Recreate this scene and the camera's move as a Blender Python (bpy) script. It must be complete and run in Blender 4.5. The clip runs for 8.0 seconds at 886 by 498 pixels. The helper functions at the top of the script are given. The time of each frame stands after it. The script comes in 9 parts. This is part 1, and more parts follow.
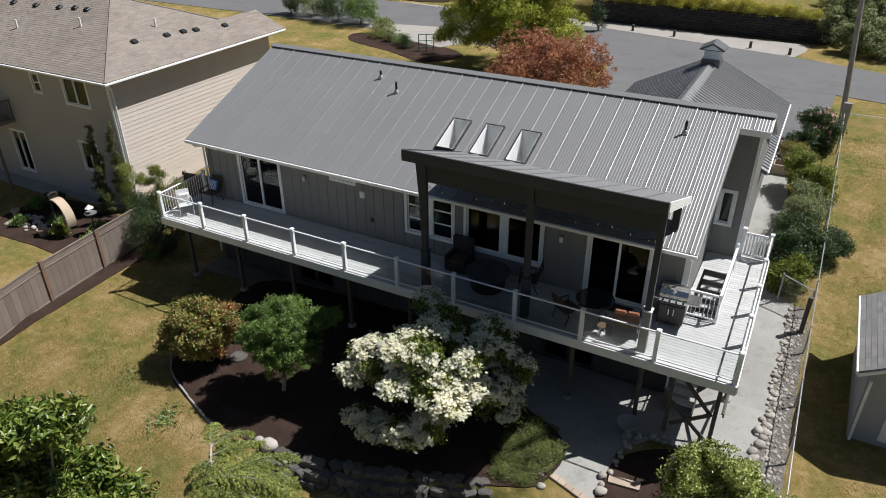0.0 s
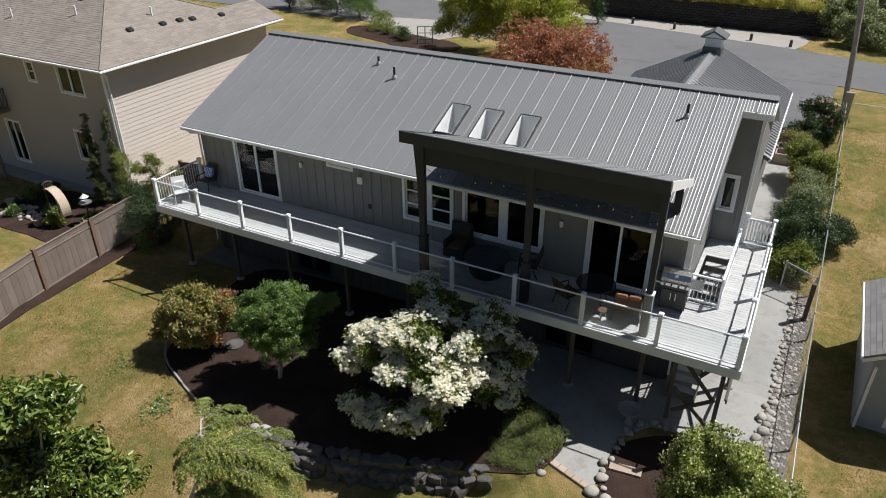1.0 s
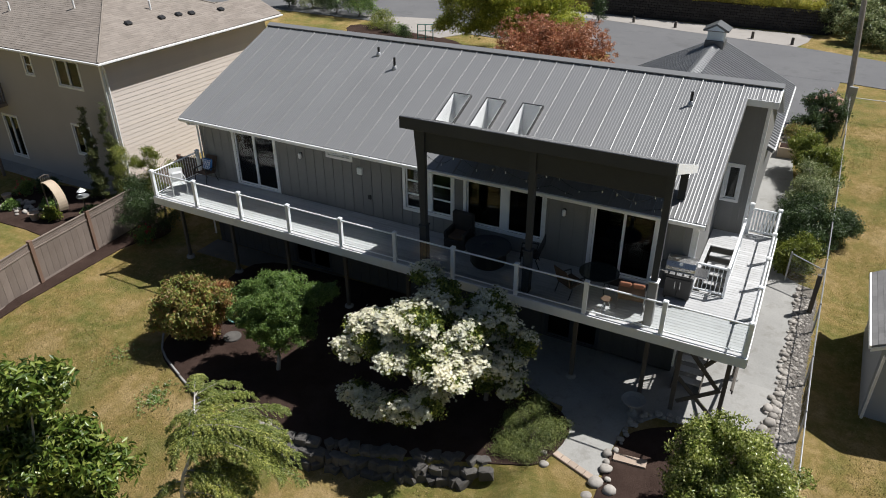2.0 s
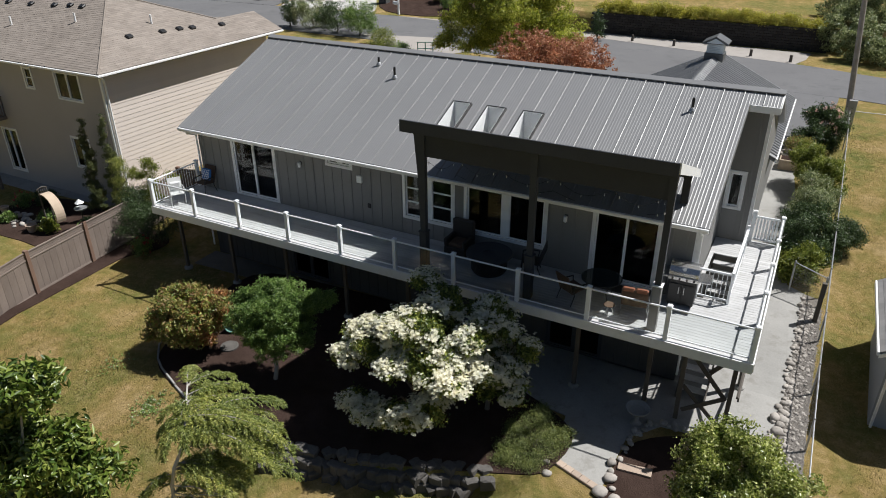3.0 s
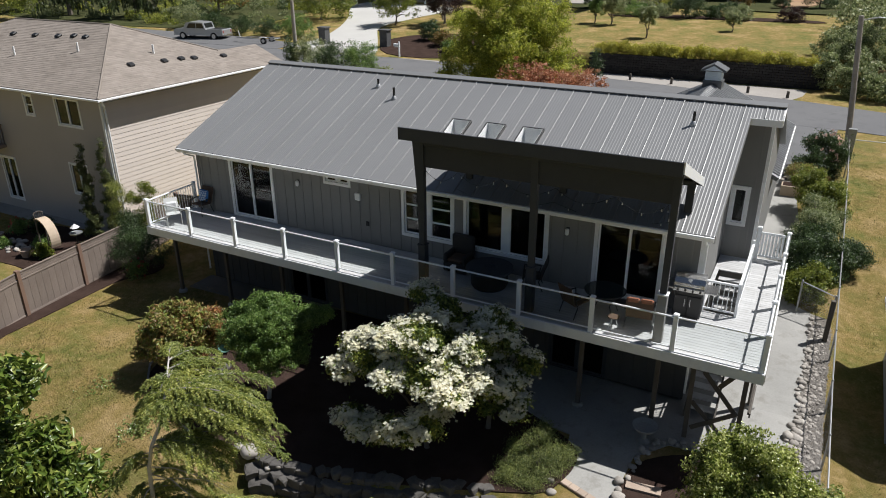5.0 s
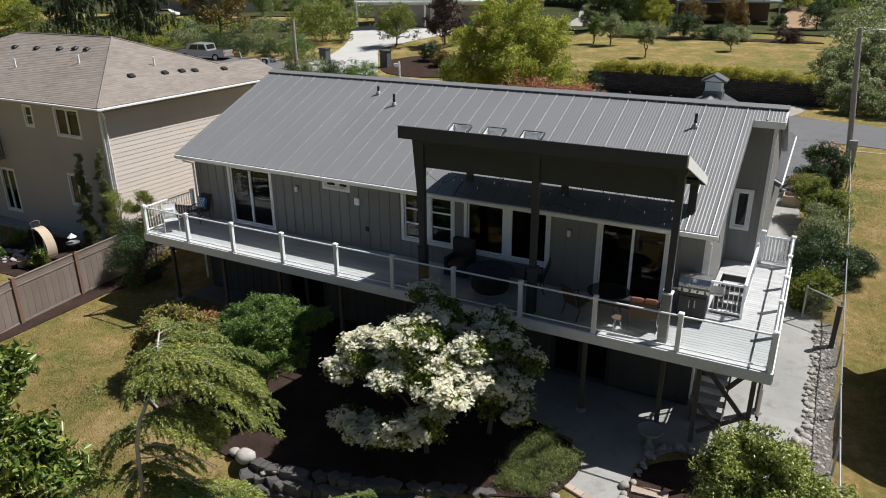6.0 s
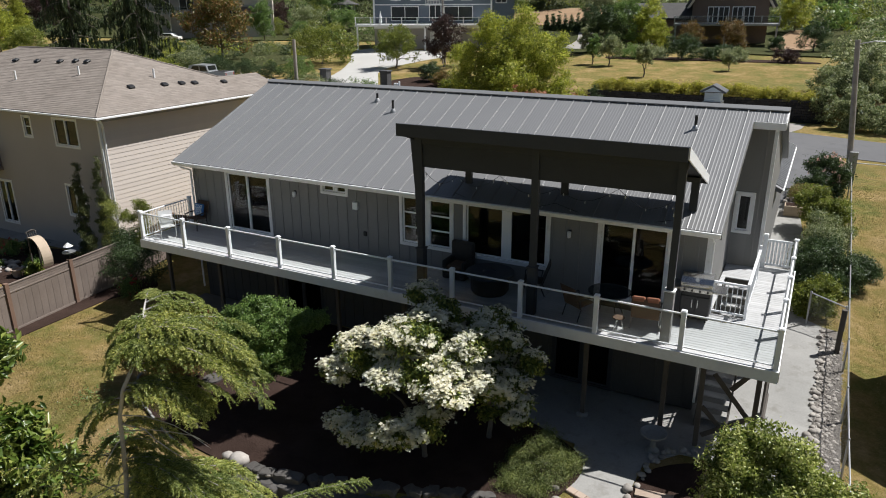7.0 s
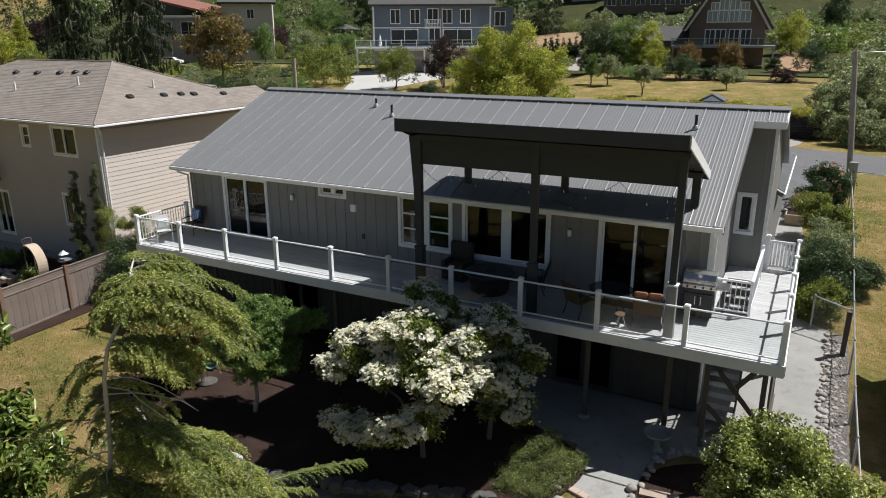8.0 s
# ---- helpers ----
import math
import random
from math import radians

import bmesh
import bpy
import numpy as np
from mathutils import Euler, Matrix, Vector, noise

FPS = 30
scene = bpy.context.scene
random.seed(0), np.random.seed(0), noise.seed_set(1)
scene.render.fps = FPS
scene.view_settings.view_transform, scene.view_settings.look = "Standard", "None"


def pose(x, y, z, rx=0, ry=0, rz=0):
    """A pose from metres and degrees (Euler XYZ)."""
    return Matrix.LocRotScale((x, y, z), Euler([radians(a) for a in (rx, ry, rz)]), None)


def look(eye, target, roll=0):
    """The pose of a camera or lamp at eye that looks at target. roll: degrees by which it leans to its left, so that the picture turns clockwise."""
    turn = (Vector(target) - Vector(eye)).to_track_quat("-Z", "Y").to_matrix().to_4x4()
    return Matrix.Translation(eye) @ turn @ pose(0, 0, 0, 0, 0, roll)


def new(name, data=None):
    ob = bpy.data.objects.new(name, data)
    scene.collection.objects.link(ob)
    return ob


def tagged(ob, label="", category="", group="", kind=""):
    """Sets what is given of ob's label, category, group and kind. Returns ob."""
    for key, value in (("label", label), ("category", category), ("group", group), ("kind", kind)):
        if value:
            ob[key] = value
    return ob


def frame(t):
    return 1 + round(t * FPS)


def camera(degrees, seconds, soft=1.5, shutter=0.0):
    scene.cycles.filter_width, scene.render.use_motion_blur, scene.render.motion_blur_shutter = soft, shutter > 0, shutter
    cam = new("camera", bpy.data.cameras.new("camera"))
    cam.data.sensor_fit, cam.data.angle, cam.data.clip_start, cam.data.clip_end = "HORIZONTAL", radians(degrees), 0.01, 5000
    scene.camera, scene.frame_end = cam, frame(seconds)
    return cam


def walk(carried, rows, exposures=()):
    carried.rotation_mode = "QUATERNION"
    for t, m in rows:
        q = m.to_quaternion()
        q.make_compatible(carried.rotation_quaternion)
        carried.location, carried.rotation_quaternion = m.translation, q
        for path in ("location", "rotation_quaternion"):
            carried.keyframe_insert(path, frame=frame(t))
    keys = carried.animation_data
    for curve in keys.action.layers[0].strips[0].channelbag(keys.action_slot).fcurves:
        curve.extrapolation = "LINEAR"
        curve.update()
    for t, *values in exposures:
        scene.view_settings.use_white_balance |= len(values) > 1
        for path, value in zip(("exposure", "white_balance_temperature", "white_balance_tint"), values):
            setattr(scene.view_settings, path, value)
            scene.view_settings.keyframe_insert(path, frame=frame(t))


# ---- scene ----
cam = camera(64.6, 8.0, soft=1.0)
PATH = [
    (0, (6.234, -16.012, 15.187), (5.411, -14.483, 14.193), -0.3),
    (0.5, (6.241, -15.984, 14.897), (5.419, -14.456, 13.903), -0.3),
    (1, (6.234, -15.958, 14.633), (5.413, -14.429, 13.639), -0.3),
    (1.5, (6.211, -15.949, 14.351), (5.39, -14.42, 13.358), -0.3),
    (3, (6.196, -15.985, 13.487), (5.357, -14.42, 12.566), -0.3),
    (3.5, (6.201, -16.001, 13.217), (5.355, -14.422, 12.326), -0.3),
    (4, (6.229, -16.005, 12.921), (5.375, -14.412, 12.064), -0.3),
    (4.5, (6.245, -16.013, 12.648), (5.384, -14.407, 11.823), -0.3),
    (6, (6.233, -16.035, 11.61), (5.353, -14.392, 10.884), -0.3),
    (6.5, (6.252, -16.039, 11.234), (5.366, -14.384, 10.543), -0.3),
    (7, (6.267, -16.013, 10.867), (5.375, -14.348, 10.21), -0.3),
    (7.5, (6.269, -15.993, 10.492), (5.373, -14.318, 9.867), -0.4),
    (8, (6.275, -16.004, 10.063), (5.374, -14.318, 9.476), -0.3),
]
walk(cam, [(t, look(eye, target, roll)) for t, eye, target, roll in PATH])

# ---- light ----
SUN = Vector((0.46, 0.45, 1.0)).normalized()
world = bpy.data.worlds.new("sky")
scene.world = world
world.use_nodes = True
wn = world.node_tree.nodes
sky = wn.new("ShaderNodeTexSky")
sky.sky_type, sky.sun_disc = "NISHITA", False
sky.sun_elevation = math.asin(SUN.z)
sky.sun_rotation = math.atan2(SUN.x, SUN.y)
wn["Background"].inputs["Strength"].default_value = 0.036
world.node_tree.links.new(sky.outputs[0], wn["Background"].inputs["Color"])
sun = new("sun", bpy.data.lights.new("sun", "SUN"))
sun.data.energy, sun.data.angle, sun.data.color = 5.0, radians(0.55), (1.0, 0.983, 0.96)
sun.matrix_world = look(SUN * 80, (0, 0, 0))
scene.view_settings.exposure = 0.31

# ---- materials ----


def nodes_of(name):
    m = bpy.data.materials.new(name)
    m.use_nodes = True
    t = m.node_tree
    return m, t, t.nodes, t.links, t.nodes["Principled BSDF"]


def scaled(t, coord, scale):
    mp = t.nodes.new("ShaderNodeMapping")
    mp.inputs["Scale"].default_value = scale if isinstance(scale, tuple) else (scale,) * 3
    t.links.new(coord, mp.inputs["Vector"])
    return mp.outputs[0]


def noise_of(t, vec, detail=4.0, rough=0.6):
    n = t.nodes.new("ShaderNodeTexNoise")
    n.inputs["Scale"].default_value, n.inputs["Detail"].default_value, n.inputs["Roughness"].default_value = 1.0, detail, rough
    t.links.new(vec, n.inputs["Vector"])
    return n.outputs["Fac"]


def ramp_of(t, fac, stops):
    r = t.nodes.new("ShaderNodeValToRGB")
    els = r.color_ramp.elements
    while len(els) < len(stops):
        els.new(0.5)
    for e, (p, c) in zip(els, stops):
        e.position, e.color = p, (*c, 1)
    t.links.new(fac, r.inputs["Fac"])
    return r.outputs["Color"]


def mixed(t, a, b, fac, mode="MIX"):
    m = t.nodes.new("ShaderNodeMix")
    m.data_type, m.blend_type = "RGBA", mode
    for s, v in ((m.inputs[6], a), (m.inputs[7], b), (m.inputs[0], fac)):
        if isinstance(v, (int, float)):
            s.default_value = v
        elif isinstance(v, tuple):
            s.default_value = (*v, 1)
        else:
            t.links.new(v, s)
    return m.outputs[2]


def surface(name, dark, light, rough=0.6, metal=0.0, big=0.6, fine=25.0, bump=0.3, depth=0.01, piece=0.0, island=0.0, stain=None, spec=0.5, gap=0.05):
    """A solid surface with blotches (big, per metre), grain (fine) and, where given, a shift from piece to piece."""
    m, t, n, l, p = nodes_of(name)
    co = n.new("ShaderNodeTexCoord").outputs["Object"]
    a = noise_of(t, scaled(t, co, big), 5)
    b = noise_of(t, scaled(t, co, fine), 6, 0.7)
    mid = tuple((x + y) / 2 for x, y in zip(dark, light))
    c1 = ramp_of(t, a, [(0.3, dark), (0.7, light)])
    c2 = ramp_of(t, b, [(0.3, dark), (0.7, light)])
    col = mixed(t, c1, c2, 0.5)
    if stain:
        s = noise_of(t, scaled(t, co, big * 2.3), 8, 0.75)
        f = n.new("ShaderNodeMapRange")
        f.inputs[1].default_value, f.inputs[2].default_value = 0.52, 0.75
        l.new(s, f.inputs[0])
        col = mixed(t, col, stain, f.outputs[0])
    for amount, source in ((piece, "ShaderNodeObjectInfo"), (island, "ShaderNodeNewGeometry")):
        if amount:
            nd = n.new(source)
            r = nd.outputs["Random" if source == "ShaderNodeObjectInfo" else "Random Per Island"]
            v = ramp_of(t, r, [(0.0, (1 - amount,) * 3), (1.0, (1 + amount * 0.6,) * 3)])
            col = mixed(t, col, v, 1.0, "MULTIPLY")
    l.new(col, p.inputs["Base Color"])
    p.inputs["Metallic"].default_value = metal
    p.inputs["Specular IOR Level"].default_value = spec
    rr = n.new("ShaderNodeMapRange")
    rr.inputs[3].default_value, rr.inputs[4].default_value = max(0.02, rough - gap), min(1.0, rough + gap)
    l.new(b, rr.inputs[0])
    l.new(rr.outputs[0], p.inputs["Roughness"])
    if bump:
        bp = n.new("ShaderNodeBump")
        bp.inputs["Strength"].default_value, bp.inputs["Distance"].default_value = bump, depth
        l.new(b, bp.inputs["Height"])
        l.new(bp.outputs[0], p.inputs["Normal"])
    return m


def foliage(name, stops, gloss=0.4, through_light=0.3, piece=0.0):
    """Leaves: each its own shade, part of the light passes through; piece: how far whole sprays differ."""
    m, t, n, l, p = nodes_of(name)
    geo = n.new("ShaderNodeNewGeometry")
    col = ramp_of(t, geo.outputs["Random Per Island"], stops)
    co = n.new("ShaderNodeTexCoord").outputs["Object"]
    v = ramp_of(t, noise_of(t, scaled(t, co, 1.7), 3), [(0.3, (0.72, 0.74, 0.7)), (0.7, (1.2, 1.15, 1.0))])
    col = mixed(t, col, v, 1.0, "MULTIPLY")
    if piece:
        r = ramp_of(t, n.new("ShaderNodeObjectInfo").outputs["Random"], [(0.0, (1 - piece, 1 - piece * 0.7, 1 - piece)), (1.0, (1 + piece, 1 + piece * 0.8, 1 + piece * 0.3))])
        col = mixed(t, col, r, 1.0, "MULTIPLY")
    l.new(col, p.inputs["Base Color"])
    p.inputs["Roughness"].default_value = gloss
    p.inputs["Specular IOR Level"].default_value = 0.55
    tr = n.new("ShaderNodeBsdfTranslucent")
    l.new(col, tr.inputs["Color"])
    mx = n.new("ShaderNodeMixShader")
    mx.inputs[0].default_value = through_light
    l.new(p.outputs[0], mx.inputs[1])
    l.new(tr.outputs[0], mx.inputs[2])
    l.new(mx.outputs[0], n["Material Output"].inputs["Surface"])
    return m


def glass(name, tint=(0.85, 0.9, 0.9), rough=0.02, gain=0.4):
    """A thin pane: mostly clear, glossier towards grazing angles."""
    m, t, n, l, p = nodes_of(name)
    clear, shine, fr, mx = n.new("ShaderNodeBsdfTransparent"), n.new("ShaderNodeBsdfGlossy"), n.new("ShaderNodeFresnel"), n.new("ShaderNodeMixShader")
    clear.inputs["Color"].default_value = (*tint, 1)
    shine.inputs["Roughness"].default_value = rough
    fr.inputs["IOR"].default_value = 1.5
    half = n.new("ShaderNodeMath")
    half.operation = "MULTIPLY"
    half.inputs[1].default_value = gain
    l.new(fr.outputs[0], half.inputs[0])
    l.new(half.outputs[0], mx.inputs[0])
    l.new(clear.outputs[0], mx.inputs[1])
    l.new(shine.outputs[0], mx.inputs[2])
    l.new(mx.outputs[0], n["Material Output"].inputs["Surface"])
    return m


# ---- mesh helpers ----


class Shape:
    """Collects vertices and faces for one mesh."""

    def __init__(self, m=None):
        self.v, self.f, self.m = [], [], m or Matrix()

    def add(self, verts, faces):
        k = len(self.v)
        self.v += [tuple(self.m @ Vector(p)) for p in verts]
        self.f += [tuple(k + i for i in f) for f in faces]
        return self

    def box(self, x0, x1, y0, y1, z0, z1, b=0.0):
        x0, x1, y0, y1, z0, z1 = min(x0, x1), max(x0, x1), min(y0, y1), max(y0, y1), min(z0, z1), max(z0, z1)
        if b <= 0:
            vs = [(x, y, z) for z in (z0, z1) for y in (y0, y1) for x in (x0, x1)]
            return self.add(vs, [(0, 2, 3, 1), (4, 5, 7, 6), (0, 1, 5, 4), (2, 6, 7, 3), (0, 4, 6, 2), (1, 3, 7, 5)])
        b = min(b, (x1 - x0) * 0.45, (y1 - y0) * 0.45, (z1 - z0) * 0.45)
        c = Vector(((x0 + x1) / 2, (y0 + y1) / 2, (z0 + z1) / 2))
        h = Vector(((x1 - x0) / 2, (y1 - y0) / 2, (z1 - z0) / 2))
        vs, at = [], {}
        for s in [(i, j, k) for i in (-1, 1) for j in (-1, 1) for k in (-1, 1)]:
            for ax in range(3):
                at[s, ax] = len(vs)
                vs.append(tuple(c[q] + s[q] * (h[q] - (0 if q == ax else b)) for q in range(3)))
        fs = []
        for ax in range(3):
            o, q = [(1, 2), (0, 2), (0, 1)][ax]
            for sg in (-1, 1):
                face = []
                for i, j in ((-1, -1), (1, -1), (1, 1), (-1, 1)):
                    s = [0, 0, 0]
                    s[ax], s[o], s[q] = sg, i, j
                    face.append(at[tuple(s), ax])
                fs.append(face)
            for i in (-1, 1):
                for j in (-1, 1):
                    s0, s1 = [0, 0, 0], [0, 0, 0]
                    s0[ax], s0[o], s0[q] = -1, i, j
                    s1[ax], s1[o], s1[q] = 1, i, j
                    s0, s1 = tuple(s0), tuple(s1)
                    fs.append([at[s0, o], at[s1, o], at[s1, q], at[s0, q]])
        for s in [(i, j, k) for i in (-1, 1) for j in (-1, 1) for k in (-1, 1)]:
            fs.append([at[s, 0], at[s, 1], at[s, 2]])
        out = []
        for f in fs:
            p = [Vector(vs[i]) for i in f]
            nrm = (p[1] - p[0]).cross(p[2] - p[0])
            mid = sum(p, Vector()) / len(p)
            out.append(f if nrm.dot(mid - c) > 0 else f[::-1])
        return self.add(vs, out)

    def rod(self, p0, p1, r0, r1=None, n=8, caps=True):
        p0, p1 = Vector(p0), Vector(p1)
        r1 = r0 if r1 is None else r1
        d = (p1 - p0).normalized()
        a = d.orthogonal().normalized()
        b = d.cross(a)
        vs = [p + (a * math.cos(2 * math.pi * i / n) + b * math.sin(2 * math.pi * i / n)) * r for p, r in ((p0, r0), (p1, r1)) for i in range(n)]
        fs = [(i, (i + 1) % n, n + (i + 1) % n, n + i) for i in range(n)]
        if caps:
            fs += [tuple(range(n))[::-1], tuple(range(n, 2 * n))]
        return self.add(vs, fs)

    def tube(self, pts, radii, n=6):
        pts = [Vector(p) for p in pts]
        vs, fs = [], []
        for i, p in enumerate(pts):
            d = (pts[min(i + 1, len(pts) - 1)] - pts[max(i - 1, 0)]).normalized()
            a = d.cross(Vector((0.31, 0.95, 0.05)))
            a = a.normalized() if a.length > 0.05 else d.orthogonal().normalized()
            b = d.cross(a)
            r = radii[i] if isinstance(radii, (list, tuple)) else radii
            vs += [p + (a * math.cos(2 * math.pi * k / n) + b * math.sin(2 * math.pi * k / n)) * r for k in range(n)]
        for i in range(len(pts) - 1):
            fs += [(i * n + k, i * n + (k + 1) % n, (i + 1) * n + (k + 1) % n, (i + 1) * n + k) for k in range(n)]
        fs += [tuple(range(n))[::-1], tuple(range((len(pts) - 1) * n, len(pts) * n))]
        return self.add(vs, fs)

    def lathe(self, profile, c=(0, 0, 0), n=16):
        vs = [(c[0] + r * math.cos(2 * math.pi * k / n), c[1] + r * math.sin(2 * math.pi * k / n), c[2] + z) for r, z in profile for k in range(n)]
        fs = [(i * n + k, i * n + (k + 1) % n, (i + 1) * n + (k + 1) % n, (i + 1) * n + k) for i in range(len(profile) - 1) for k in range(n)]
        fs += [tuple(range(n))[::-1], tuple(range((len(profile) - 1) * n, len(profile) * n))]
        return self.add(vs, fs)

    def slab(self, poly, push):
        """A flat polygon (three-dimensional points) pushed along a vector into a solid."""
        n, push = len(poly), Vector(push)
        lo = [Vector(p) for p in poly]
        nrm = sum(((lo[i] - lo[0]).cross(lo[i + 1] - lo[0]) for i in range(1, n - 1)), Vector())
        if nrm.dot(push) > 0:
            lo = lo[::-1]
        vs = lo + [p + push for p in lo]
        fs = [tuple(range(n)), tuple(range(n, 2 * n))[::-1]] + [((i + 1) % n, i, n + i, n + (i + 1) % n) for i in range(n)]
        return self.add(vs, fs)

    def mesh(self, name, mat, smooth=False):
        me = bpy.data.meshes.new(name)
        me.from_pydata(self.v, [], self.f)
        me.materials.append(mat)
        if smooth:
            me.shade_smooth()
        me.update()
        return me


def part(name, shape, material, parent, label="", smooth=False):
    """One mesh object under a thing or under a part; its places are the parent's."""
    data = shape if isinstance(shape, bpy.types.Mesh) else shape.mesh(name, material, smooth)
    ob = new(name, data)
    ob.parent = parent
    if label:
        ob["label"] = label
    return ob


def thing(name, label, category, group="", kind="", at=(0, 0, 0), turn=0.0, data=None):
    ob = new(name, data)
    ob.matrix_basis = pose(*at, 0, 0, turn)
    return tagged(ob, label, category, group, kind)


def solid(name, shape, material, label, category="", group="", kind="", smooth=False):
    return tagged(new(name, shape.mesh(name, material, smooth)), label, category, group, kind)


def at_part(name, data, parent, m, label=""):
    """A piece on shared mesh data, posed under its parent."""
    ob = new(name, data)
    ob.parent = parent
    ob.matrix_basis = m
    if label:
        ob["label"] = label
    return ob


def mesh_from(name, verts, quads, mat, tris=False):
    """A mesh from numpy arrays of corners and of quads (or triangles)."""
    k = quads.shape[1]
    me = bpy.data.meshes.new(name)
    me.vertices.add(len(verts))
    me.vertices.foreach_set("co", np.ascontiguousarray(verts, dtype=np.float32).ravel())
    me.loops.add(quads.size)
    me.loops.foreach_set("vertex_index", np.ascontiguousarray(quads, dtype=np.int32).ravel())
    me.polygons.add(len(quads))
    me.polygons.foreach_set("loop_start", np.arange(0, quads.size, k, dtype=np.int32))
    me.materials.append(mat)
    me.update(calc_edges=True)
    return me


def unit(a):
    return a / np.maximum(np.linalg.norm(a, axis=1, keepdims=True), 1e-9)


def leaves_at(rng, c, out, length, width, droop=0.2, spread=0.8, fold=0.25):
    """A folded pointed leaf at each place c, facing roughly out. Returns vertices and quads (two a leaf)."""
    n = len(c)
    nrm = unit(out + rng.normal(0, spread, (n, 3)) + np.array([0, 0, 0.35]))
    ax = unit(np.cross(nrm, rng.normal(0, 1, (n, 3))) - np.array([0, 0, droop]))
    side = unit(np.cross(ax, nrm))
    L = (length * rng.uniform(0.65, 1.3, n))[:, None]
    W = (width * rng.uniform(0.7, 1.25, n))[:, None]
    up = unit(np.cross(side, ax))
    p0, p2 = c - ax * L * 0.5, c + ax * L * 0.5 - up * L * 0.12
    mid = c + ax * L * 0.02
    p1, p3 = mid + side * W * 0.5 + up * W * fold, mid - side * W * 0.5 + up * W * fold
    v = np.stack([p0, p1, p2, p3], 1).reshape(-1, 3)
    b = np.arange(n)[:, None] * 4
    q = np.concatenate([np.concatenate([b, b + 1, b + 2], 1), np.concatenate([b, b + 2, b + 3], 1)])
    return v, q


def lumps(rng, blobs, n, inner=0.6, rough=0.22):
    """Places and outward ways on uneven shells of the blobs (cx, cy, cz, rx, ry, rz), kept out of one another's hearts."""
    vol = np.array([(b[3] * b[4] * b[5]) ** 0.67 for b in blobs])
    which = rng.choice(len(blobs), n, p=vol / vol.sum())
    bb = np.array(blobs)[which]
    d = unit(rng.normal(0, 1, (n, 3)))
    wob = 1 + rough * (np.sin(d[:, 0] * 5.1 + which * 1.7) * np.cos(d[:, 1] * 4.3 + which) + 0.6 * np.sin(d[:, 2] * 9 + d[:, 0] * 7 + which))
    r = (inner + (1 - inner) * rng.random(n) ** 0.6) * wob
    p = bb[:, :3] + d * bb[:, 3:] * r[:, None]
    return p, unit(d / bb[:, 3:])


def crown(rng, blobs, sprays, per, length, width, scatter=0.16, inner=0.6, rough=0.22, droop=0.2, spread=0.8, low=None):
    """A crown of leaf sprays. Returns vertices and triangles."""
    p, o = lumps(rng, blobs, sprays, inner, rough)
    if low is not None:
        keep = p[:, 2] > low
        p, o = p[keep], o[keep]
    c = np.repeat(p, per, 0) + rng.normal(0, scatter, (len(p) * per, 3)) * np.array([1, 1, 0.7])
    return leaves_at(rng, c, np.repeat(o, per, 0), length, width, droop, spread)


def trunk(rng, base, tops, r, steps=5, wander=0.12, limbs=None):
    """A tapered trunk that forks into limbs towards the given tops; limbs: a list that takes them as shapes of their own."""
    s = Shape()
    base = Vector(base)
    mean = sum((Vector(t) for t in tops), Vector()) / len(tops)
    fork = base.lerp(mean, 0.4)
    s.tube([base - Vector((0, 0, 0.1)), base.lerp(fork, 0.1), base.lerp(fork, 0.5) + Vector((wander * 0.5, 0, 0)), fork], [r * 1.35, r, r * 0.9, r * 0.8], 8)
    for tp in tops:
        tp = Vector(tp)
        pts = [fork - (fork - base) * 0.05]
        for i in range(1, steps + 1):
            u = i / steps
            pts.append(fork.lerp(tp, u) + Vector(rng.normal(0, wander * (1 - u * 0.5), 3)) + Vector((0, 0, 0.15 * math.sin(u * math.pi))))
        if limbs is not None:
            limbs.append(Shape())
        (s if limbs is None else limbs[-1]).tube(pts, [r * 0.65 * (1 - 0.85 * i / steps) for i in range(steps + 1)], 6)
    return s

# ---- material set ----
m_roof = surface("roof_metal", (0.20, 0.202, 0.206), (0.225, 0.227, 0.231), 0.34, 0.0, 0.5, 60, 0.03, 0.001, piece=0.03, spec=0.5)
m_garage_roof = surface("garage_roof_metal", (0.28, 0.285, 0.29), (0.33, 0.335, 0.34), 0.38, 0.05, 0.5, 40, 0.05, 0.002, piece=0.06, spec=0.35)
m_roof_dark = surface("roof_trim_metal", (0.10, 0.105, 0.11), (0.13, 0.135, 0.14), 0.45, 0.3, 0.7, 50, 0.05, 0.002)
m_siding = surface("grey_siding", (0.205, 0.203, 0.197), (0.255, 0.252, 0.243), 0.75, 0, 0.8, 30, 0.15, 0.003, piece=0.06, spec=0.25)
# Darker than the siding above: shade under the deck is put into this colour.
m_lower = surface("shade_toned_basement", (0.07, 0.07, 0.07), (0.10, 0.10, 0.098), 0.85, 0, 0.8, 30, 0.2, 0.003, spec=0.12)
m_white = surface("white_trim_paint", (0.80, 0.81, 0.815), (0.86, 0.865, 0.86), 0.5, 0, 1.5, 40, 0.08, 0.002, stain=(0.66, 0.66, 0.63))
m_vinyl = surface("white_vinyl", (0.83, 0.85, 0.87), (0.88, 0.895, 0.905), 0.38, 0, 1.2, 30, 0.04, 0.001)
m_fascia = surface("deck_fascia_board", (0.74, 0.755, 0.76), (0.82, 0.83, 0.83), 0.6, 0, 0.8, 30, 0.1, 0.002, stain=(0.66, 0.66, 0.65))
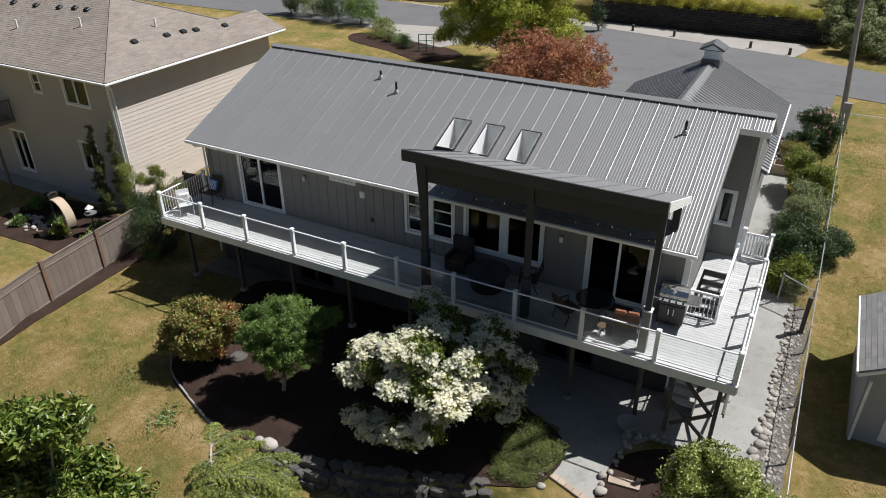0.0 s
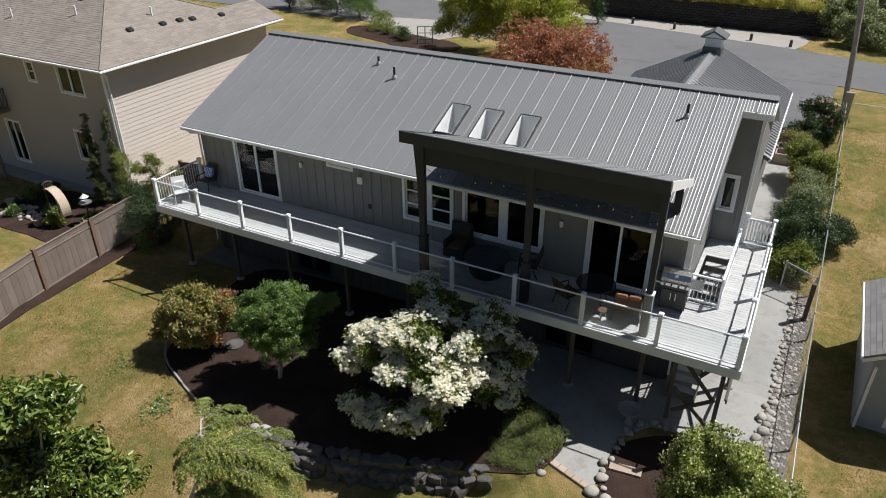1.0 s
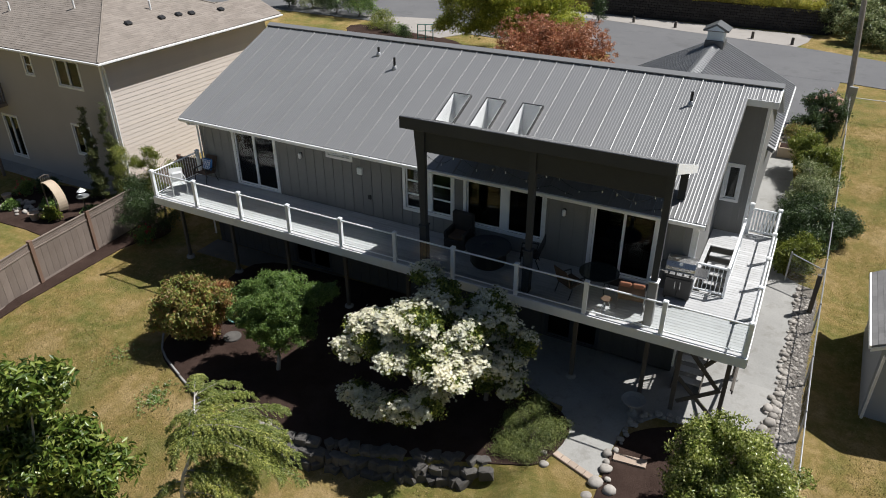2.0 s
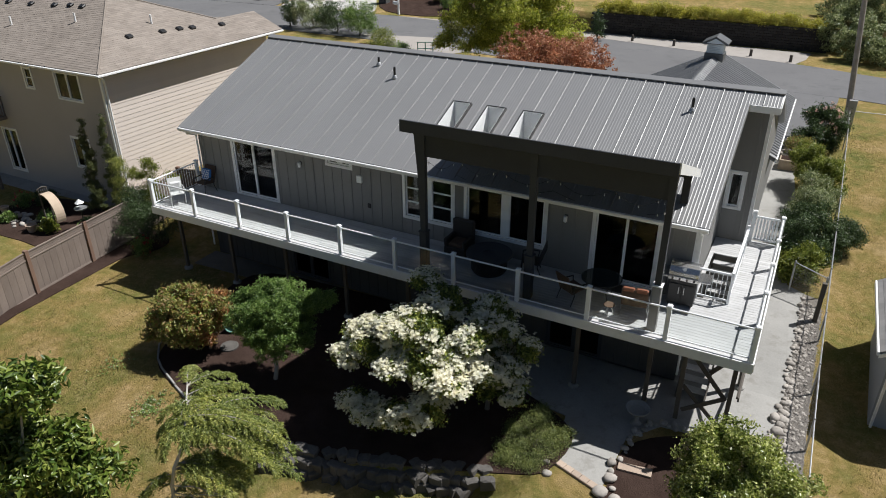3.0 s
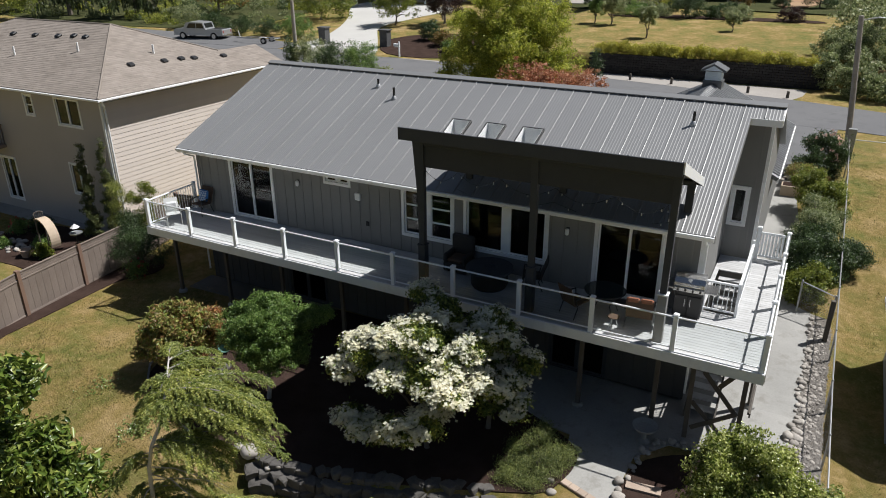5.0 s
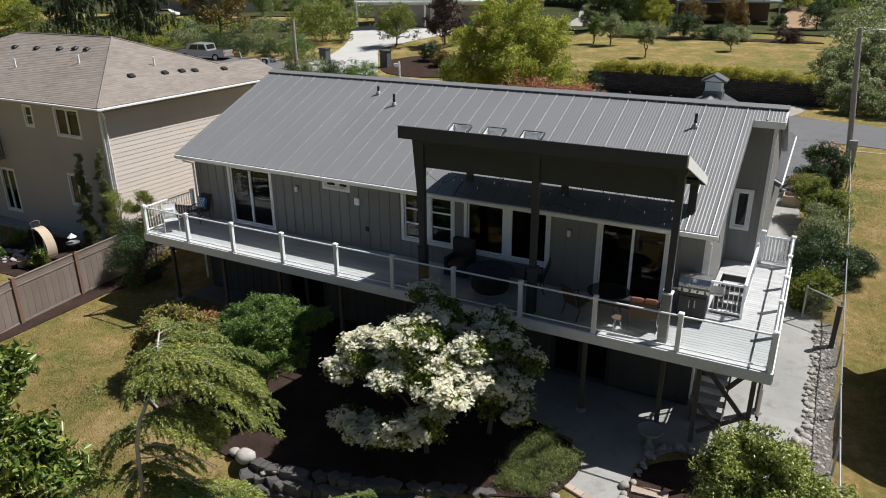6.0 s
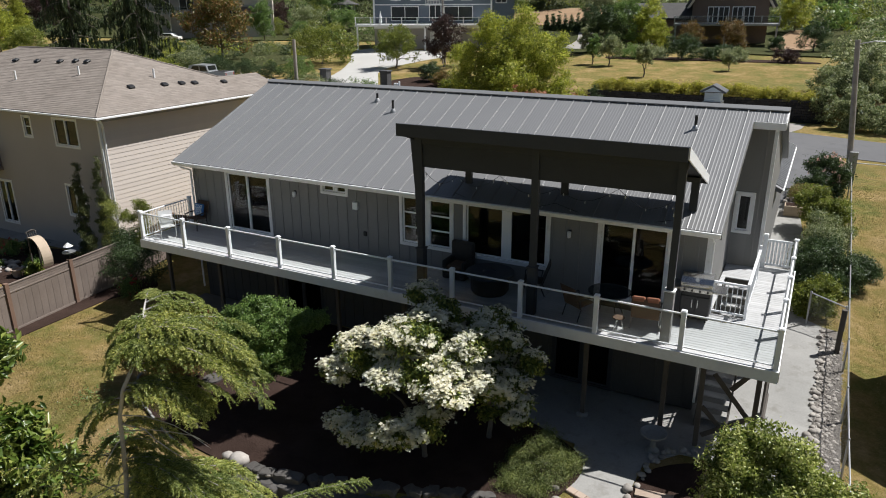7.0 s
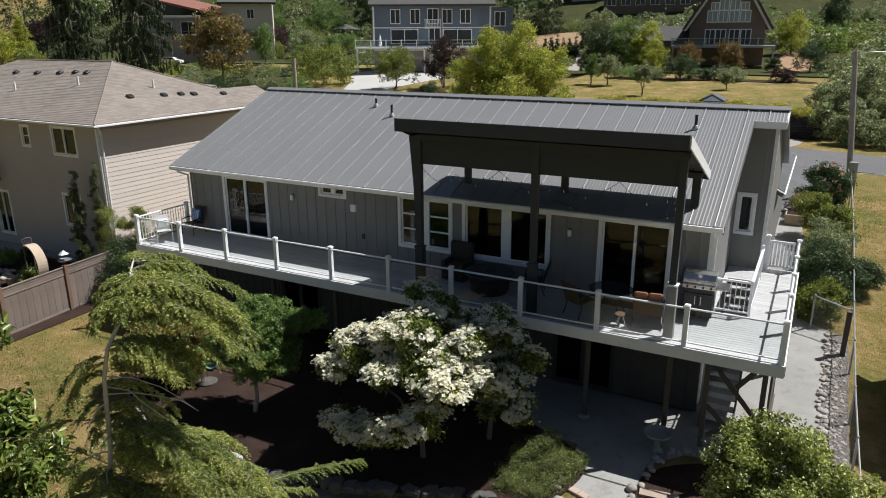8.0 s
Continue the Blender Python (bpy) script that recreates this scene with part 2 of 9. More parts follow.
m_board = surface("deck_board", (0.42, 0.425, 0.43), (0.52, 0.52, 0.52), 0.7, 0, 1.3, 45, 0.25, 0.003, piece=0.10, stain=(0.36, 0.355, 0.34), spec=0.3)
m_porch = surface("dark_stained_timber", (0.046, 0.050, 0.058), (0.062, 0.067, 0.077), 0.6, 0, 1.5, 30, 0.25, 0.003, piece=0.08, spec=0.2)
m_post = surface("weathered_post_wood", (0.085, 0.076, 0.068), (0.14, 0.125, 0.11), 0.8, 0, 1.4, 30, 0.4, 0.004, spec=0.15)
m_glass = glass("rail_glass", (0.84, 0.875, 0.875), 0.02, 0.9)
m_skyglass = glass("skylight_glass", (0.97, 0.98, 0.98))
# Pane tint, plaster and floor are darkened to imitate dim, unlit rooms.
m_window = glass("window_glass", (0.3, 0.33, 0.33), 0.01, 0.9)
m_inside = surface("dim_toned_plaster", (0.085, 0.085, 0.086), (0.12, 0.119, 0.118), 0.8, 0, 0.5, 10, 0, spec=0.1)
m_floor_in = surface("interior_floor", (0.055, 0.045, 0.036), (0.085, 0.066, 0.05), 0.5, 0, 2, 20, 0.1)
m_black = surface("black_plastic", (0.012, 0.012, 0.013), (0.022, 0.022, 0.023), 0.45, 0, 3, 60, 0.1, 0.001)
m_steel = surface("brushed_steel", (0.48, 0.48, 0.49), (0.60, 0.60, 0.61), 0.28, 1.0, 2, 90, 0.1, 0.001)
m_galv = surface("galvanised_steel", (0.34, 0.35, 0.36), (0.46, 0.47, 0.48), 0.5, 0.7, 3, 60, 0.1, 0.001)
m_shingle = surface("brown_shingle", (0.215, 0.185, 0.16), (0.30, 0.265, 0.235), 0.95, 0, 0.9, 30, 0.6, 0.006, island=0.12, stain=(0.20, 0.17, 0.15), spec=0.15)
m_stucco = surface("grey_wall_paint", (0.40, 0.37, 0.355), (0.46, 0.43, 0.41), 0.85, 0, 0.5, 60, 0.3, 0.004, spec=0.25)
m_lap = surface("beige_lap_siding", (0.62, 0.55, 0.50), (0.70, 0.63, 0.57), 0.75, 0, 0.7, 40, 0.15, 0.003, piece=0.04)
m_fence = surface("weathered_fence_wood", (0.17, 0.135, 0.115), (0.27, 0.225, 0.195), 0.9, 0, 1.5, 35, 0.5, 0.005, piece=0.16, spec=0.15)
m_fence_post = surface("fence_post_wood", (0.16, 0.095, 0.068), (0.23, 0.145, 0.105), 0.85, 0, 1.5, 35, 0.4, 0.004, piece=0.1)
m_bark = surface("bark", (0.10, 0.08, 0.065), (0.22, 0.19, 0.165), 0.95, 0, 3, 40, 0.8, 0.01)
m_bark_pale = surface("pale_bark", (0.26, 0.23, 0.21), (0.44, 0.41, 0.38), 0.9, 0, 4, 40, 0.6, 0.008)
m_rock = surface("river_rock", (0.24, 0.22, 0.20), (0.42, 0.39, 0.355), 0.85, 0, 4, 30, 0.4, 0.006, piece=0.25, island=0.25, spec=0.2)
# Rock toned down so the bed wall looks shaded where sun reaches it.
m_rock_dark = surface("shade_toned_rock", (0.065, 0.061, 0.057), (0.13, 0.122, 0.114), 0.9, 0, 3, 25, 0.5, 0.01, piece=0.25, island=0.2, spec=0.12)
m_mulch = surface("bark_mulch", (0.028, 0.018, 0.015), (0.075, 0.05, 0.041), 0.97, 0, 1.2, 45, 1.0, 0.03, spec=0.03)
m_concrete = surface("sandy_concrete", (0.26, 0.257, 0.245), (0.37, 0.363, 0.345), 0.9, 0, 0.8, 22, 0.6, 0.008, stain=(0.21, 0.20, 0.18), spec=0.08)
m_drive = surface("pale_driveway_concrete", (0.42, 0.41, 0.39), (0.50, 0.49, 0.465), 0.9, 0, 0.3, 12, 0.3, 0.005)
m_asphalt = surface("grey_asphalt", (0.125, 0.125, 0.13), (0.165, 0.165, 0.168), 0.93, 0, 0.25, 25, 0.5, 0.006, stain=(0.11, 0.11, 0.112), spec=0.15)
m_shoulder = surface("pale_shoulder_gravel", (0.28, 0.26, 0.24), (0.38, 0.355, 0.33), 0.95, 0, 0.4, 14, 0.8, 0.01, stain=(0.28, 0.26, 0.24), spec=0.1)
m_gravel = surface("grey_gravel", (0.13, 0.115, 0.10), (0.25, 0.23, 0.205), 0.95, 0, 0.8, 30, 0.9, 0.02, spec=0.1)
m_brick = surface("tan_paver_brick", (0.33, 0.25, 0.195), (0.46, 0.37, 0.30), 0.9, 0, 3, 40, 0.5, 0.004, piece=0.15)
m_block = surface("dark_retaining_block", (0.040, 0.037, 0.036), (0.085, 0.078, 0.074), 0.95, 0, 2, 15, 0.8, 0.02, piece=0.25, island=0.25, spec=0.1)


def grass_ground():
    m, t, n, l, p = nodes_of("dry_grass")
    co = n.new("ShaderNodeTexCoord").outputs["Object"]
    patch = noise_of(t, scaled(t, co, 0.42), 8, 0.68)
    mid = noise_of(t, scaled(t, co, 3.2), 7, 0.75)
    blade = noise_of(t, scaled(t, co, 26.0), 5, 0.85)
    a = ramp_of(t, patch, [(0.3, (0.075, 0.115, 0.02)), (0.42, (0.15, 0.155, 0.036)), (0.54, (0.29, 0.205, 0.075)), (0.66, (0.48, 0.34, 0.185))])
    b = ramp_of(t, mid, [(0.34, (0.075, 0.09, 0.022)), (0.5, (0.205, 0.17, 0.068)), (0.66, (0.40, 0.30, 0.165))])
    c = mixed(t, a, b, 0.42)
    d = ramp_of(t, blade, [(0.28, (0.62, 0.62, 0.58)), (0.72, (1.32, 1.29, 1.22))])
    l.new(mixed(t, c, d, 1.0, "MULTIPLY"), p.inputs["Base Color"])
    p.inputs["Roughness"].default_value = 1.0
    p.inputs["Specular IOR Level"].default_value = 0.15
    bp = n.new("ShaderNodeBump")
    bp.inputs["Strength"].default_value, bp.inputs["Distance"].default_value = 1.0, 0.05
    l.new(blade, bp.inputs["Height"])
    l.new(bp.outputs[0], p.inputs["Normal"])
    return m


m_grass = grass_ground()


def tones(*cols):
    return [(i / (len(cols) - 1), c) for i, c in enumerate(cols)]


f_green = foliage("green_tree_leaf", tones((0.075, 0.145, 0.035), (0.17, 0.28, 0.075), (0.32, 0.44, 0.15)), 0.36, 0.42)
f_bronze = foliage("bronze_shrub_leaf", tones((0.10, 0.15, 0.035), (0.24, 0.31, 0.075), (0.38, 0.40, 0.12), (0.42, 0.25, 0.12), (0.22, 0.15, 0.06), (0.50, 0.52, 0.20)), 0.4, 0.4)
f_dogwood = foliage("dogwood_leaf", tones((0.035, 0.07, 0.015), (0.15, 0.21, 0.04), (0.40, 0.42, 0.10)))
f_petal = foliage("cream_bract", tones((0.70, 0.69, 0.54), (0.82, 0.81, 0.71), (0.86, 0.85, 0.80)), 0.6, 0.3)
f_cedar = foliage("cedar_needle", tones((0.12, 0.17, 0.05), (0.31, 0.35, 0.11), (0.56, 0.57, 0.23)), 0.5, 0.45, 0.34)
f_magnolia = foliage("magnolia_leaf", tones((0.045, 0.09, 0.016), (0.135, 0.20, 0.035), (0.32, 0.37, 0.10)), 0.34, 0.3)
f_rhodo = foliage("rhododendron_leaf", tones((0.07, 0.12, 0.025), (0.31, 0.37, 0.085), (0.68, 0.71, 0.33)), 0.24, 0.4)
f_dark = foliage("dark_shrub_leaf", tones((0.022, 0.05, 0.016), (0.055, 0.10, 0.034), (0.11, 0.165, 0.06)))
f_lime = foliage("lime_shrub_leaf", tones((0.09, 0.13, 0.02), (0.21, 0.26, 0.045), (0.36, 0.39, 0.09)), 0.4, 0.42)
f_yellow = foliage("yellow_tree_leaf", tones((0.17, 0.22, 0.03), (0.38, 0.43, 0.06), (0.60, 0.60, 0.13)), 0.45, 0.5)
f_gold = foliage("golden_hedge_leaf", tones((0.26, 0.28, 0.04), (0.46, 0.44, 0.07), (0.66, 0.60, 0.15)), 0.45, 0.45)
f_red = foliage("red_maple_leaf", tones((0.26, 0.09, 0.05), (0.48, 0.21, 0.12), (0.64, 0.37, 0.24)))
f_plum = foliage("plum_leaf", tones((0.028, 0.014, 0.016), (0.055, 0.028, 0.028), (0.085, 0.05, 0.04)))
f_grey = foliage("bramble_leaf", tones((0.07, 0.11, 0.038), (0.24, 0.29, 0.13), (0.58, 0.62, 0.40)), 0.35, 0.45)
f_pink = foliage("pink_rose", tones((0.55, 0.30, 0.28), (0.70, 0.48, 0.45), (0.75, 0.6, 0.56)), 0.6)
f_redflower = foliage("red_flower", tones((0.42, 0.03, 0.05), (0.55, 0.06, 0.08)), 0.6)
f_russet = foliage("russet_shrub_leaf", tones((0.20, 0.085, 0.04), (0.36, 0.17, 0.08), (0.48, 0.27, 0.13), (0.30, 0.30, 0.09)), 0.4, 0.4)
f_juniper = foliage("juniper_needle", tones((0.09, 0.125, 0.04), (0.19, 0.24, 0.075), (0.34, 0.38, 0.13)), 0.5, 0.3)
m_under = surface("planted_ground", (0.03, 0.042, 0.016), (0.09, 0.09, 0.04), 1.0, 0, 0.25, 2.0, 1.0, 0.2, spec=0.05)
f_grass = foliage("grass_blade", tones((0.09, 0.105, 0.025), (0.20, 0.17, 0.06), (0.33, 0.25, 0.12), (0.45, 0.35, 0.2)), 0.8, 0.3)
f_conifer = foliage("grey_conifer_needle", tones((0.05, 0.075, 0.03), (0.12, 0.15, 0.06), (0.26, 0.28, 0.12)), 0.5, 0.3)
f_orange = foliage("orange_shrub_leaf", tones((0.16, 0.10, 0.025), (0.27, 0.15, 0.04), (0.14, 0.15, 0.04)))

# ---- ground ----


def step01(a, b, v):
    u = min(1.0, max(0.0, (v - a) / (b - a)))
    return u * u * (3 - 2 * u)


def line(v, xs, ys):
    return float(np.interp(v, xs, ys))


def gz(x, y):
    """The height of the land."""
    if y <= 45.0:
        z = line(y, (-80, -9, -4.5, 3, 8, 14, 24, 45), (-5, -0.65, 0, 0, 0.6, 1.4, 2.2, 2.2))
        edge_y = line(x, (-5.4, -3.2, -1.6, -0.5, 1.4, 2.2), (-5.35, -5.1, -4.6, -4.15, -3.4, -2.8))
        if y < edge_y:
            z = min(z, -0.56 * step01(0.06, 0.3, edge_y - y) * step01(-6.2, -4.9, x) * step01(2.0, 0.9, x))
        if x > 7.0:
            z -= 0.25 * step01(7.0, 9.0, x) * step01(20, 8, y)
        return z
    w = step01(-24, -20, x)
    right = line(y, (45, 45.5, 66, 92, 130, 200, 420), (2.2, 3.75, 4.9, 5.2, 9.0, 27, 100))
    left = line(y, (45, 50, 76, 100, 140, 200, 420), (2.2, 2.5, 4.4, 5.2, 11, 27, 100))
    return right * w + left * (1 - w)


def axis(stops):
    out = []
    for a, b, s in stops:
        out += list(np.arange(a, b, s))
    return out


gx = axis([(-420, -240, 30), (-240, -90, 10), (-90, -30, 4), (-30, -7, 1.0), (-7, 3, 0.25), (3, 14, 1.0), (14, 60, 4), (60, 421, 30)])
gy = axis([(-120, -14, 8), (-14, -6.5, 0.75), (-6.5, -2.75, 0.125), (-2.75, 26, 0.75), (26, 44.5, 3), (44.5, 46, 0.25), (46, 120, 2), (120, 210, 5), (210, 421, 15)])
g = Shape()
g.add([(x, y, gz(x, y)) for y in gy for x in gx], [(j * len(gx) + i, j * len(gx) + i + 1, (j + 1) * len(gx) + i + 1, (j + 1) * len(gx) + i) for j in range(len(gy) - 1) for i in range(len(gx) - 1)])
ground = solid("ground", g, m_grass, "dry sunburnt grass over gently sloping garden ground", "ground", kind="structure", smooth=True)


def sheet(name, poly, mat, lift, label, category, cell=1.0, kind="structure", height=None):
    """A flat surface laid over the land: the polygon cut into cells, with a skirt that reaches into the ground."""
    bm = bmesh.new()
    vs = [bm.verts.new((x, y, 0)) for x, y in poly]
    bm.faces.new(vs)
    bmesh.ops.triangulate(bm, faces=bm.faces[:])
    xs, ys = [p[0] for p in poly], [p[1] for p in poly]
    for k, (lo, hi) in enumerate(((min(xs), max(xs)), (min(ys), max(ys)))):
        for c in np.arange(math.floor(lo / cell) * cell + cell, hi, cell):
            co, no = [0, 0, 0], [0, 0, 0]
            co[k], no[k] = c, 1
            bmesh.ops.bisect_plane(bm, geom=bm.verts[:] + bm.edges[:] + bm.faces[:], plane_co=co, plane_no=no)
    for v in bm.verts:
        v.co.z = (height(v.co.x, v.co.y) if height else gz(v.co.x, v.co.y)) + lift
    rim = [e for e in bm.edges if len(e.link_faces) == 1]
    ret = bmesh.ops.extrude_edge_only(bm, edges=rim)
    for v in [q for q in ret["geom"] if isinstance(q, bmesh.types.BMVert)]:
        v.co.z -= lift + 0.15
    bmesh.ops.recalc_face_normals(bm, faces=bm.faces[:])
    me = bpy.data.meshes.new(name)
    bm.to_mesh(me)
    bm.free()
    me.materials.append(mat)
    return tagged(new(name, me), label, category, kind=kind)


def soft(poly, n=6, wob=0.0, seed=1):
    """A closed smooth curve through the points."""
    out, k = [], len(poly)
    rr = random.Random(seed)
    for i in range(k):
        p0, p1, p2, p3 = (Vector(poly[(i + j) % k]) for j in (-1, 0, 1, 2))
        for s in range(n):
            u = s / n
            q = 0.5 * ((2 * p1) + (p2 - p0) * u + (2 * p0 - 5 * p1 + 4 * p2 - p3) * u * u + (3 * p1 - p0 - 3 * p2 + p3) * u ** 3)
            out.append((q.x + rr.uniform(-wob, wob), q.y + rr.uniform(-wob, wob)))
    return out


road = sheet("road", [(-160, 44.6), (-160, 33.5), (-40, 34.0), (-24, 33.5), (-6, 31.5), (8, 31.2), (60, 20), (60, 29), (10.3, 37.6), (5.9, 39.2), (-9.4, 42.3), (-32, 44.6)], m_asphalt, 0.03, "worn grey asphalt street with faint patches", "road", 6)
sheet("driveway", [(-6.4, 31.7), (-5.6, 26), (-3.2, 24.5), (-2.6, 20.1), (5.8, 20.1), (7.3, 25.4), (7.6, 31.3), (-6, 31.6)], m_asphalt, 0.025, "asphalt driveway in front of the garage", "driveway", 4)
shoulder = sheet("pavement", [(-32, 44.7), (-9.4, 42.4), (4.6, 39.55), (5.2, 41.4), (5.4, 43.8), (-11, 44.9)], m_shoulder, 0.02, "pale gravel shoulder below the retaining wall", "pavement", 4)
apron = sheet("gravel_apron", [(-29.0, 35.3), (-22.5, 36.6), (-17.5, 33.5), (-19.0, 30.6), (-22.6, 31.5), (-26.2, 33.0)], m_shoulder, 0.04, "pale gravel apron between border and street", "gravel", 3)
sheet("road_shoulder", [(-76, 44.3), (-46.5, 44.5), (-46.8, 48.2), (-56, 49.6), (-76, 50.2)], m_asphalt, 0.05, "worn asphalt pull-out beside the street", "road", 4)
sheet("mulch_bed", soft([(-33.5, 46.2), (-27, 46.0), (-24, 52), (-28, 58), (-35, 57), (-37.5, 52)], 3), m_mulch, 0.06, "dark mulch bed beside the far driveway", "mulch bed", 3)
sheet("driveway", soft([(-46, 45), (-38, 45.2), (-34.5, 45.4), (-39, 53), (-43, 60), (-42, 68), (-41, 76), (-56, 80), (-57, 74), (-52, 66), (-48, 58), (-46, 51)], 3), m_drive, 0.03, "pale concrete driveway rising to the blue house", "driveway", 4)
patio = sheet("patio", [(-2.2, 2.4), (-2.0, 0.2), (0.2, -0.4), (1.9, -0.6), (2.2, -2.45), (3.6, -2.8), (3.68, -0.7), (4.4, 0.2), (6.3, 0.4), (7.2, -1.0), (7.3, 2.3), (7.38, 4.0), (7.42, 8.6), (6.8, 8.9), (6.8, 12), (6.2, 18), (6.1, 20), (5.2, 20), (5.2, 7), (4.2, 2.4)], m_concrete, 0.03, "sandy grey concrete patio and side path", "patio", 0.75)
sheet("mulch_bed", soft([(-18.0, -9.5), (-17.2, -5.6), (-17.25, -2), (-17.3, 0.2), (-16.7, 1.2), (-16.9, 2.2), (-18.6, 2.4), (-18.3, -2), (-17.9, -6), (-18.7, -9.5)], 4), m_mulch, 0.03, "dark bark mulch strip along the wooden fence", "mulch bed", 0.75)
sheet("mulch_bed", soft([(-11.6, 1.5), (-11.2, -2.6), (-10.5, -4.2), (-8.9, -4.9), (-7.4, -5.2), (-5.4, -5.35), (-3.2, -5.1), (-1.6, -4.6), (-0.5, -4.15), (1.4, -3.4), (2.2, -2.8), (2.3, -1.2), (0.5, -0.2), (-2.0, 0.4), (-2.1, 2.2), (-8, 2.3)], 4), m_mulch, 0.035, "dark brown bark mulch planting bed under shrubs", "mulch bed", 0.75)
sheet("mulch_bed", soft([(3.7, -2.6), (3.8, -1.0), (4.9, 0.0), (6.2, 0.1), (7.4, -0.6), (8, -3), (6, -5), (4, -4.5)], 4), m_mulch, 0.035, "dark bark mulch bed beside the patio", "mulch bed", 0.75)
sheet("gravel_floor", [(-14.4, 2.4), (-14.4, 1.2), (-11.7, 1.3), (-8, 2.32), (-8, 2.4)], m_gravel, 0.02, "bare gravel under the raised deck", "gravel")
sheet("gravel_strip", [(7.36, 8.6), (7.36, 5.0), (7.3, 2.4), (7.25, 0.2), (7.3, -2.0), (8.06, -2.2), (8.03, 4), (8.0, 8.6)], m_gravel, 0.03, "gravel strip with loose river stones by the wire fence", "gravel", 0.75)
sheet("mulch_bed", soft([(-26, -0.6), (-22.5, -0.8), (-19.4, -0.6), (-19.7, 2.2), (-21, 2.9), (-26, 2.8)], 3), m_mulch, 0.03, "reddish brown mulch garden bed of the neighbours", "mulch bed", 0.75)

# ---- the house ----
DZ, WY, PITCH = 3.0, 2.35, 0.42          # deck floor, front wall, roof slope
EY, EZ, RY = 1.85, 5.50, 7.50            # eave line and ridge line
RZ = EZ + PITCH * (RY - EY)
XL, XR, XE = -14.6, 4.55, 5.45           # roof edges: left, right, right of the rear part
house = thing("house", "low grey board-and-batten house with a dark standing-seam metal roof", "house")


def wall_with_holes(parent, x0, x1, z0, z1, y0, y1, holes, mat):
    """Wall panels along x round rectangular openings (xa, xb, za, zb)."""
    xs = sorted({x0, x1, *[h[0] for h in holes], *[h[1] for h in holes]})
    for a, b in zip(xs, xs[1:]):
        cut = sorted((h[2], h[3]) for h in holes if h[0] <= a and h[1] >= b)
        z = z0
        for lo, hi in cut + [(z1, z1)]:
            if lo > z:
                part("wall_panel", Shape().box(a, b, y0, y1, z, lo), mat, parent)
            z = hi


# openings of the front wall: xa, xb, za, zb inside the trim
OPEN = dict(s1=(-12.5, -10.62, 3.06, 5.15), vent=(-8.15, -7.22, 4.98, 5.26), w2=(-5.03, -3.3, 3.66, 5.17), d3=(-2.76, -0.17, 3.62, 5.19), s3=(1.42, 3.22, 3.06, 5.2))
wall_with_holes(house, -14.2, 4.3, 2.5, 5.42, WY, WY + 0.16, list(OPEN.values()), m_siding)
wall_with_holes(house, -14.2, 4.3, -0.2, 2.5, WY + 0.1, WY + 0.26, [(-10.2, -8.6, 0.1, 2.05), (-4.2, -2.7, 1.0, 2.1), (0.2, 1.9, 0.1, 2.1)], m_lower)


def gable(s, x0, x1, y0, y1, z0):
    """An end wall under the two roof slopes."""
    top = lambda y: (EZ + PITCH * (y - EY) if y <= RY else RZ - PITCH * (y - RY)) - 0.2
    ys = [y0] + ([RY] if y0 < RY < y1 else []) + [y1]
    s.slab([(x0, y0, z0), (x0, y1, z0)] + [(x0, y, top(y)) for y in reversed(ys)], (x1 - x0, 0, 0))


s = Shape()
gable(s, -14.2, -14.04, WY + 0.16, 12.7, -0.2)
part("side_wall", s, m_siding, house)
s = Shape()
gable(s, 4.14, 4.3, WY + 0.16, 7.0, -0.2)
part("side_wall", s, m_siding, house)
wall_with_holes(house, 4.3, 5.25, 0.2, 7.45, 7.0, 7.16, [(4.42, 4.8, 4.12, 5.26)], m_siding)
s = Shape()
gable(s, 5.09, 5.25, 7.16, 12.7, 0.2)
part("side_wall", s, m_siding, house)
part("rear_wall", Shape().box(-14.04, 5.09, 12.54, 12.7, 0.5, 5.5), m_siding, house)
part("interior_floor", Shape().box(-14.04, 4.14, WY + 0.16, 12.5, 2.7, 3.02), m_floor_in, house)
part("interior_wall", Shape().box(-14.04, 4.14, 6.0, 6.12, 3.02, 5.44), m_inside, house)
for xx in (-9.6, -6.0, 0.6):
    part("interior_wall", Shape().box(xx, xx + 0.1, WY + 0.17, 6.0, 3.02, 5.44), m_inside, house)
SKY = [(-4.60, -4.0), (-3.33, -2.73), (-2.03, -1.40)]
SY = (3.74, 5.05)
s = Shape()
xs = [-14.04] + [v for p in SKY for v in p] + [4.14]
for i, (a, b) in enumerate(zip(xs, xs[1:])):
    if i % 2:
        s.box(a, b, WY + 0.17, SY[0], 5.44, 5.5)
        s.box(a, b, SY[1], 6.0, 5.44, 5.5)
    else:
        s.box(a, b, WY + 0.17, 6.0, 5.44, 5.5)
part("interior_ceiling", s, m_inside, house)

# battens on the front, jog and lower walls
bat = Shape().box(-0.022, 0.022, -0.02, 0, 0, 1, 0.006).mesh("batten", m_siding)
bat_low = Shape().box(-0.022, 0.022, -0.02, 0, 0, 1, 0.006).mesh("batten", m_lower)
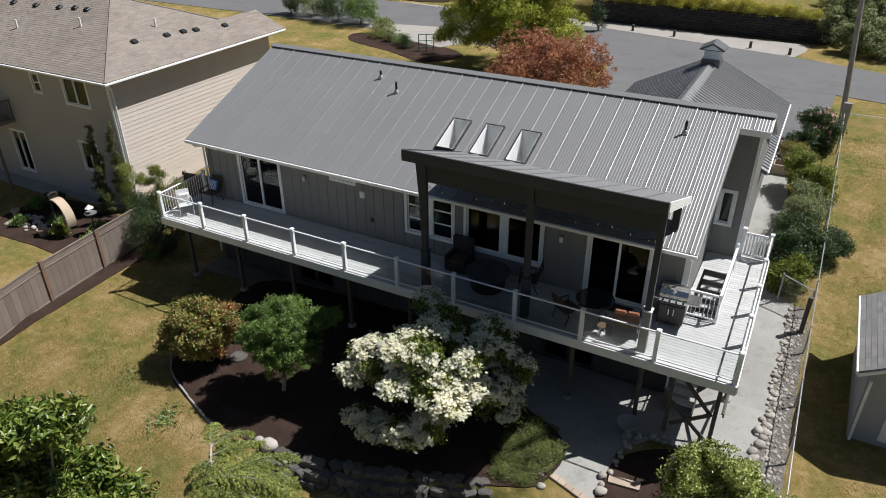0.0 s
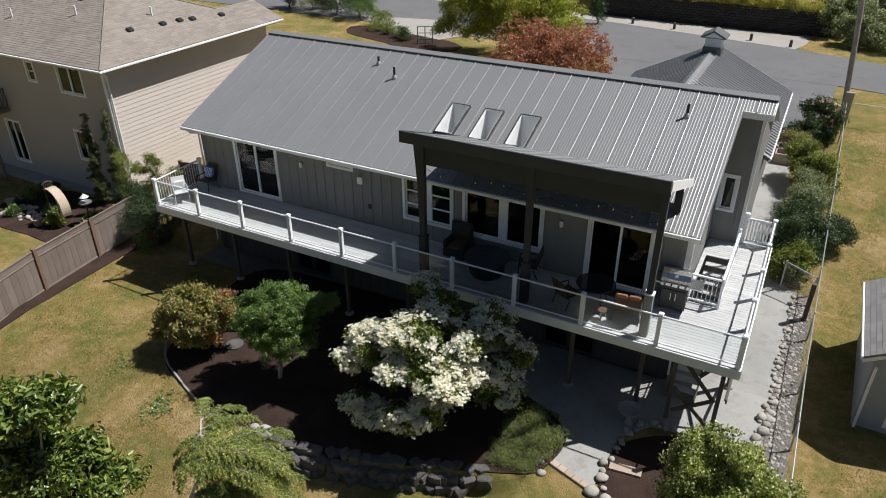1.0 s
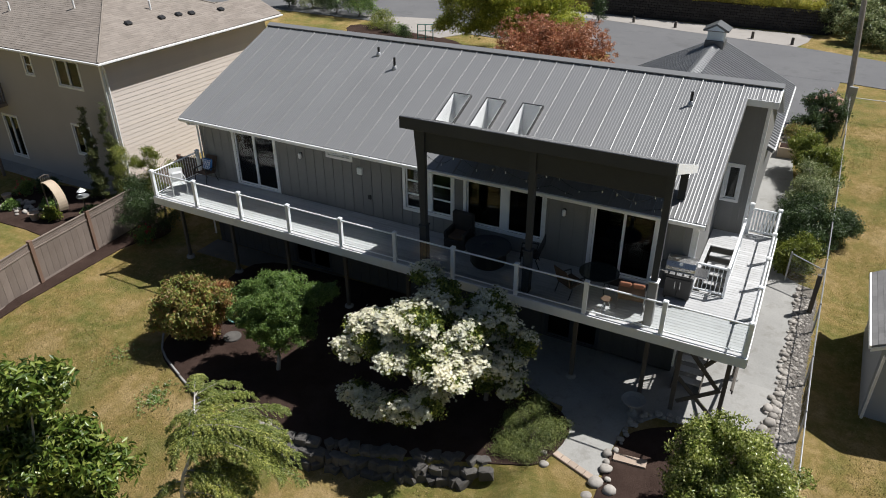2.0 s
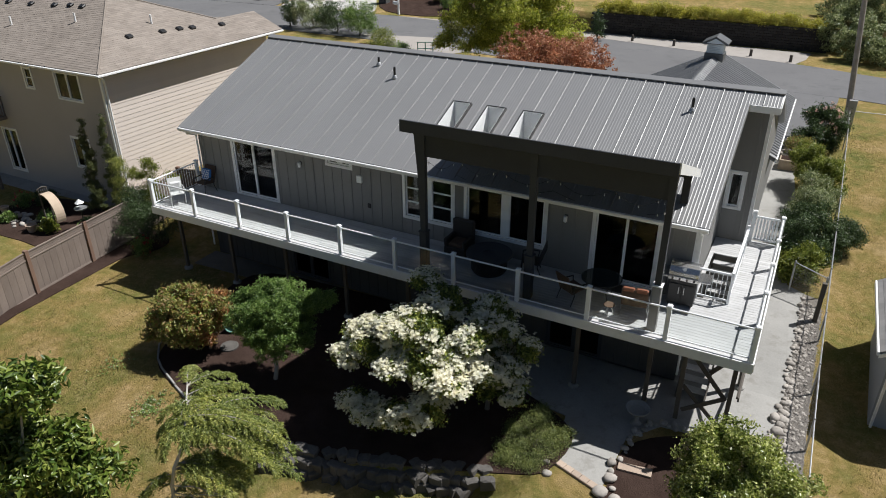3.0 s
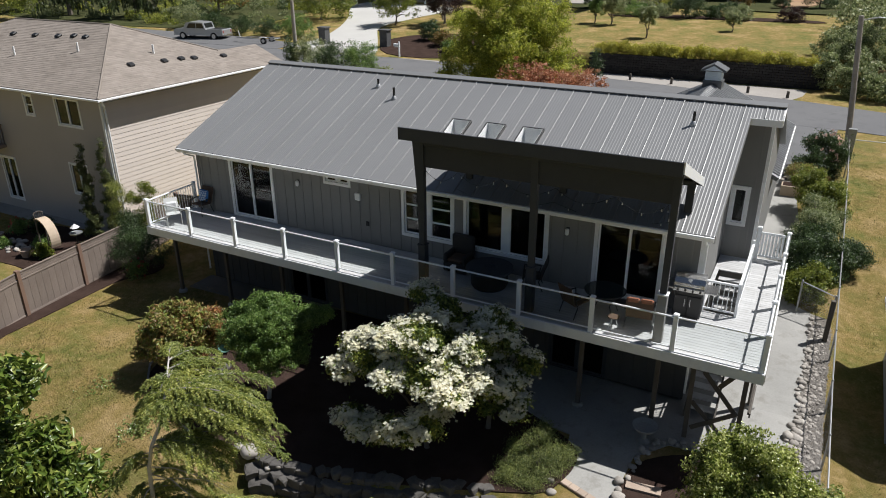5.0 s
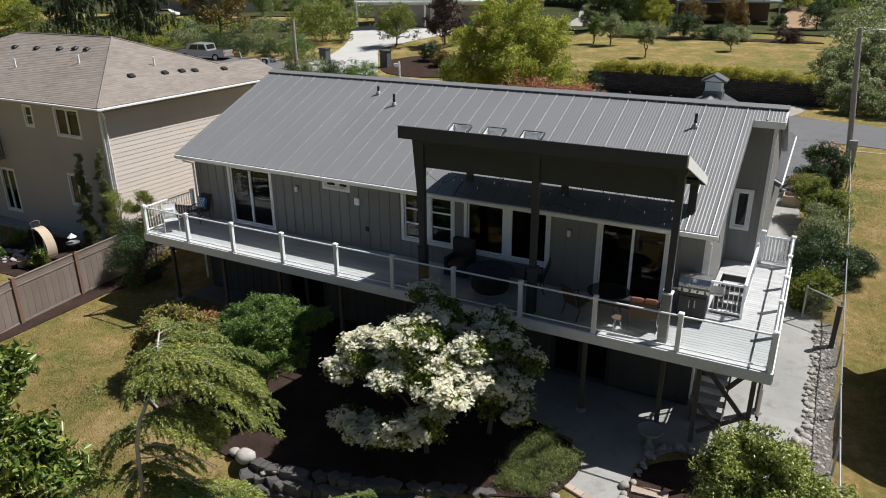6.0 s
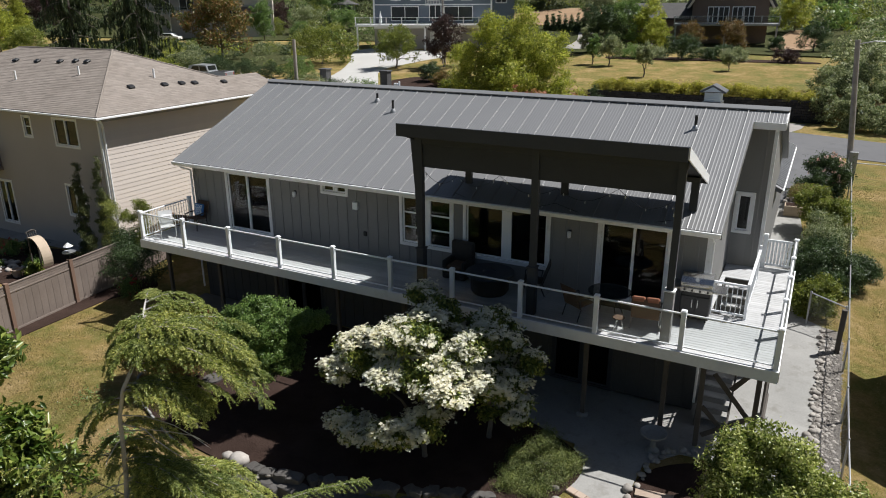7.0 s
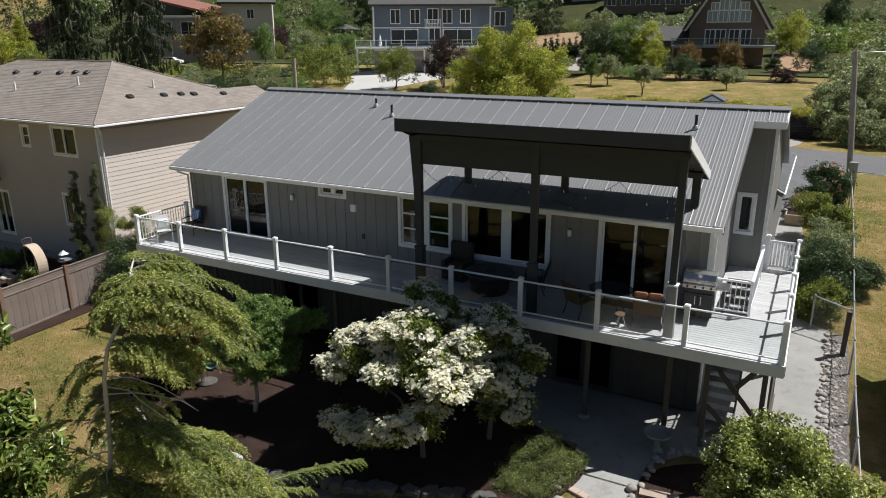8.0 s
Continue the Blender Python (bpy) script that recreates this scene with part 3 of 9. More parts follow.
for i in range(46):
    x = -14.0 + i * 0.4
    if x > 4.2:
        break
    z0, z1 = 2.72, 5.42
    for a, b, lo, hi in OPEN.values():
        if a - 0.13 < x < b + 0.13:
            z1 = lo - 0.12 if lo > 3.2 else 0
    if z1 > z0:
        at_part("batten", bat, house, Matrix.Translation((x, WY, z0)) @ Matrix.Diagonal((1, 1, z1 - z0, 1)))
    if not any(a < x < b for a, b in ((-10.3, -8.5), (-4.3, -2.6), (0.1, 2.0))):
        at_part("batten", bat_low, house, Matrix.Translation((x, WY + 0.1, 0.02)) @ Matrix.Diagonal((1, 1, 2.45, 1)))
for x in (4.32, 5.0):
    at_part("batten", bat, house, Matrix.Translation((x, 7.0, 3.1)) @ Matrix.Diagonal((1, 1, 4.2, 1)))
# corner boards
part("corner_board", Shape().box(4.2, 4.32, WY - 0.025, WY + 0.1, 2.95, 5.42, 0.006), m_white, house, "white corner board")
part("corner_board", Shape().box(5.17, 5.275, 6.975, 7.06, 1.2, 7.35, 0.006), m_white, house, "white corner board")
part("corner_board", Shape().box(-14.225, -14.1, WY - 0.025, WY + 0.06, 2.95, 5.4, 0.006), m_siding, house)


def window(parent, name, x0, x1, z0, z1, y, trim=0.11, mull=(), bars=(), slide=False, label="", sill=True, paint=None):
    """A window or sliding door set into a wall that faces -y; x0..z1 is the opening."""
    w = new(name)
    w.parent = parent
    if label:
        w["label"] = label
    t = trim
    part("trim", Shape().box(x0 - t, x1 + t, y - 0.03, y + 0.01, z1, z1 + t, 0.006).box(x0 - t, x1 + t, y - 0.03, y + 0.01, z0 - t, z0, 0.006)
         .box(x0 - t, x0, y - 0.028, y + 0.01, z0, z1, 0.006).box(x1, x1 + t, y - 0.028, y + 0.01, z0, z1, 0.006), paint or m_white, w)
    f = 0.05
    s = Shape().box(x0, x1, y + 0.02, y + 0.09, z1 - f, z1).box(x0, x1, y + 0.02, y + 0.09, z0, z0 + f).box(x0, x0 + f, y + 0.02, y + 0.09, z0 + f, z1 - f).box(x1 - f, x1, y + 0.02, y + 0.09, z0 + f, z1 - f)
    for m in mull:
        wd = 0.15 if len(mull) == 1 and not slide else 0.035
        s.box(m - wd, m + wd, y - 0.01, y + 0.085, z0 + f, z1 - f)
    part("window_frame", s, paint or m_vinyl, w)
    cuts = [x0 + f] + [v for m in mull for v in (m - (0.15 if len(mull) == 1 and not slide else 0.035), m + (0.15 if len(mull) == 1 and not slide else 0.035))] + [x1 - f]
    for i in range(0, len(cuts), 2):
        p = part("pane", Shape().box(cuts[i], cuts[i + 1], y + 0.05, y + 0.056, z0 + f, z1 - f), m_window, w)
        p.visible_shadow = False
        for bz in bars:
            zz = z0 + (z1 - z0) * bz
            part("sash_bar", Shape().box(cuts[i], cuts[i + 1], y + 0.03, y + 0.075, zz - 0.025, zz + 0.025), m_vinyl, w)
    if slide:
        part("handle", Shape().box(mull[0] - 0.07, mull[0] - 0.04, y - 0.01, y + 0.02, z0 + 0.9, z0 + 1.1, 0.006), m_black, w, "dark pull handle")
    return w


window(house, "sliding_door", *OPEN["s1"], WY, mull=(-11.56,), slide=True, label="white-framed glass sliding door")
window(house, "window", *OPEN["vent"], WY, 0.1, mull=(-7.7, -7.6), label="small high window in white trim")
window(house, "window", *OPEN["w2"], WY, mull=(-4.16,), bars=(0.34, 0.66), label="paired sash window in white trim")
window(house, "window", *OPEN["d3"], WY, mull=(-1.43,), label="large two-part picture window in white trim")
window(house, "sliding_door", *OPEN["s3"], WY, mull=(2.32,), slide=True, label="white-framed glass sliding door")
window(house, "window", 4.42, 4.8, 4.12, 5.26, 7.0, 0.1, label="narrow white window with a curtain")
part("curtain", Shape().slab([(4.45 + 0.35 * i / 10, 7.2 + (0.03 if i % 2 else 0), 4.2) for i in range(11)], (0, 0, 1.0)), m_white, house, "pale curtain behind the window")
# Frames take the dark timber colour to imitate shade below the deck.
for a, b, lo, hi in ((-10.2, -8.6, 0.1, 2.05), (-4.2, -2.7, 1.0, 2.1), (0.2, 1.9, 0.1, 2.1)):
    window(house, "window", a, b, lo, hi, WY + 0.1, 0.08, mull=((a + b) / 2 - 0.03, (a + b) / 2 + 0.03), label="basement window, frame darkened to imitate deck shade", paint=m_porch)
for xx, lo in ((-14.04, 0), (4.1, 0)):
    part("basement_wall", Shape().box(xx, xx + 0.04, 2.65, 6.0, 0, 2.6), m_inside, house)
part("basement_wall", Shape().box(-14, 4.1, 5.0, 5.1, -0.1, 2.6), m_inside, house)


# roof: boards below, metal panels above
def holes_cut(x0, x1):
    """Stretches of slope (in y) left over for a strip of roof between x0 and x1."""
    for a, b in SKY:
        if x0 >= a - 1e-6 and x1 <= b + 1e-6:
            return [(EY, SY[0]), (SY[1], RY)]
    return [(EY, RY)]


s = Shape()
xs = [XL] + [v for p in SKY for v in p] + [XR]
for a, b in zip(xs, xs[1:]):
    for ya, yb in holes_cut(a, b):
        za, zb = EZ + PITCH * (ya - EY), EZ + PITCH * (yb - EY)
        s.slab([(a, ya, za - 0.02), (b, ya, za - 0.02), (b, yb, zb - 0.02), (a, yb, zb - 0.02)], (0, 0, -0.14))
s.slab([(XL, RY, RZ - 0.02), (XE, RY, RZ - 0.02), (XE, 13.15, EZ - 0.02), (XL, 13.15, EZ - 0.02)], (0, 0, -0.14))
s.slab([(XR, 6.75, RZ - 0.02 - 0.75 * PITCH), (XE, 6.75, RZ - 0.02 - 0.75 * PITCH), (XE, RY, RZ - 0.02), (XR, RY, RZ - 0.02)], (0, 0, -0.14))
part("roof", s, m_roof_dark, house)

PW, X0 = 0.61, XL


def rib_height(x):
    """A seam with a steep left side and a rounded right shoulder, and five faint stiffening swages."""
    u = (x - X0) % PW
    if u > PW - 1e-4:
        u = 0.0
    h = float(np.interp(u, (0, 0.004, 0.010, 0.014, 0.024, 0.034, 0.037), (0, 0, 0.030, 0.0305, 0.0282, 0.0242, 0)))
    for k in (0.13, 0.22, 0.31, 0.40, 0.49):
        h = max(h, 0.0052 * (1 - min(1.0, abs(u - k) / 0.02)))
    return h


def roof_panel(xa, xb, ya, yb):
    """A stretch of ribbed metal between two lines across the slope."""
    c = math.hypot(1, PITCH)
    k0 = math.floor((xa - X0) / PW + 1e-6)
    marks = [0, 0.004, 0.010, 0.014, 0.024, 0.034, 0.037] + [v for k in (0.13, 0.22, 0.31, 0.40, 0.49) for v in (k - 0.02, k, k + 0.02)]
    us = sorted({xa, xb, *[X0 + k0 * PW + m for m in marks if xa < X0 + k0 * PW + m < xb]})
    sh = Shape(Matrix.Translation((0, EY, EZ)) @ Matrix.Rotation(math.atan(PITCH), 4, "X"))
    l0, l1 = (ya - EY) * c, (yb - EY) * c
    top = [(x - 0.5e-4, rib_height(x) + 0.006) for x in us]
    n = len(top)
    vs = [(x, l, h) for l in (l0, l1) for x, h in top] + [(xa, l0, -0.012), (xb, l0, -0.012)]
    fs = [(i, i + 1, n + i + 1, n + i) for i in range(n - 1)] + [tuple([2 * n, 2 * n + 1] + list(range(n - 1, -1, -1)))]
    return sh.add(vs, fs)


k = 0
while X0 + k * PW < XE - 0.02:
    a, b = X0 + k * PW, min(X0 + (k + 1) * PW, XE)
    bits = sorted({a, b, *[v for p in SKY for v in p if a < v < b], *([XR] if a < XR < b else [])})
    sh = None
    for xa, xb in zip(bits, bits[1:]):
        for ya, yb in (holes_cut(xa, xb) if xb <= XR + 1e-6 else [(6.75, RY)]):
            p = roof_panel(xa, xb, ya - (0.04 if ya == EY else 0), yb)
            if sh is None:
                sh = p
            else:
                base = len(sh.v)
                sh.v += p.v
                sh.f += [tuple(base + i for i in f) for f in p.f]
    part("roof_panel", sh, m_roof, house)
    k += 1
cap = [(-0.21, -0.012), (0.0, 0.075), (0.21, -0.012), (0.21, -0.042), (-0.21, -0.042)]
part("ridge_cap", Shape().slab([(XL - 0.02, RY + y, RZ + z) for y, z in cap], (XE - XL + 0.04, 0, 0)), m_roof, house)
part("ridge_vent", Shape().box(XL + 0.01, XE - 0.01, RY - 0.185, RY + 0.185, RZ - 0.10, RZ - 0.044), m_black, house, "black vent strip under the ridge cap")
for i in range(int((XE - XL) / PW)):
    part("vent_clip", Shape().box(XL + (i + 0.45) * PW, XL + (i + 0.58) * PW, RY - 0.215, RY - 0.186, RZ - 0.085, RZ - 0.044), m_roof, house)
# rake boards and gutters
for x, y1 in ((XL, RY), (XR, 6.75)):
    z1 = EZ + PITCH * (y1 - EY)
    part("rake_board", Shape().slab([(x - 0.02, EY, EZ + 0.01), (x - 0.02, y1, z1 + 0.01), (x - 0.02, y1, z1 - 0.2), (x - 0.02, EY, EZ - 0.2)], (0.04, 0, 0)), m_roof_dark if x < 0 else m_roof, house)
part("rake_board", Shape().slab([(XE - 0.02, 6.75, RZ - 0.31), (XE - 0.02, RY, RZ + 0.01), (XE - 0.02, RY, RZ - 0.2), (XE - 0.02, 6.75, RZ - 0.5)], (0.04, 0, 0)), m_white, house)
part("fascia", Shape().box(XR, XE, 6.72, 6.75, RZ - 0.52, RZ - 0.31, 0.005), m_white, house, "white fascia board")
s = Shape()
prof = [(0, 0.0), (-0.11, 0.0), (-0.125, -0.03), (-0.11, -0.06), (-0.085, -0.12), (0, -0.12)]
s.slab([(XL, EY + y, EZ - 0.03 + z) for y, z in prof], (XR - XL, 0, 0))
part("gutter", s, m_white, house, "white gutter")
part("soffit", Shape().box(XL + 0.05, XR - 0.05, EY, WY, EZ - 0.19, EZ - 0.165), m_white, house)
for x, y in ((-14.28, WY - 0.03), (4.36, WY - 0.06)):
    part("downspout", Shape().tube([(x, EY - 0.04, EZ - 0.14), (x, EY + 0.02, EZ - 0.24), (x, y - 0.03, EZ - 0.42), (x, y - 0.03, 3.1), (x, y - 0.03, 0.4)], 0.038, 8), m_white, house)


def on_roof(x, y, up=0.0):
    return Vector((x, y, EZ + PITCH * (y - EY) + up))


# skylights with white shafts
for i, (a, b) in enumerate(SKY):
    sk = new("skylight")
    sk.parent = house
    R = Matrix.Translation((0, EY, EZ)) @ Matrix.Rotation(math.atan(PITCH), 4, "X")
    c = math.hypot(1, PITCH)
    l0, l1 = (SY[0] - EY) * c, (SY[1] - EY) * c
    part("curb", Shape(R).box(a - 0.06, a - 0.012, l0 - 0.06, l1 + 0.06, -0.02, 0.1, 0.008).box(b + 0.012, b + 0.06, l0 - 0.06, l1 + 0.06, -0.02, 0.1, 0.008)
         .box(a - 0.012, b + 0.012, l0 - 0.06, l0 - 0.012, -0.02, 0.1, 0.008).box(a - 0.012, b + 0.012, l1 + 0.012, l1 + 0.06, -0.02, 0.1, 0.008), m_black, sk)
    part("lining", Shape(R).box(a - 0.012, a, l0, l1, -0.03, 0.086).box(b, b + 0.012, l0, l1, -0.03, 0.086).box(a - 0.012, b + 0.012, l0 - 0.012, l0, -0.03, 0.086).box(a - 0.012, b + 0.012, l1, l1 + 0.012, -0.03, 0.086), m_white, sk)
    gl = part("glass", Shape(R).add([(a - 0.011, l0 - 0.011, 0.088), (b + 0.011, l0 - 0.011, 0.088), (b + 0.011, l1 + 0.011, 0.088), (a - 0.011, l1 + 0.011, 0.088)], [(0, 1, 2, 3)]), m_skyglass, sk)
    gl.visible_shadow = False
    z0, z1 = EZ + PITCH * (SY[0] - EY) + 0.02, EZ + PITCH * (SY[1] - EY) + 0.02
    s = Shape()
    for x in (a - 0.03, b - 0.005):
        s.slab([(x, SY[0], 5.46), (x, SY[1], 5.46), (x, SY[1], z1), (x, SY[0], z0)], (0.035, 0, 0))
    s.box(a, b, SY[0] - 0.03, SY[0] + 0.006, 5.46, z0).box(a, b, SY[1] - 0.006, SY[1] + 0.03, 5.46, z1)
    part("shaft", s, m_white, sk)

for x, y, h in ((-8.57, 6.5, 0.3), (-7.51, 5.9, 0.42), (3.02, 6.15, 0.42)):
    vp = new("vent_pipe")
    vp.parent = house
    q = on_roof(x, y)
    part("pipe", Shape().rod(q - Vector((0, 0, 0.1)), q + Vector((0, 0, h)), 0.045, n=10), m_black, vp, "black plastic pipe")
    part("flashing", Shape().lathe([(0.11, -0.04), (0.10, 0.03), (0.06, 0.11), (0.048, 0.12)], q, 12), m_galv, vp)

# wall fittings
for x, z in ((-9.35, 4.72), (0.52, 4.72)):
    lm = new("wall_lamp")
    lm.parent = house
    part("bracket", Shape().box(x - 0.05, x + 0.05, WY - 0.04, WY, z, z + 0.13, 0.01), m_black, lm)
    part("shade", Shape().lathe([(0.05, 0), (0.062, -0.02), (0.055, -0.17), (0.03, -0.19)], (x, WY - 0.09, z + 0.1), 10), m_vinyl, lm)
part("meter_box", Shape().box(-6.93, -6.72, WY - 0.09, WY, 4.5, 4.75, 0.015), m_white, house, "small white vent hood on the wall")
part("outlet", Shape().box(-6.55, -6.43, WY - 0.05, WY, 3.62, 3.78, 0.01), m_black, house)

# ---- covered porch ----
porch = thing("porch_cover", "dark timber porch cover with a raised shed roof and string lights", "porch roof")
PX0, PX1, PY0, PY1 = -3.30, 3.93, -0.60, 3.00
PZ0, PZ1 = 7.98, 6.62                  # roof top at the front and at the back
ps = (PZ1 - PZ0) / (PY1 - PY0)
s = Shape()
s.slab([(PX0, PY0, PZ0 - 0.03), (PX1, PY0, PZ0 - 0.03), (PX1, PY1, PZ1 - 0.03), (PX0, PY1, PZ1 - 0.03)], (0, 0, -0.05))
part("roof_deck", s, m_porch, porch)
npan = 12
for i in range(npan):
    a = PX0 + (PX1 - PX0) * i / npan
    b = PX0 + (PX1 - PX0) * (i + 1) / npan
    s = Shape()
    for xa, xb, h in ((a, b - 0.04, 0.0), (b - 0.04, b, 0.04)):
        s.slab([(xa, PY0 - 0.02, PZ0 - 0.02), (xb, PY0 - 0.02, PZ0 - 0.02), (xb, PY1 + 0.02, PZ1 - 0.02), (xa, PY1 + 0.02, PZ1 - 0.02)], (0, 0, 0.02 + h))
    part("roof_panel", s, m_roof, porch)
part("fascia", Shape().box(PX0 - 0.03, PX1 + 0.0, PY0 - 0.05, PY0, PZ0 - 0.30, PZ0 + 0.03, 0.006), m_porch, porch)
for x in (PX0 - 0.03, PX1):
    part("rake_board", Shape().slab([(x, PY0, PZ0 + 0.03), (x, PY1, PZ1 + 0.03), (x, PY1, PZ1 - 0.2), (x, PY0, PZ0 - 0.24)], (0.035, 0, 0)), m_porch if x < 0 else m_fascia, porch)
part("fascia", Shape().box(PX0, PX1, PY1, PY1 + 0.03, PZ1 - 0.2, PZ1 + 0.0), m_porch, porch)
for i in range(18):
    y = PY0 + 0.02 + i * (PY1 - PY0 - 0.04) / 18
    y2 = y + (PY1 - PY0 - 0.04) / 18 - 0.006
    za, zb = PZ0 + ps * (y - PY0) - 0.085, PZ0 + ps * (y2 - PY0) - 0.085
    part("ceiling_board", Shape().slab([(PX0 + 0.02, y, za), (PX1 - 0.02, y, za), (PX1 - 0.02, y2, zb), (PX0 + 0.02, y2, zb)], (0, 0, -0.02)), m_porch, porch)
FY = 0.30
zt = PZ0 + ps * (FY - PY0) - 0.1
part("beam", Shape().box(PX0 + 0.15, PX1 - 0.1, FY - 0.07, FY + 0.07, zt - 0.2, zt - 0.02, 0.01), m_porch, porch)
part("header_panel", Shape().box(-3.1, 3.64, FY - 0.02, FY + 0.03, 6.71, zt - 0.03, 0.006), m_porch, porch, "dark painted header panel between the posts")
zb_ = PZ0 + ps * (2.5 - PY0) - 0.1
part("beam", Shape().box(PX0 + 0.15, PX1 - 0.1, 2.43, 2.57, zb_ - 0.16, zb_ - 0.02, 0.01), m_porch, porch)
for x, flare in ((-3.16, 0.17), (0.2, 0.02), (3.72, 0.0)):
    p = new("post")
    p.parent = porch
    z0, z1 = DZ + 1.38, zt - 0.05
    part("shaft", Shape().slab([(x - 0.08, FY - 0.08, z0), (x + 0.08, FY - 0.08, z0), (x + 0.09, FY - 0.08, z1), (x - 0.09 - flare, FY - 0.08, z1), (x - 0.08 - flare * 0.35, FY - 0.08, z0 + (z1 - z0) * 0.55)], (0, 0.16, 0)), m_porch, p)
    part("base", Shape().box(x - 0.115, x + 0.115, FY - 0.115, FY + 0.115, DZ + 0.012, DZ + 1.35, 0.012), m_siding if x > 3 else m_porch, p)
    part("cap", Shape().box(x - 0.135, x + 0.135, FY - 0.135, FY + 0.135, DZ + 1.35, DZ + 1.39, 0.008), m_fascia if x > 3 else m_porch, p)
for x in (-2.75, 0.25, 3.72):
    q = on_roof(x, 2.5)
    part("rear_post", Shape().box(x - 0.1, x + 0.1, 2.44, 2.56, q.z + 0.03, zb_ - 0.15, 0.008), m_porch, porch)
# string lights
m_bulb = surface("lit_bulb_glass", (0.8, 0.79, 0.76), (0.86, 0.85, 0.82), 0.2, 0, 3, 30, 0)
bulb = Shape().lathe([(0.005, 0.05), (0.009, 0.042), (0.014, 0.0), (0.01, -0.02), (0.004, -0.027)], n=8).mesh("bulb", m_bulb, True)
lights = thing("string_lights", "black cord of small round bulbs hung under the porch roof", "string lights")
strands = [((-3.1, 0.25, 6.7), (-2.9, 1.95, 6.1)), ((-2.9, 1.95, 6.15), (-0.8, 0.3, 6.7)), ((-0.8, 0.3, 6.7), (0.2, 1.95, 6.1)), ((0.2, 1.95, 6.1), (2.3, 0.3, 6.7)), ((2.3, 0.3, 6.7), (3.3, 1.95, 6.1)), ((3.3, 1.95, 6.1), (3.66, 0.32, 6.6)), ((-2.9, 1.9, 5.62), (0.2, 1.9, 5.7)), ((0.2, 1.9, 5.7), (3.6, 1.9, 5.72))]
for p0, p1 in strands:
    p0, p1 = Vector(p0), Vector(p1)
    pts = [p0.lerp(p1, u / 8) - Vector((0, 0, 0.32 * math.sin(math.pi * u / 8))) for u in range(9)]
    part("cord", Shape().tube(pts, 0.006, 5), m_black, lights)
    for q in pts[1:-1:3]:
        at_part("bulb", bulb, lights, Matrix.Translation(q - Vector((0, 0, 0.05))))

# ---- deck ----
deck = thing("deck", "long raised deck with pale grey boards and white rim", "deck")
HX0, HX1, HY0, HY1 = 4.46, 5.30, 2.62, 5.75       # stairwell
y = -0.04
bw = 0.138
while y < 7.08:
    y2 = min(y + bw, 7.1)
    if y2 <= WY - 0.02:
        spans = [(-14.55, -7.2), (-7.195, 0.1), (0.105, 6.28)]
    elif y2 <= HY0:
        spans = [(4.33, 6.28)]
    elif y < HY1:
        spans = [(HX1 + 0.02, 6.28)] if y2 < HY1 else [(4.33, 6.28)]
        if y2 < HY1:
            spans.append((4.33, HX0))
    elif y2 < 6.98:
        spans = [(4.33, 6.28)]
    else:
        spans = [(5.28, 6.28)]
    for a, b in spans:
        part("board", Shape().box(a, b, y, y2 - 0.006, DZ - 0.035, DZ, 0.004), m_board, deck)
    y += bw
part("fascia", Shape().box(-14.6, 6.32, -0.10, -0.05, DZ - 0.30, DZ - 0.005, 0.006), m_fascia, deck)
part("fascia", Shape().box(6.29, 6.33, -0.05, 7.12, DZ - 0.30, DZ - 0.005, 0.006), m_fascia, deck)
part("fascia", Shape().box(-14.6, -14.56, -0.05, WY, DZ - 0.30, DZ - 0.005, 0.006), m_fascia, deck)
for i in range(53):
    x = -14.5 + i * 0.4
    if x > 4.2:
        part("joist", Shape().box(x, x + 0.04, -0.04, 2.5, DZ - 0.27, DZ - 0.04), m_post, deck)
    else:
        part("joist", Shape().box(x, x + 0.04, -0.04, WY, DZ - 0.27, DZ - 0.04), m_post, deck)
for x in (4.36, 5.36, 5.8, 6.2):
    part("joist", Shape().box(x, x + 0.045, 2.5, 7.1, DZ - 0.27, DZ - 0.04), m_post, deck)
part("beam", Shape().box(-14.5, 6.2, 0.74, 0.86, DZ - 0.52, DZ - 0.27, 0.008), m_post, deck)
part("beam", Shape().box(6.04, 6.14, 0.86, 7.0, DZ - 0.5, DZ - 0.27, 0.008), m_post, deck)
for x, y in ((-14.3, 0.8), (-11.75, 0.8), (-9.15, 0.8), (-6.6, 0.8), (-4.1, 0.8), (-1.4, 0.8), (1.65, 0.8), (3.75, 0.8), (5.95, 0.8), (6.09, 3.0), (6.09, 5.4), (6.09, 6.95)):
    z = gz(x, y)
    part("support_post", Shape().box(x - 0.06, x + 0.06, y - 0.06, y + 0.06, z - 0.1, DZ - 0.5, 0.01), m_post, deck)
    part("footing", Shape().lathe([(0.17, 0.0), (0.16, 0.1), (0.12, 0.14)], (x, y, z - 0.02), 12), m_concrete, deck)


def brace(p0, p1, w=0.045):
    p0, p1 = Vector(p0), Vector(p1)
    d = p1 - p0
    m = Matrix.Translation(p0) @ d.to_track_quat("X", "Z").to_matrix().to_4x4()
    part("brace", Shape(m).box(0, d.length, -w / 2, w / 2, -0.06, 0.06, 0.006), m_post, deck)


brace((4.93, 0.72, 2.2), (5.85, 0.72, 1.12))
brace((5.85, 0.68, 1.2), (4.8, 0.68, 0.42))
brace((4.72, 0.76, 1.2), (5.8, 0.76, 0.15))
brace((5.35, 0.72, 1.85), (5.9, 0.72, 2.6))
brace((4.68, 0.72, 0.05), (4.66, 0.72, 2.7), 0.1)
brace((6.12, 0.85, 1.2), (6.12, 2.95, 2.4))
brace((6.16, 0.85, 1.15), (6.16, 2.95, 0.75))

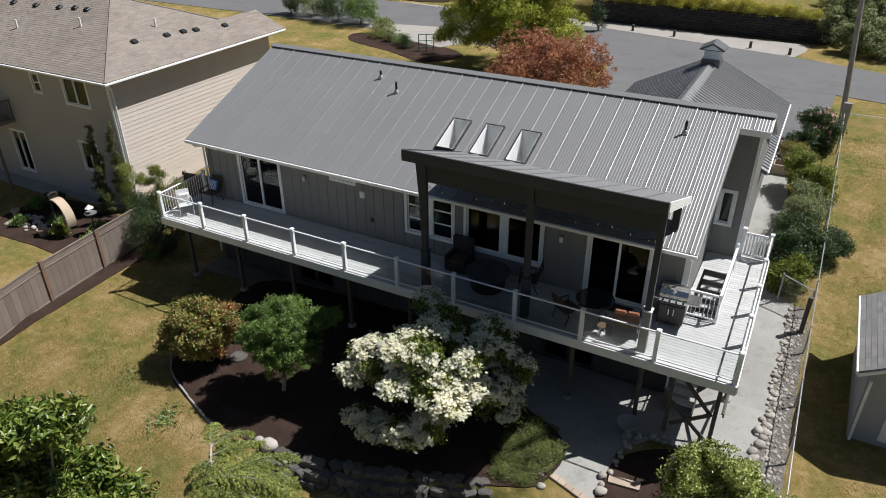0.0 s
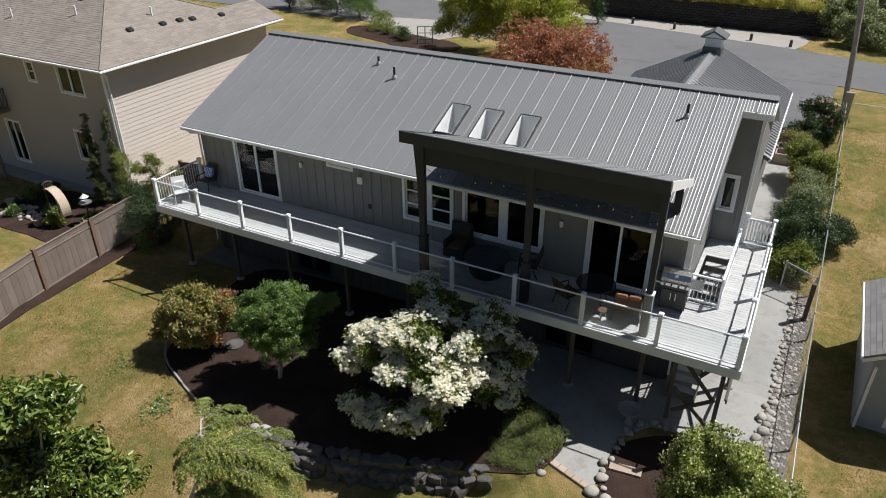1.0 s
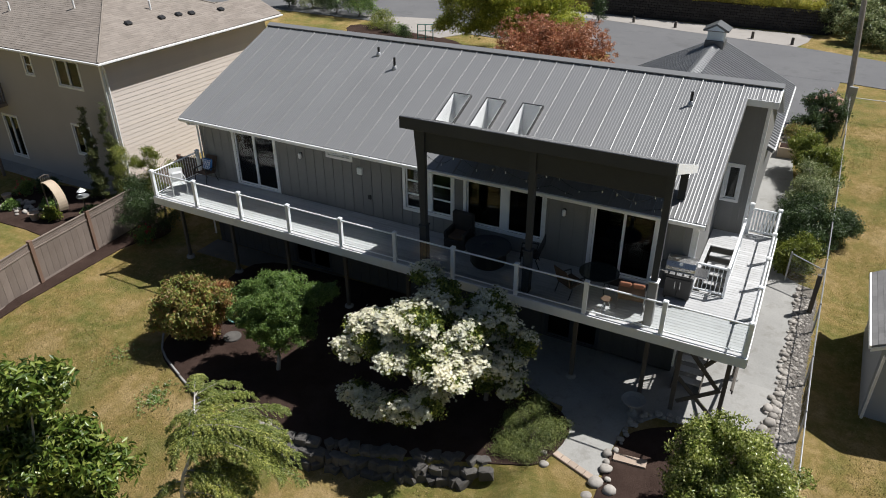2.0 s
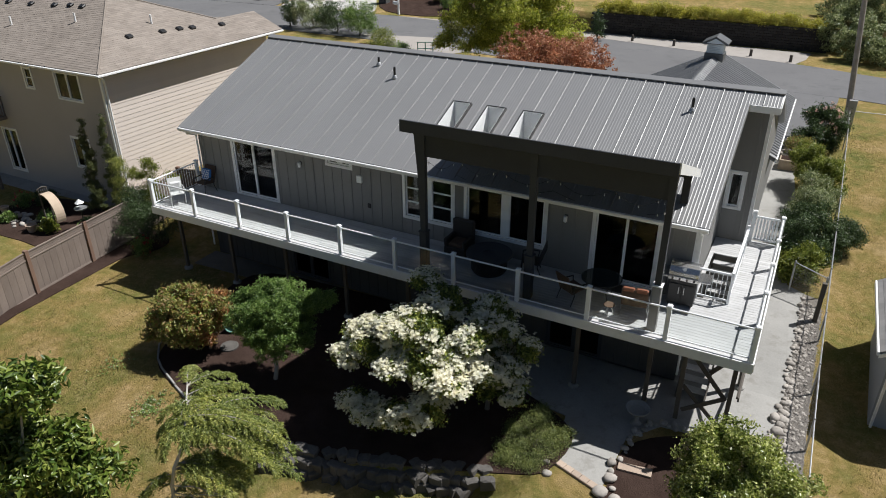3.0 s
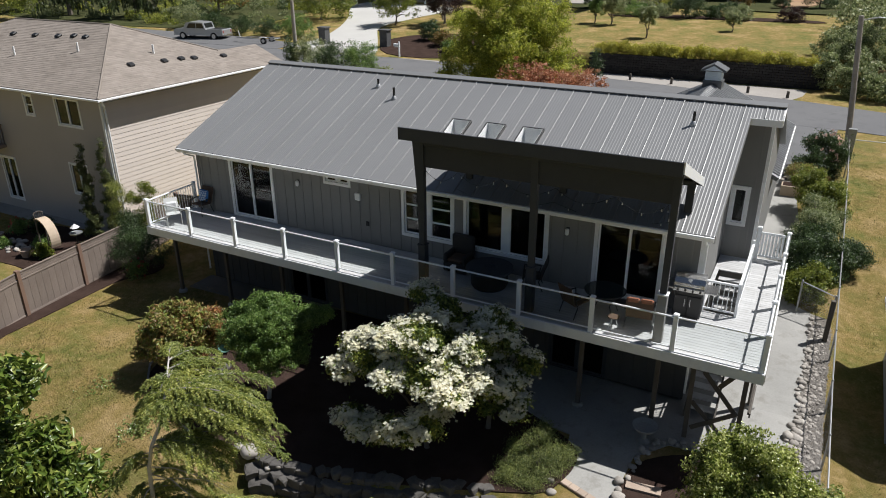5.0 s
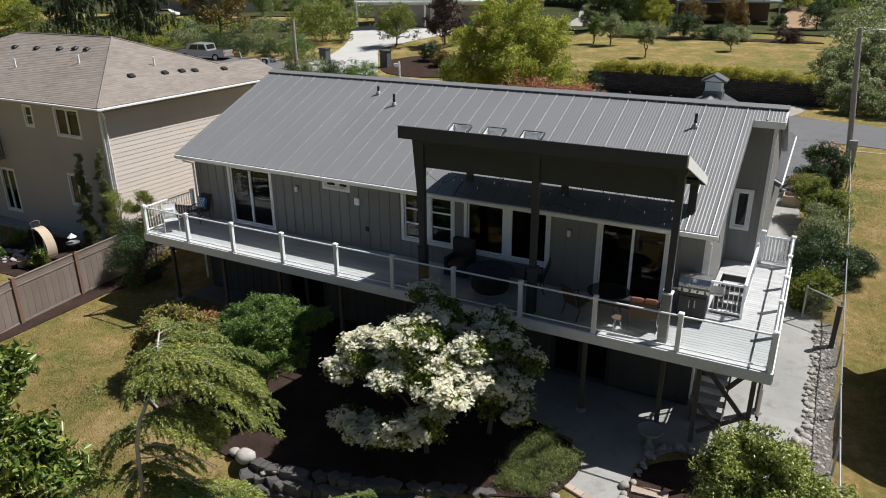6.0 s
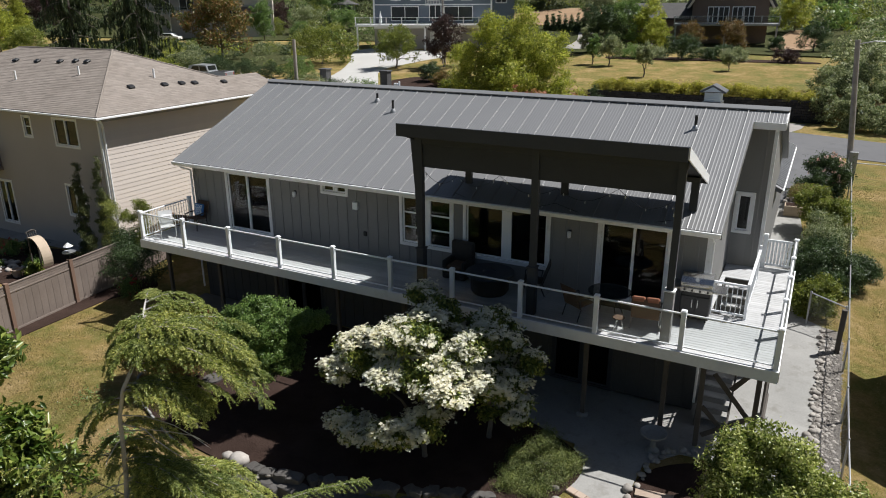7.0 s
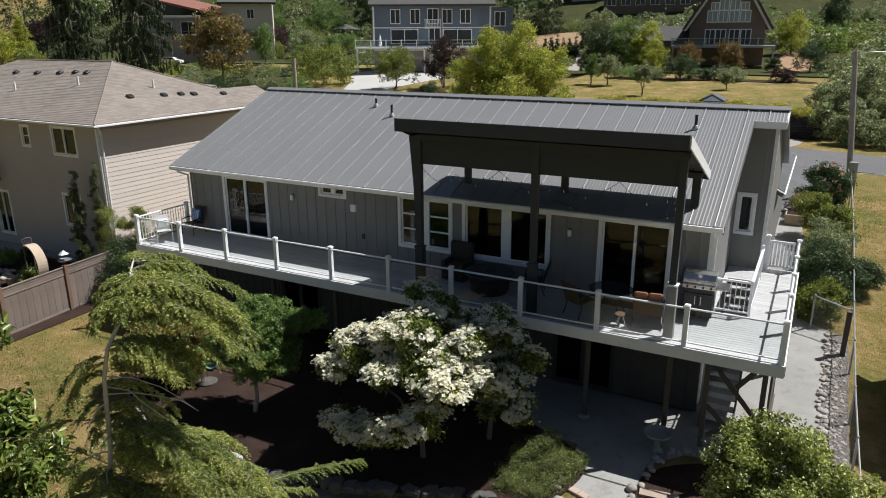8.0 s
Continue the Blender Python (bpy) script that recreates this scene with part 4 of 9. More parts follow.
# railing: white posts with caps, round rails, clear panels
rail = thing("deck_railing", "white deck railing with capped posts and clear glass panels", "railing")
PT = 1.05


def newel_mesh(h):
    return Shape().box(-0.058, 0.058, -0.058, 0.058, -0.28, h - 0.05, 0.008).box(-0.072, 0.072, -0.072, 0.072, h - 0.05, h - 0.02, 0.006).box(-0.06, 0.06, -0.06, 0.06, h - 0.02, h, 0.018)


newel = newel_mesh(PT).mesh("newel_post", m_vinyl)
xs = [-14.5, -12.42, -10.33, -8.2, -6.08, -4.05, -2.03, 0.0, 2.04, 4.14, 6.24]
ys = [0.0, 1.85, 3.58, 5.25, 7.05]


def bay(p0, p1, panel=True, height=0.95):
    p0, p1 = Vector(p0), Vector(p1)
    d = (p1 - p0).normalized() * 0.06
    b = new("bay")
    b.parent = rail
    part("top_rail", Shape().rod(p0 + d + Vector((0, 0, height)), p1 - d + Vector((0, 0, height)), 0.026, n=10), m_vinyl, b)
    part("bottom_rail", Shape().rod(p0 + d + Vector((0, 0, 0.1)), p1 - d + Vector((0, 0, 0.1)), 0.02, n=10), m_vinyl, b)
    if panel:
        g0, g1 = p0 + d, p1 - d
        gl = part("glass_panel", Shape().add([g0 + Vector((0, 0, 0.12)), g1 + Vector((0, 0, 0.12)), g1 + Vector((0, 0, height - 0.02)), g0 + Vector((0, 0, height - 0.02))], [(0, 1, 2, 3)]), m_glass, b)
        gl.visible_shadow = False
    return b


def pickets(b, p0, p1, step=0.115, height=0.95, mat=None, r=0.011):
    p0, p1 = Vector(p0), Vector(p1)
    n = int((p1 - p0).length / step)
    me = Shape().rod((0, 0, 0.1), (0, 0, height), r, n=6).mesh("baluster", mat or m_vinyl)
    for i in range(1, n):
        at_part("baluster", me, b, Matrix.Translation(p0.lerp(p1, i / n)))


for x in xs:
    at_part("newel_post", newel, rail, Matrix.Translation((x, 0, DZ)))
for y in ys[1:]:
    at_part("newel_post", newel, rail, Matrix.Translation((6.22, y, DZ)))
for a, b in zip(xs, xs[1:]):
    bay((a, 0, DZ), (b, 0, DZ))
for a, b in zip(ys, ys[1:]):
    bay((6.22, a, DZ), (6.22, b, DZ))
at_part("newel_post", newel, rail, Matrix.Translation((-14.5, WY - 0.1, DZ)))
b = bay((-14.5, 0, DZ), (-14.5, WY - 0.1, DZ), False)
pickets(b, (-14.5, 0.06, DZ), (-14.5, WY - 0.16, DZ))

gate = thing("deck_gate", "white baluster gate closing the end of the deck", "gate", at=(5.36, 7.05, DZ))
part("gate_post", newel_mesh(1.1), m_vinyl, gate)
part("top_rail", Shape().box(0.07, 0.78, -0.025, 0.025, 0.86, 0.93, 0.006), m_vinyl, gate)
part("bottom_rail", Shape().box(0.07, 0.78, -0.025, 0.025, 0.08, 0.15, 0.006), m_vinyl, gate)
me = Shape().box(-0.032, 0.032, -0.015, 0.015, 0.15, 0.86, 0.005).mesh("slat", m_vinyl)
for i in range(7):
    at_part("slat", me, gate, Matrix.Translation((0.13 + i * 0.098, 0, 0)))

# stairs down through the deck
stairs = thing("staircase", "grey wooden stairs going down through the deck", "stairs")
NR = 15
for i in range(1, NR):
    z = DZ - i * (DZ - 0.03) / NR
    y = HY1 - 0.05 - i * 0.262
    part("tread", Shape().box(HX0 + 0.05, HX1 - 0.03, y - 0.135, y + 0.145, z - 0.04, z, 0.006), m_board, stairs)
for x in (HX0 + 0.01, HX1 - 0.03):
    y1 = HY1 - 0.05 - NR * 0.262
    part("stringer", Shape().slab([(x, HY1, DZ - 0.1), (x, HY1, DZ - 0.4), (x, y1 + 0.2, 0.02), (x, y1 - 0.1, 0.02), (x, y1 - 0.1, 0.2)], (0.04, 0, 0)), m_post, stairs)
stair_rail = thing("stair_railing", "white railing with balusters round the stairwell", "railing")
sr = new("bay")
sr.parent = stair_rail
for p in ((HX1 + 0.01, HY0 - 0.06, 1.0), (HX0 - 0.02, HY0 - 0.06, 1.0), (HX1 + 0.01, HY1, 1.1)):
    part("newel_post", Shape(Matrix.Translation((p[0], p[1], DZ))).box(-0.035, 0.035, -0.035, 0.035, -0.2, p[2], 0.006), m_vinyl, stair_rail)
part("top_rail", Shape().box(HX0 - 0.02, HX1, HY0 - 0.09, HY0 - 0.03, DZ + 0.9, DZ + 0.96, 0.01), m_vinyl, stair_rail)
part("bottom_rail", Shape().box(HX0 - 0.02, HX1, HY0 - 0.08, HY0 - 0.04, DZ + 0.08, DZ + 0.13, 0.006), m_vinyl, stair_rail)
pickets(sr, (HX0, HY0 - 0.06, DZ), (HX1, HY0 - 0.06, DZ), 0.12, 0.9)
part("hand_rail", Shape().box(HX1 - 0.03, HX1 + 0.05, HY0 - 0.06, HY1 + 0.1, DZ + 0.9, DZ + 0.98, 0.012), m_vinyl, stair_rail)
part("bottom_rail", Shape().box(HX1 - 0.01, HX1 + 0.03, HY0, HY1, DZ + 0.08, DZ + 0.13, 0.006), m_vinyl, stair_rail)
pickets(sr, (HX1 + 0.01, HY0, DZ), (HX1 + 0.01, HY1, DZ), 0.12, 0.9)

# ---- neighbouring house ----
nb = thing("neighbour_house", "two-storey grey house with beige lap siding and brown shingle hip roof", "house", at=(-0.36, -0.2, 0.1))
NX, NY, NE = -20.75, 3.9, 6.38           # right wall, front wall, eave height
NP = 0.42
holes = [(-23.85, -22.3, 4.86, 6.04), (-26.1, -25.6, 5.1, 5.98), (-29.15, -28.1, 0.55, 2.65), (-23.75, -22.6, 1.57, 2.97), (-30.45, -29.2, 4.5, 5.95)]
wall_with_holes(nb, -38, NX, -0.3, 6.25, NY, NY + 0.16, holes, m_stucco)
part("side_wall", Shape().box(NX - 0.16, NX, NY + 0.16, 14.6, -0.3, 6.25), m_stucco, nb)
part("rear_wall", Shape().box(-38, NX - 0.16, 14.4, 14.6, -0.3, 6.25), m_stucco, nb)
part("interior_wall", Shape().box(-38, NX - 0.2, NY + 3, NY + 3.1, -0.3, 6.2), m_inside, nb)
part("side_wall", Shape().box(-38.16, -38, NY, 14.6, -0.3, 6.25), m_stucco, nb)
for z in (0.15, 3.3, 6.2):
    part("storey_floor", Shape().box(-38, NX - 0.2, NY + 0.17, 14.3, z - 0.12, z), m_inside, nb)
for a, b, lo, hi in holes:
    door = lo < 1
    wide = b - a > 0.8
    window(nb, "sliding_door" if door else "window", a, b, lo, hi, NY, 0.09, mull=((a + b) / 2,) if wide else (), bars=() if wide else (0.5,), slide=wide, label="white-framed glass door" if door else "white vinyl window")
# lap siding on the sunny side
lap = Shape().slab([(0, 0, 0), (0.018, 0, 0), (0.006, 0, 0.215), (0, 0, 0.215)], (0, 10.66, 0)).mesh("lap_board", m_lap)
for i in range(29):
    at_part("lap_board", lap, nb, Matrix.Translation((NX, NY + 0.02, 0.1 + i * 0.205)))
part("corner_board", Shape().box(NX - 0.08, NX + 0.035, NY - 0.03, NY + 0.08, 0.0, 6.2, 0.006), m_white, nb, "white corner board")


def shingles(s, rng, u0, u1, rows, at, tab=0.42):
    """Overlapping tabs: at(u, v) gives the place on a roof plane, u0(v)..u1(v) its width."""
    for r in range(rows):
        v0, v1 = r / rows, (r + 1) / rows
        a, b = u0(v0), u1(v0)
        n = max(1, int((b - a) / tab))
        off = rng.uniform(0, 1)
        cuts = sorted({a, b, *[a + (k + off) * tab for k in range(n + 1) if a < a + (k + off) * tab < b]})
        for c0, c1 in zip(cuts, cuts[1:]):
            lift = 0.004 + rng.uniform(0, 0.006)
            p = [Vector(at(c0, v0)), Vector(at(c1, v0)), Vector(at(min(c1, u1(v1)), v1)), Vector(at(max(c0, u0(v1)), v1))]
            up = Vector((0, 0, lift))
            s.add([p[0] - Vector((0, 0, 0.006)), p[1] - Vector((0, 0, 0.006)), p[0] + up, p[1] + up, p[2], p[3]], [(0, 1, 3, 2), (2, 3, 4, 5)])


ex, ey = -20.2, 3.45
d = 5.5
apex = (ex - d, ey + d, NE + NP * d)
WD = 1.95                                 # rear wing: half width of its roof
s = Shape()
s.slab([(-39, ey, NE - 0.02), (ex, ey, NE - 0.02), (apex[0], apex[1], apex[2] - 0.02), (-33.5, apex[1], apex[2] - 0.02)], (0, 0, -0.12))
s.slab([(ex, ey, NE - 0.02), (ex, ey + 2 * d, NE - 0.02), (apex[0], apex[1], apex[2] - 0.02)], (0, 0, -0.12))
s.slab([(ex, ey + 2 * d, NE - 0.02), (-39, ey + 2 * d, NE - 0.02), (-33.5, apex[1], apex[2] - 0.02), (apex[0], apex[1], apex[2] - 0.02)], (0, 0, -0.12))
s.slab([(ex - 0.01, 9, NE - 0.02), (ex - 0.01, 15.4, NE - 0.02), (ex - WD, 15.4, NE + NP * WD - 0.02), (ex - WD, 9, NE + NP * WD - 0.02)], (0, 0, -0.12))
s.slab([(ex - WD, 9, NE + NP * WD - 0.02), (ex - WD, 15.4, NE + NP * WD - 0.02), (ex - 2 * WD, 15.4, NE - 0.02), (ex - 2 * WD, 9, NE - 0.02)], (0, 0, -0.12))
part("roof", s, m_shingle, nb)
rng = random.Random(5)
s = Shape()
shingles(s, rng, lambda v: -39 + 5.5 * v, lambda v: ex - d * v, 40, lambda u, v: (u, ey + d * v, NE + NP * d * v))
part("shingles", s, m_shingle, nb)["kind"] = "stuff"
s = Shape()
shingles(s, rng, lambda v: ey + d * v, lambda v: ey + 2 * d - d * v + (0.6 if v < WD / d else 0), 40, lambda u, v: (ex - d * v, u, NE + NP * d * v))
shingles(s, rng, lambda v: ey + 2 * d - WD * v, lambda v: 15.4, 14, lambda u, v: (ex - WD * v, u, NE + NP * WD * v + 0.004))
part("shingles", s, m_shingle, nb)["kind"] = "stuff"
for p0, p1 in (((ex, ey, NE), apex), (apex, (-33.5, apex[1], apex[2])), (apex, (ex - WD, ey + 2 * d - WD, NE + NP * WD))):
    p0, p1 = Vector(p0), Vector(p1)
    n = int((p1 - p0).length / 0.25)
    for i in range(n):
        a, b = p0.lerp(p1, i / n), p0.lerp(p1, (i + 1) / n)
        part("hip_cap", Shape().rod(a, b + Vector((0, 0, 0.012)), 0.05, 0.044, 6), m_shingle, nb)
for x0, x1, y0, y1 in ((-39, ex + 0.0, ey - 0.1, ey), (ex, ex + 0.1, ey - 0.1, 15.4)):
    part("gutter", Shape().box(x0, x1, y0, y1, NE - 0.115, NE - 0.03, 0.012), m_white, nb, "white gutter")
part("soffit", Shape().box(-39, ex, ey, NY, NE - 0.17, NE - 0.145).box(NX, ex, NY, 15.3, NE - 0.17, NE - 0.145), m_stucco, nb)
part("downspout", Shape().tube([(ex + 0.03, ey + 0.1, NE - 0.12), (ex - 0.05, ey + 0.25, NE - 0.32), (NX + 0.09, NY + 0.12, NE - 0.6), (NX + 0.09, NY + 0.12, 1.0), (NX + 0.12, NY + 0.1, 0.3)], 0.045, 8), m_white, nb)
for x, y, z in ((-22.12, 6.89, 7.19), (-21.99, 8.74, 7.13), (-21.94, 9.76, 7.11), (-21.82, 10.49, 7.06), (-21.59, 12.29, 6.96)):
    part("roof_vent", Shape(Matrix.Translation((x, y, z)) @ Matrix.Rotation(math.atan(NP), 4, "Y")).box(-0.14, 0.14, -0.17, 0.17, 0.0, 0.11, 0.04), m_black, nb)
for x, y, z in ((-31.59, 7.5, 8.08), (-29.78, 7.52, 8.09), (-28.04, 7.6, 8.12), (-26.97, 7.71, 8.17), (-26.07, 7.7, 8.16)):
    part("roof_vent", Shape(Matrix.Translation((x, y, z)) @ Matrix.Rotation(math.atan(NP), 4, "X")).box(-0.17, 0.17, -0.14, 0.14, 0.0, 0.11, 0.04), m_black, nb)
for x, y, z in ((-22.76, 8.84, 7.46), (-25.24, 6.55, 7.68), (-29.14, 5.8, 7.37)):
    part("vent_pipe", Shape().rod((x, y, z - 0.05), (x, y, z + 0.42), 0.05, n=10), m_white, nb, "white vent pipe")
# balcony
bal = new("balcony")
bal.parent = nb
part("floor", Shape().box(-32, -28.45, 2.6, NY, 3.2, 3.36, 0.01), m_fence, bal)
me = Shape().box(-0.02, 0.02, -0.02, 0.02, 3.36, 4.3).mesh("baluster", m_fence)
for i in range(11):
    at_part("baluster", me, bal, Matrix.Translation((-28.5, 2.65 + i * 0.12, 0)))
for i in range(28):
    at_part("baluster", me, bal, Matrix.Translation((-28.5 - i * 0.125, 2.65, 0)))
part("rail", Shape().box(-32, -28.45, 2.6, 2.7, 4.3, 4.36, 0.008).box(-28.55, -28.45, 2.7, NY, 4.3, 4.36, 0.008), m_fence, bal)
for x in (-28.5, -31.8):
    part("post", Shape().box(x - 0.06, x + 0.06, 2.6, 2.72, -0.2, 3.2, 0.008), m_fence, bal)
sheet("patio", [(-36, 3.88), (-36, 2.9), (-27, 2.9), (-25.5, 3.2), (-21, 3.4), (-21, 3.88)], m_concrete, 0.02, "concrete apron along the grey house", "patio", 0.75)

# ---- fences ----


def board_fence(name, p0, p1, h, label, span=2.4, lattice=True):
    f = thing(name, label, "fence", "wooden fences")
    p0, p1 = Vector((*p0, 0)), Vector((*p1, 0))
    L = (p1 - p0).length
    d = (p1 - p0) / L
    ang = math.atan2(d.y, d.x)
    n = max(1, round(L / span))
    nb_ = round((L / n - 0.14) / 0.29)
    w = (L / n - 0.14) / nb_
    bmesh_ = Shape().box(0, w - 0.004, -0.011, 0.011, 0.0, h - 0.34, 0.003).mesh("board", m_fence)
    for i in range(n + 1):
        q = p0 + d * (L * i / n)
        z = gz(q.x, q.y)
        part("fence_post", Shape(pose(q.x, q.y, z, 0, 0, math.degrees(ang))).box(-0.075, 0.075, -0.075, 0.075, -0.2, h + 0.06, 0.008), m_fence_post, f)
        if i == n:
            break
        w = L / n
        e = p0 + d * (L * (i + 1) / n)
        z1 = gz(e.x, e.y)
        tilt = (z1 - z) / w
        for k in range(nb_):
            u = 0.07 + k * (w - 0.14) / nb_
            r = q + d * u
            at_part("board", bmesh_, f, pose(r.x, r.y, z + tilt * u + 0.04, 0, 0, math.degrees(ang)))
        m = pose(q.x, q.y, z, 0, 0, math.degrees(ang)) @ Matrix(((1, 0, 0, 0), (0, 1, 0, 0), (tilt, 0, 1, 0), (0, 0, 0, 1)))
        for a, b_ in ((h - 0.34, h - 0.28), (h - 0.05, h), (0.02, 0.1)):
            part("rail", Shape(m).box(0.06, w - 0.06, -0.03, 0.03, a, b_, 0.006), m_fence, f)
        if lattice:
            for a in (h - 0.27, h - 0.16):
                part("slat", Shape(m).box(0.06, w - 0.06, -0.012, 0.012, a, a + 0.1, 0.003), m_fence, f)
    return f


board_fence("wooden_fence", (-17.2, -8.6), (-18.15, -0.6), 1.75, "weathered brown board fence with square posts", 2.67)
board_fence("wooden_fence", (-18.15, -0.6), (-18.75, 4.9), 1.75, "weathered brown board fence running back between the gardens", 2.75)
board_fence("wooden_fence", (-18.75, 4.9), (-14.3, 5.6), 1.85, "brown board fence panel between the two houses", 2.4)

# wire fence on the far side
wire = thing("chain_link_fence", "galvanised chain-link fence with steel posts and top rail", "fence")


def link_run(p0, p1, h=1.15, step=0.07):
    p0, p1 = Vector((*p0, 0)), Vector((*p1, 0))
    L = (p1 - p0).length
    d = (p1 - p0) / L
    n = max(1, round(L / 2.6))
    at = lambda u, z: Vector(((p0 + d * u).x, (p0 + d * u).y, gz(*(p0 + d * u).xy) + z))
    for i in range(n + 1):
        q = at(L * i / n, 0)
        part("post", Shape().rod(q - Vector((0, 0, 0.2)), q + Vector((0, 0, h + 0.03)), 0.03, n=8).lathe([(0.034, 0), (0.03, 0.025), (0.01, 0.04)], q + Vector((0, 0, h + 0.03)), 8), m_galv, wire)
    part("top_rail", Shape().tube([at(L * i / n, h) for i in range(n + 1)], 0.021, 6), m_galv, wire)
    s = Shape()
    w = Vector((-d.y, d.x, 0)) * 0.0
    k = int(L / step)
    for i in range(-int(h / step), k):
        for sg in (1, -1):
            u0, u1 = i * step, i * step + h
            z0, z1 = (0.03, h) if sg > 0 else (h, 0.03)
            if u0 < 0:
                z0, u0 = z0 + (z1 - z0) * (-u0) / h, 0
            if u1 > L:
                z1, u1 = z0 + (z1 - z0) * (L - u0) / max(1e-6, u1 - u0), L
            a, b = at(u0, z0), at(u1, z1)
            t = Vector((0, 0, 0.0022))
            s.add([a - t, b - t, b + t, a + t], [(0, 1, 2, 3)])
    ob = part("mesh", s, m_galv, wire)
    ob["kind"] = "stuff"


link_run((8.05, -4.0), (8.0, 24.2))
link_run((6.9, 8.6), (7.95, 8.2))
link_run((8.0, 24.2), (30, 24.2), 1.1, 0.12)
part("gate_post", Shape().box(7.78, 7.92, 7.2, 7.34, gz(7.8, 7.3) - 0.2, gz(7.8, 7.3) + 1.5, 0.01), m_post, wire, "dark wooden post")

# small shed
# The blue-grey is the wall's shade, put into its base colour.
m_shedwall = surface("shade_toned_shed_wall", (0.30, 0.32, 0.35), (0.37, 0.39, 0.42), 0.75, 0, 0.8, 30, 0.2, 0.003, spec=0.25)
shed = thing("garden_shed", "small shed, walls toned blue-grey for shade, grey shingle gable roof", "shed")
part("wall", Shape().slab([(9.55, 3.3, -0.3), (12.1, 3.3, -0.3), (12.1, 3.3, 2.4), (10.82, 3.3, 3.15), (9.55, 3.3, 2.4)], (0, 3.9, 0)), m_shedwall, shed)
m_shed = surface("grey_shed_shingle", (0.17, 0.165, 0.165), (0.25, 0.245, 0.24), 0.95, 0, 1.2, 30, 0.5, 0.006, island=0.15)
for sg in (-1, 1):
    x0 = 10.82 + sg * 1.58
    s = Shape().slab([(x0, 3.05, 2.29), (x0, 7.4, 2.29), (10.82, 7.4, 3.23), (10.82, 3.05, 3.23)], (0, 0, 0.06))
    part("roof", s, m_shed, shed)
    s = Shape()
    shingles(s, rng, lambda v: 3.05, lambda v: 7.4, 12, lambda u, v: (x0 + (10.82 - x0) * v, u, 2.355 + 0.94 * v), 0.35)
    ob = part("shingles", s, m_shed, shed)
    ob["kind"] = "stuff"
    part("rake_board", Shape().slab([(x0, 3.02, 2.17), (10.82, 3.02, 3.11), (10.82, 3.02, 3.23), (x0, 3.02, 2.29)], (0, 0.03, 0)), m_white, shed)
    part("gutter", Shape().box(min(x0, x0 + sg * 0.06), max(x0, x0 + sg * 0.06), 3.05, 7.4, 2.23, 2.35, 0.01), m_white, shed)
part("door", Shape().box(10.3, 11.3, 3.26, 3.3, 0.0, 2.0, 0.01), m_white, shed, "white shed door")
part("post", Shape().rod((9.62, 3.1, 2.1), (9.62, 3.2, -0.2), 0.04, n=8), m_white, shed)

# ---- garage behind the house ----
gar = thing("garage", "garage with a ribbed grey metal gable roof and a small cupola", "garage")
GX, GZ, GE, GR = 1.8, 6.42, 4.6, 3.7
part("wall", Shape().slab([(-1.6, 12.75, 1.0), (5.2, 12.75, 1.0), (5.2, 12.75, 4.6), (GX, 12.75, 6.2), (-1.6, 12.75, 4.6)], (0, 6.95, 0)), m_siding, gar)
for sg in (-1, 1):
    m = Matrix.Translation((GX, 0, GZ)) @ (Matrix.Rotation(math.atan((GZ - GE) / GR), 4, "Y") if sg > 0 else Matrix.Rotation(-math.atan((GZ - GE) / GR), 4, "Y"))
    L = math.hypot(GR, GZ - GE)
    part("roof", Shape(m).box(0 if sg > 0 else -L, L if sg > 0 else 0, 11.0, 20.05, -0.14, -0.01), m_roof_dark, gar)
    for i in range(30):
        y = 11.0 + i * 0.302
        a, b = (0, L) if sg > 0 else (-L, 0)
        part("roof_panel", Shape(m).box(a, b, y, y + 0.25, -0.01, 0.004).box(a, b, y + 0.25, y + 0.302, -0.01, 0.07, 0.02), m_garage_roof, gar)
    part("fascia", Shape(m).box((L if sg > 0 else -L - 0.06), (L + 0.06 if sg > 0 else -L), 11.0, 20.05, -0.14, 0.01, 0.006), m_white, gar)
    part("rake_board", Shape(m).box(0 if sg > 0 else -L, L if sg > 0 else 0, 20.05, 20.1, -0.2, 0.03), m_white, gar)
part("ridge_cap", Shape().slab([(GX - 0.28, 11.0, GZ - 0.1), (GX, 11.0, GZ + 0.06), (GX + 0.28, 11.0, GZ - 0.1)], (0, 9.1, 0)), m_roof, gar)
cup = new("cupola")
cup.parent = gar
cy = 18.9
m_cupola = surface("pale_blue_paint", (0.64, 0.71, 0.76), (0.72, 0.78, 0.82), 0.6, 0, 2, 30, 0.1, 0.002)
part("base", Shape().box(GX - 0.42, GX + 0.42, cy - 0.42, cy + 0.42, GZ - 0.35, GZ + 0.2, 0.01), m_roof_dark, cup)
part("body", Shape().box(GX - 0.36, GX + 0.36, cy - 0.36, cy + 0.36, GZ + 0.2, GZ + 0.68, 0.01), m_cupola, cup)
for k in range(5):
    part("louvre", Shape().box(GX - 0.24, GX + 0.24, cy - 0.385, cy - 0.36, GZ + 0.28 + k * 0.07, GZ + 0.32 + k * 0.07, 0.004), m_cupola, cup)
part("roof", Shape().slab([(GX - 0.56, cy - 0.52, GZ + 0.62), (GX + 0.56, cy - 0.52, GZ + 0.62), (GX + 0.56, cy - 0.52, GZ + 0.68), (GX, cy - 0.52, GZ + 0.97), (GX - 0.56, cy - 0.52, GZ + 0.68)], (0, 1.04, 0)), m_roof_dark, cup)
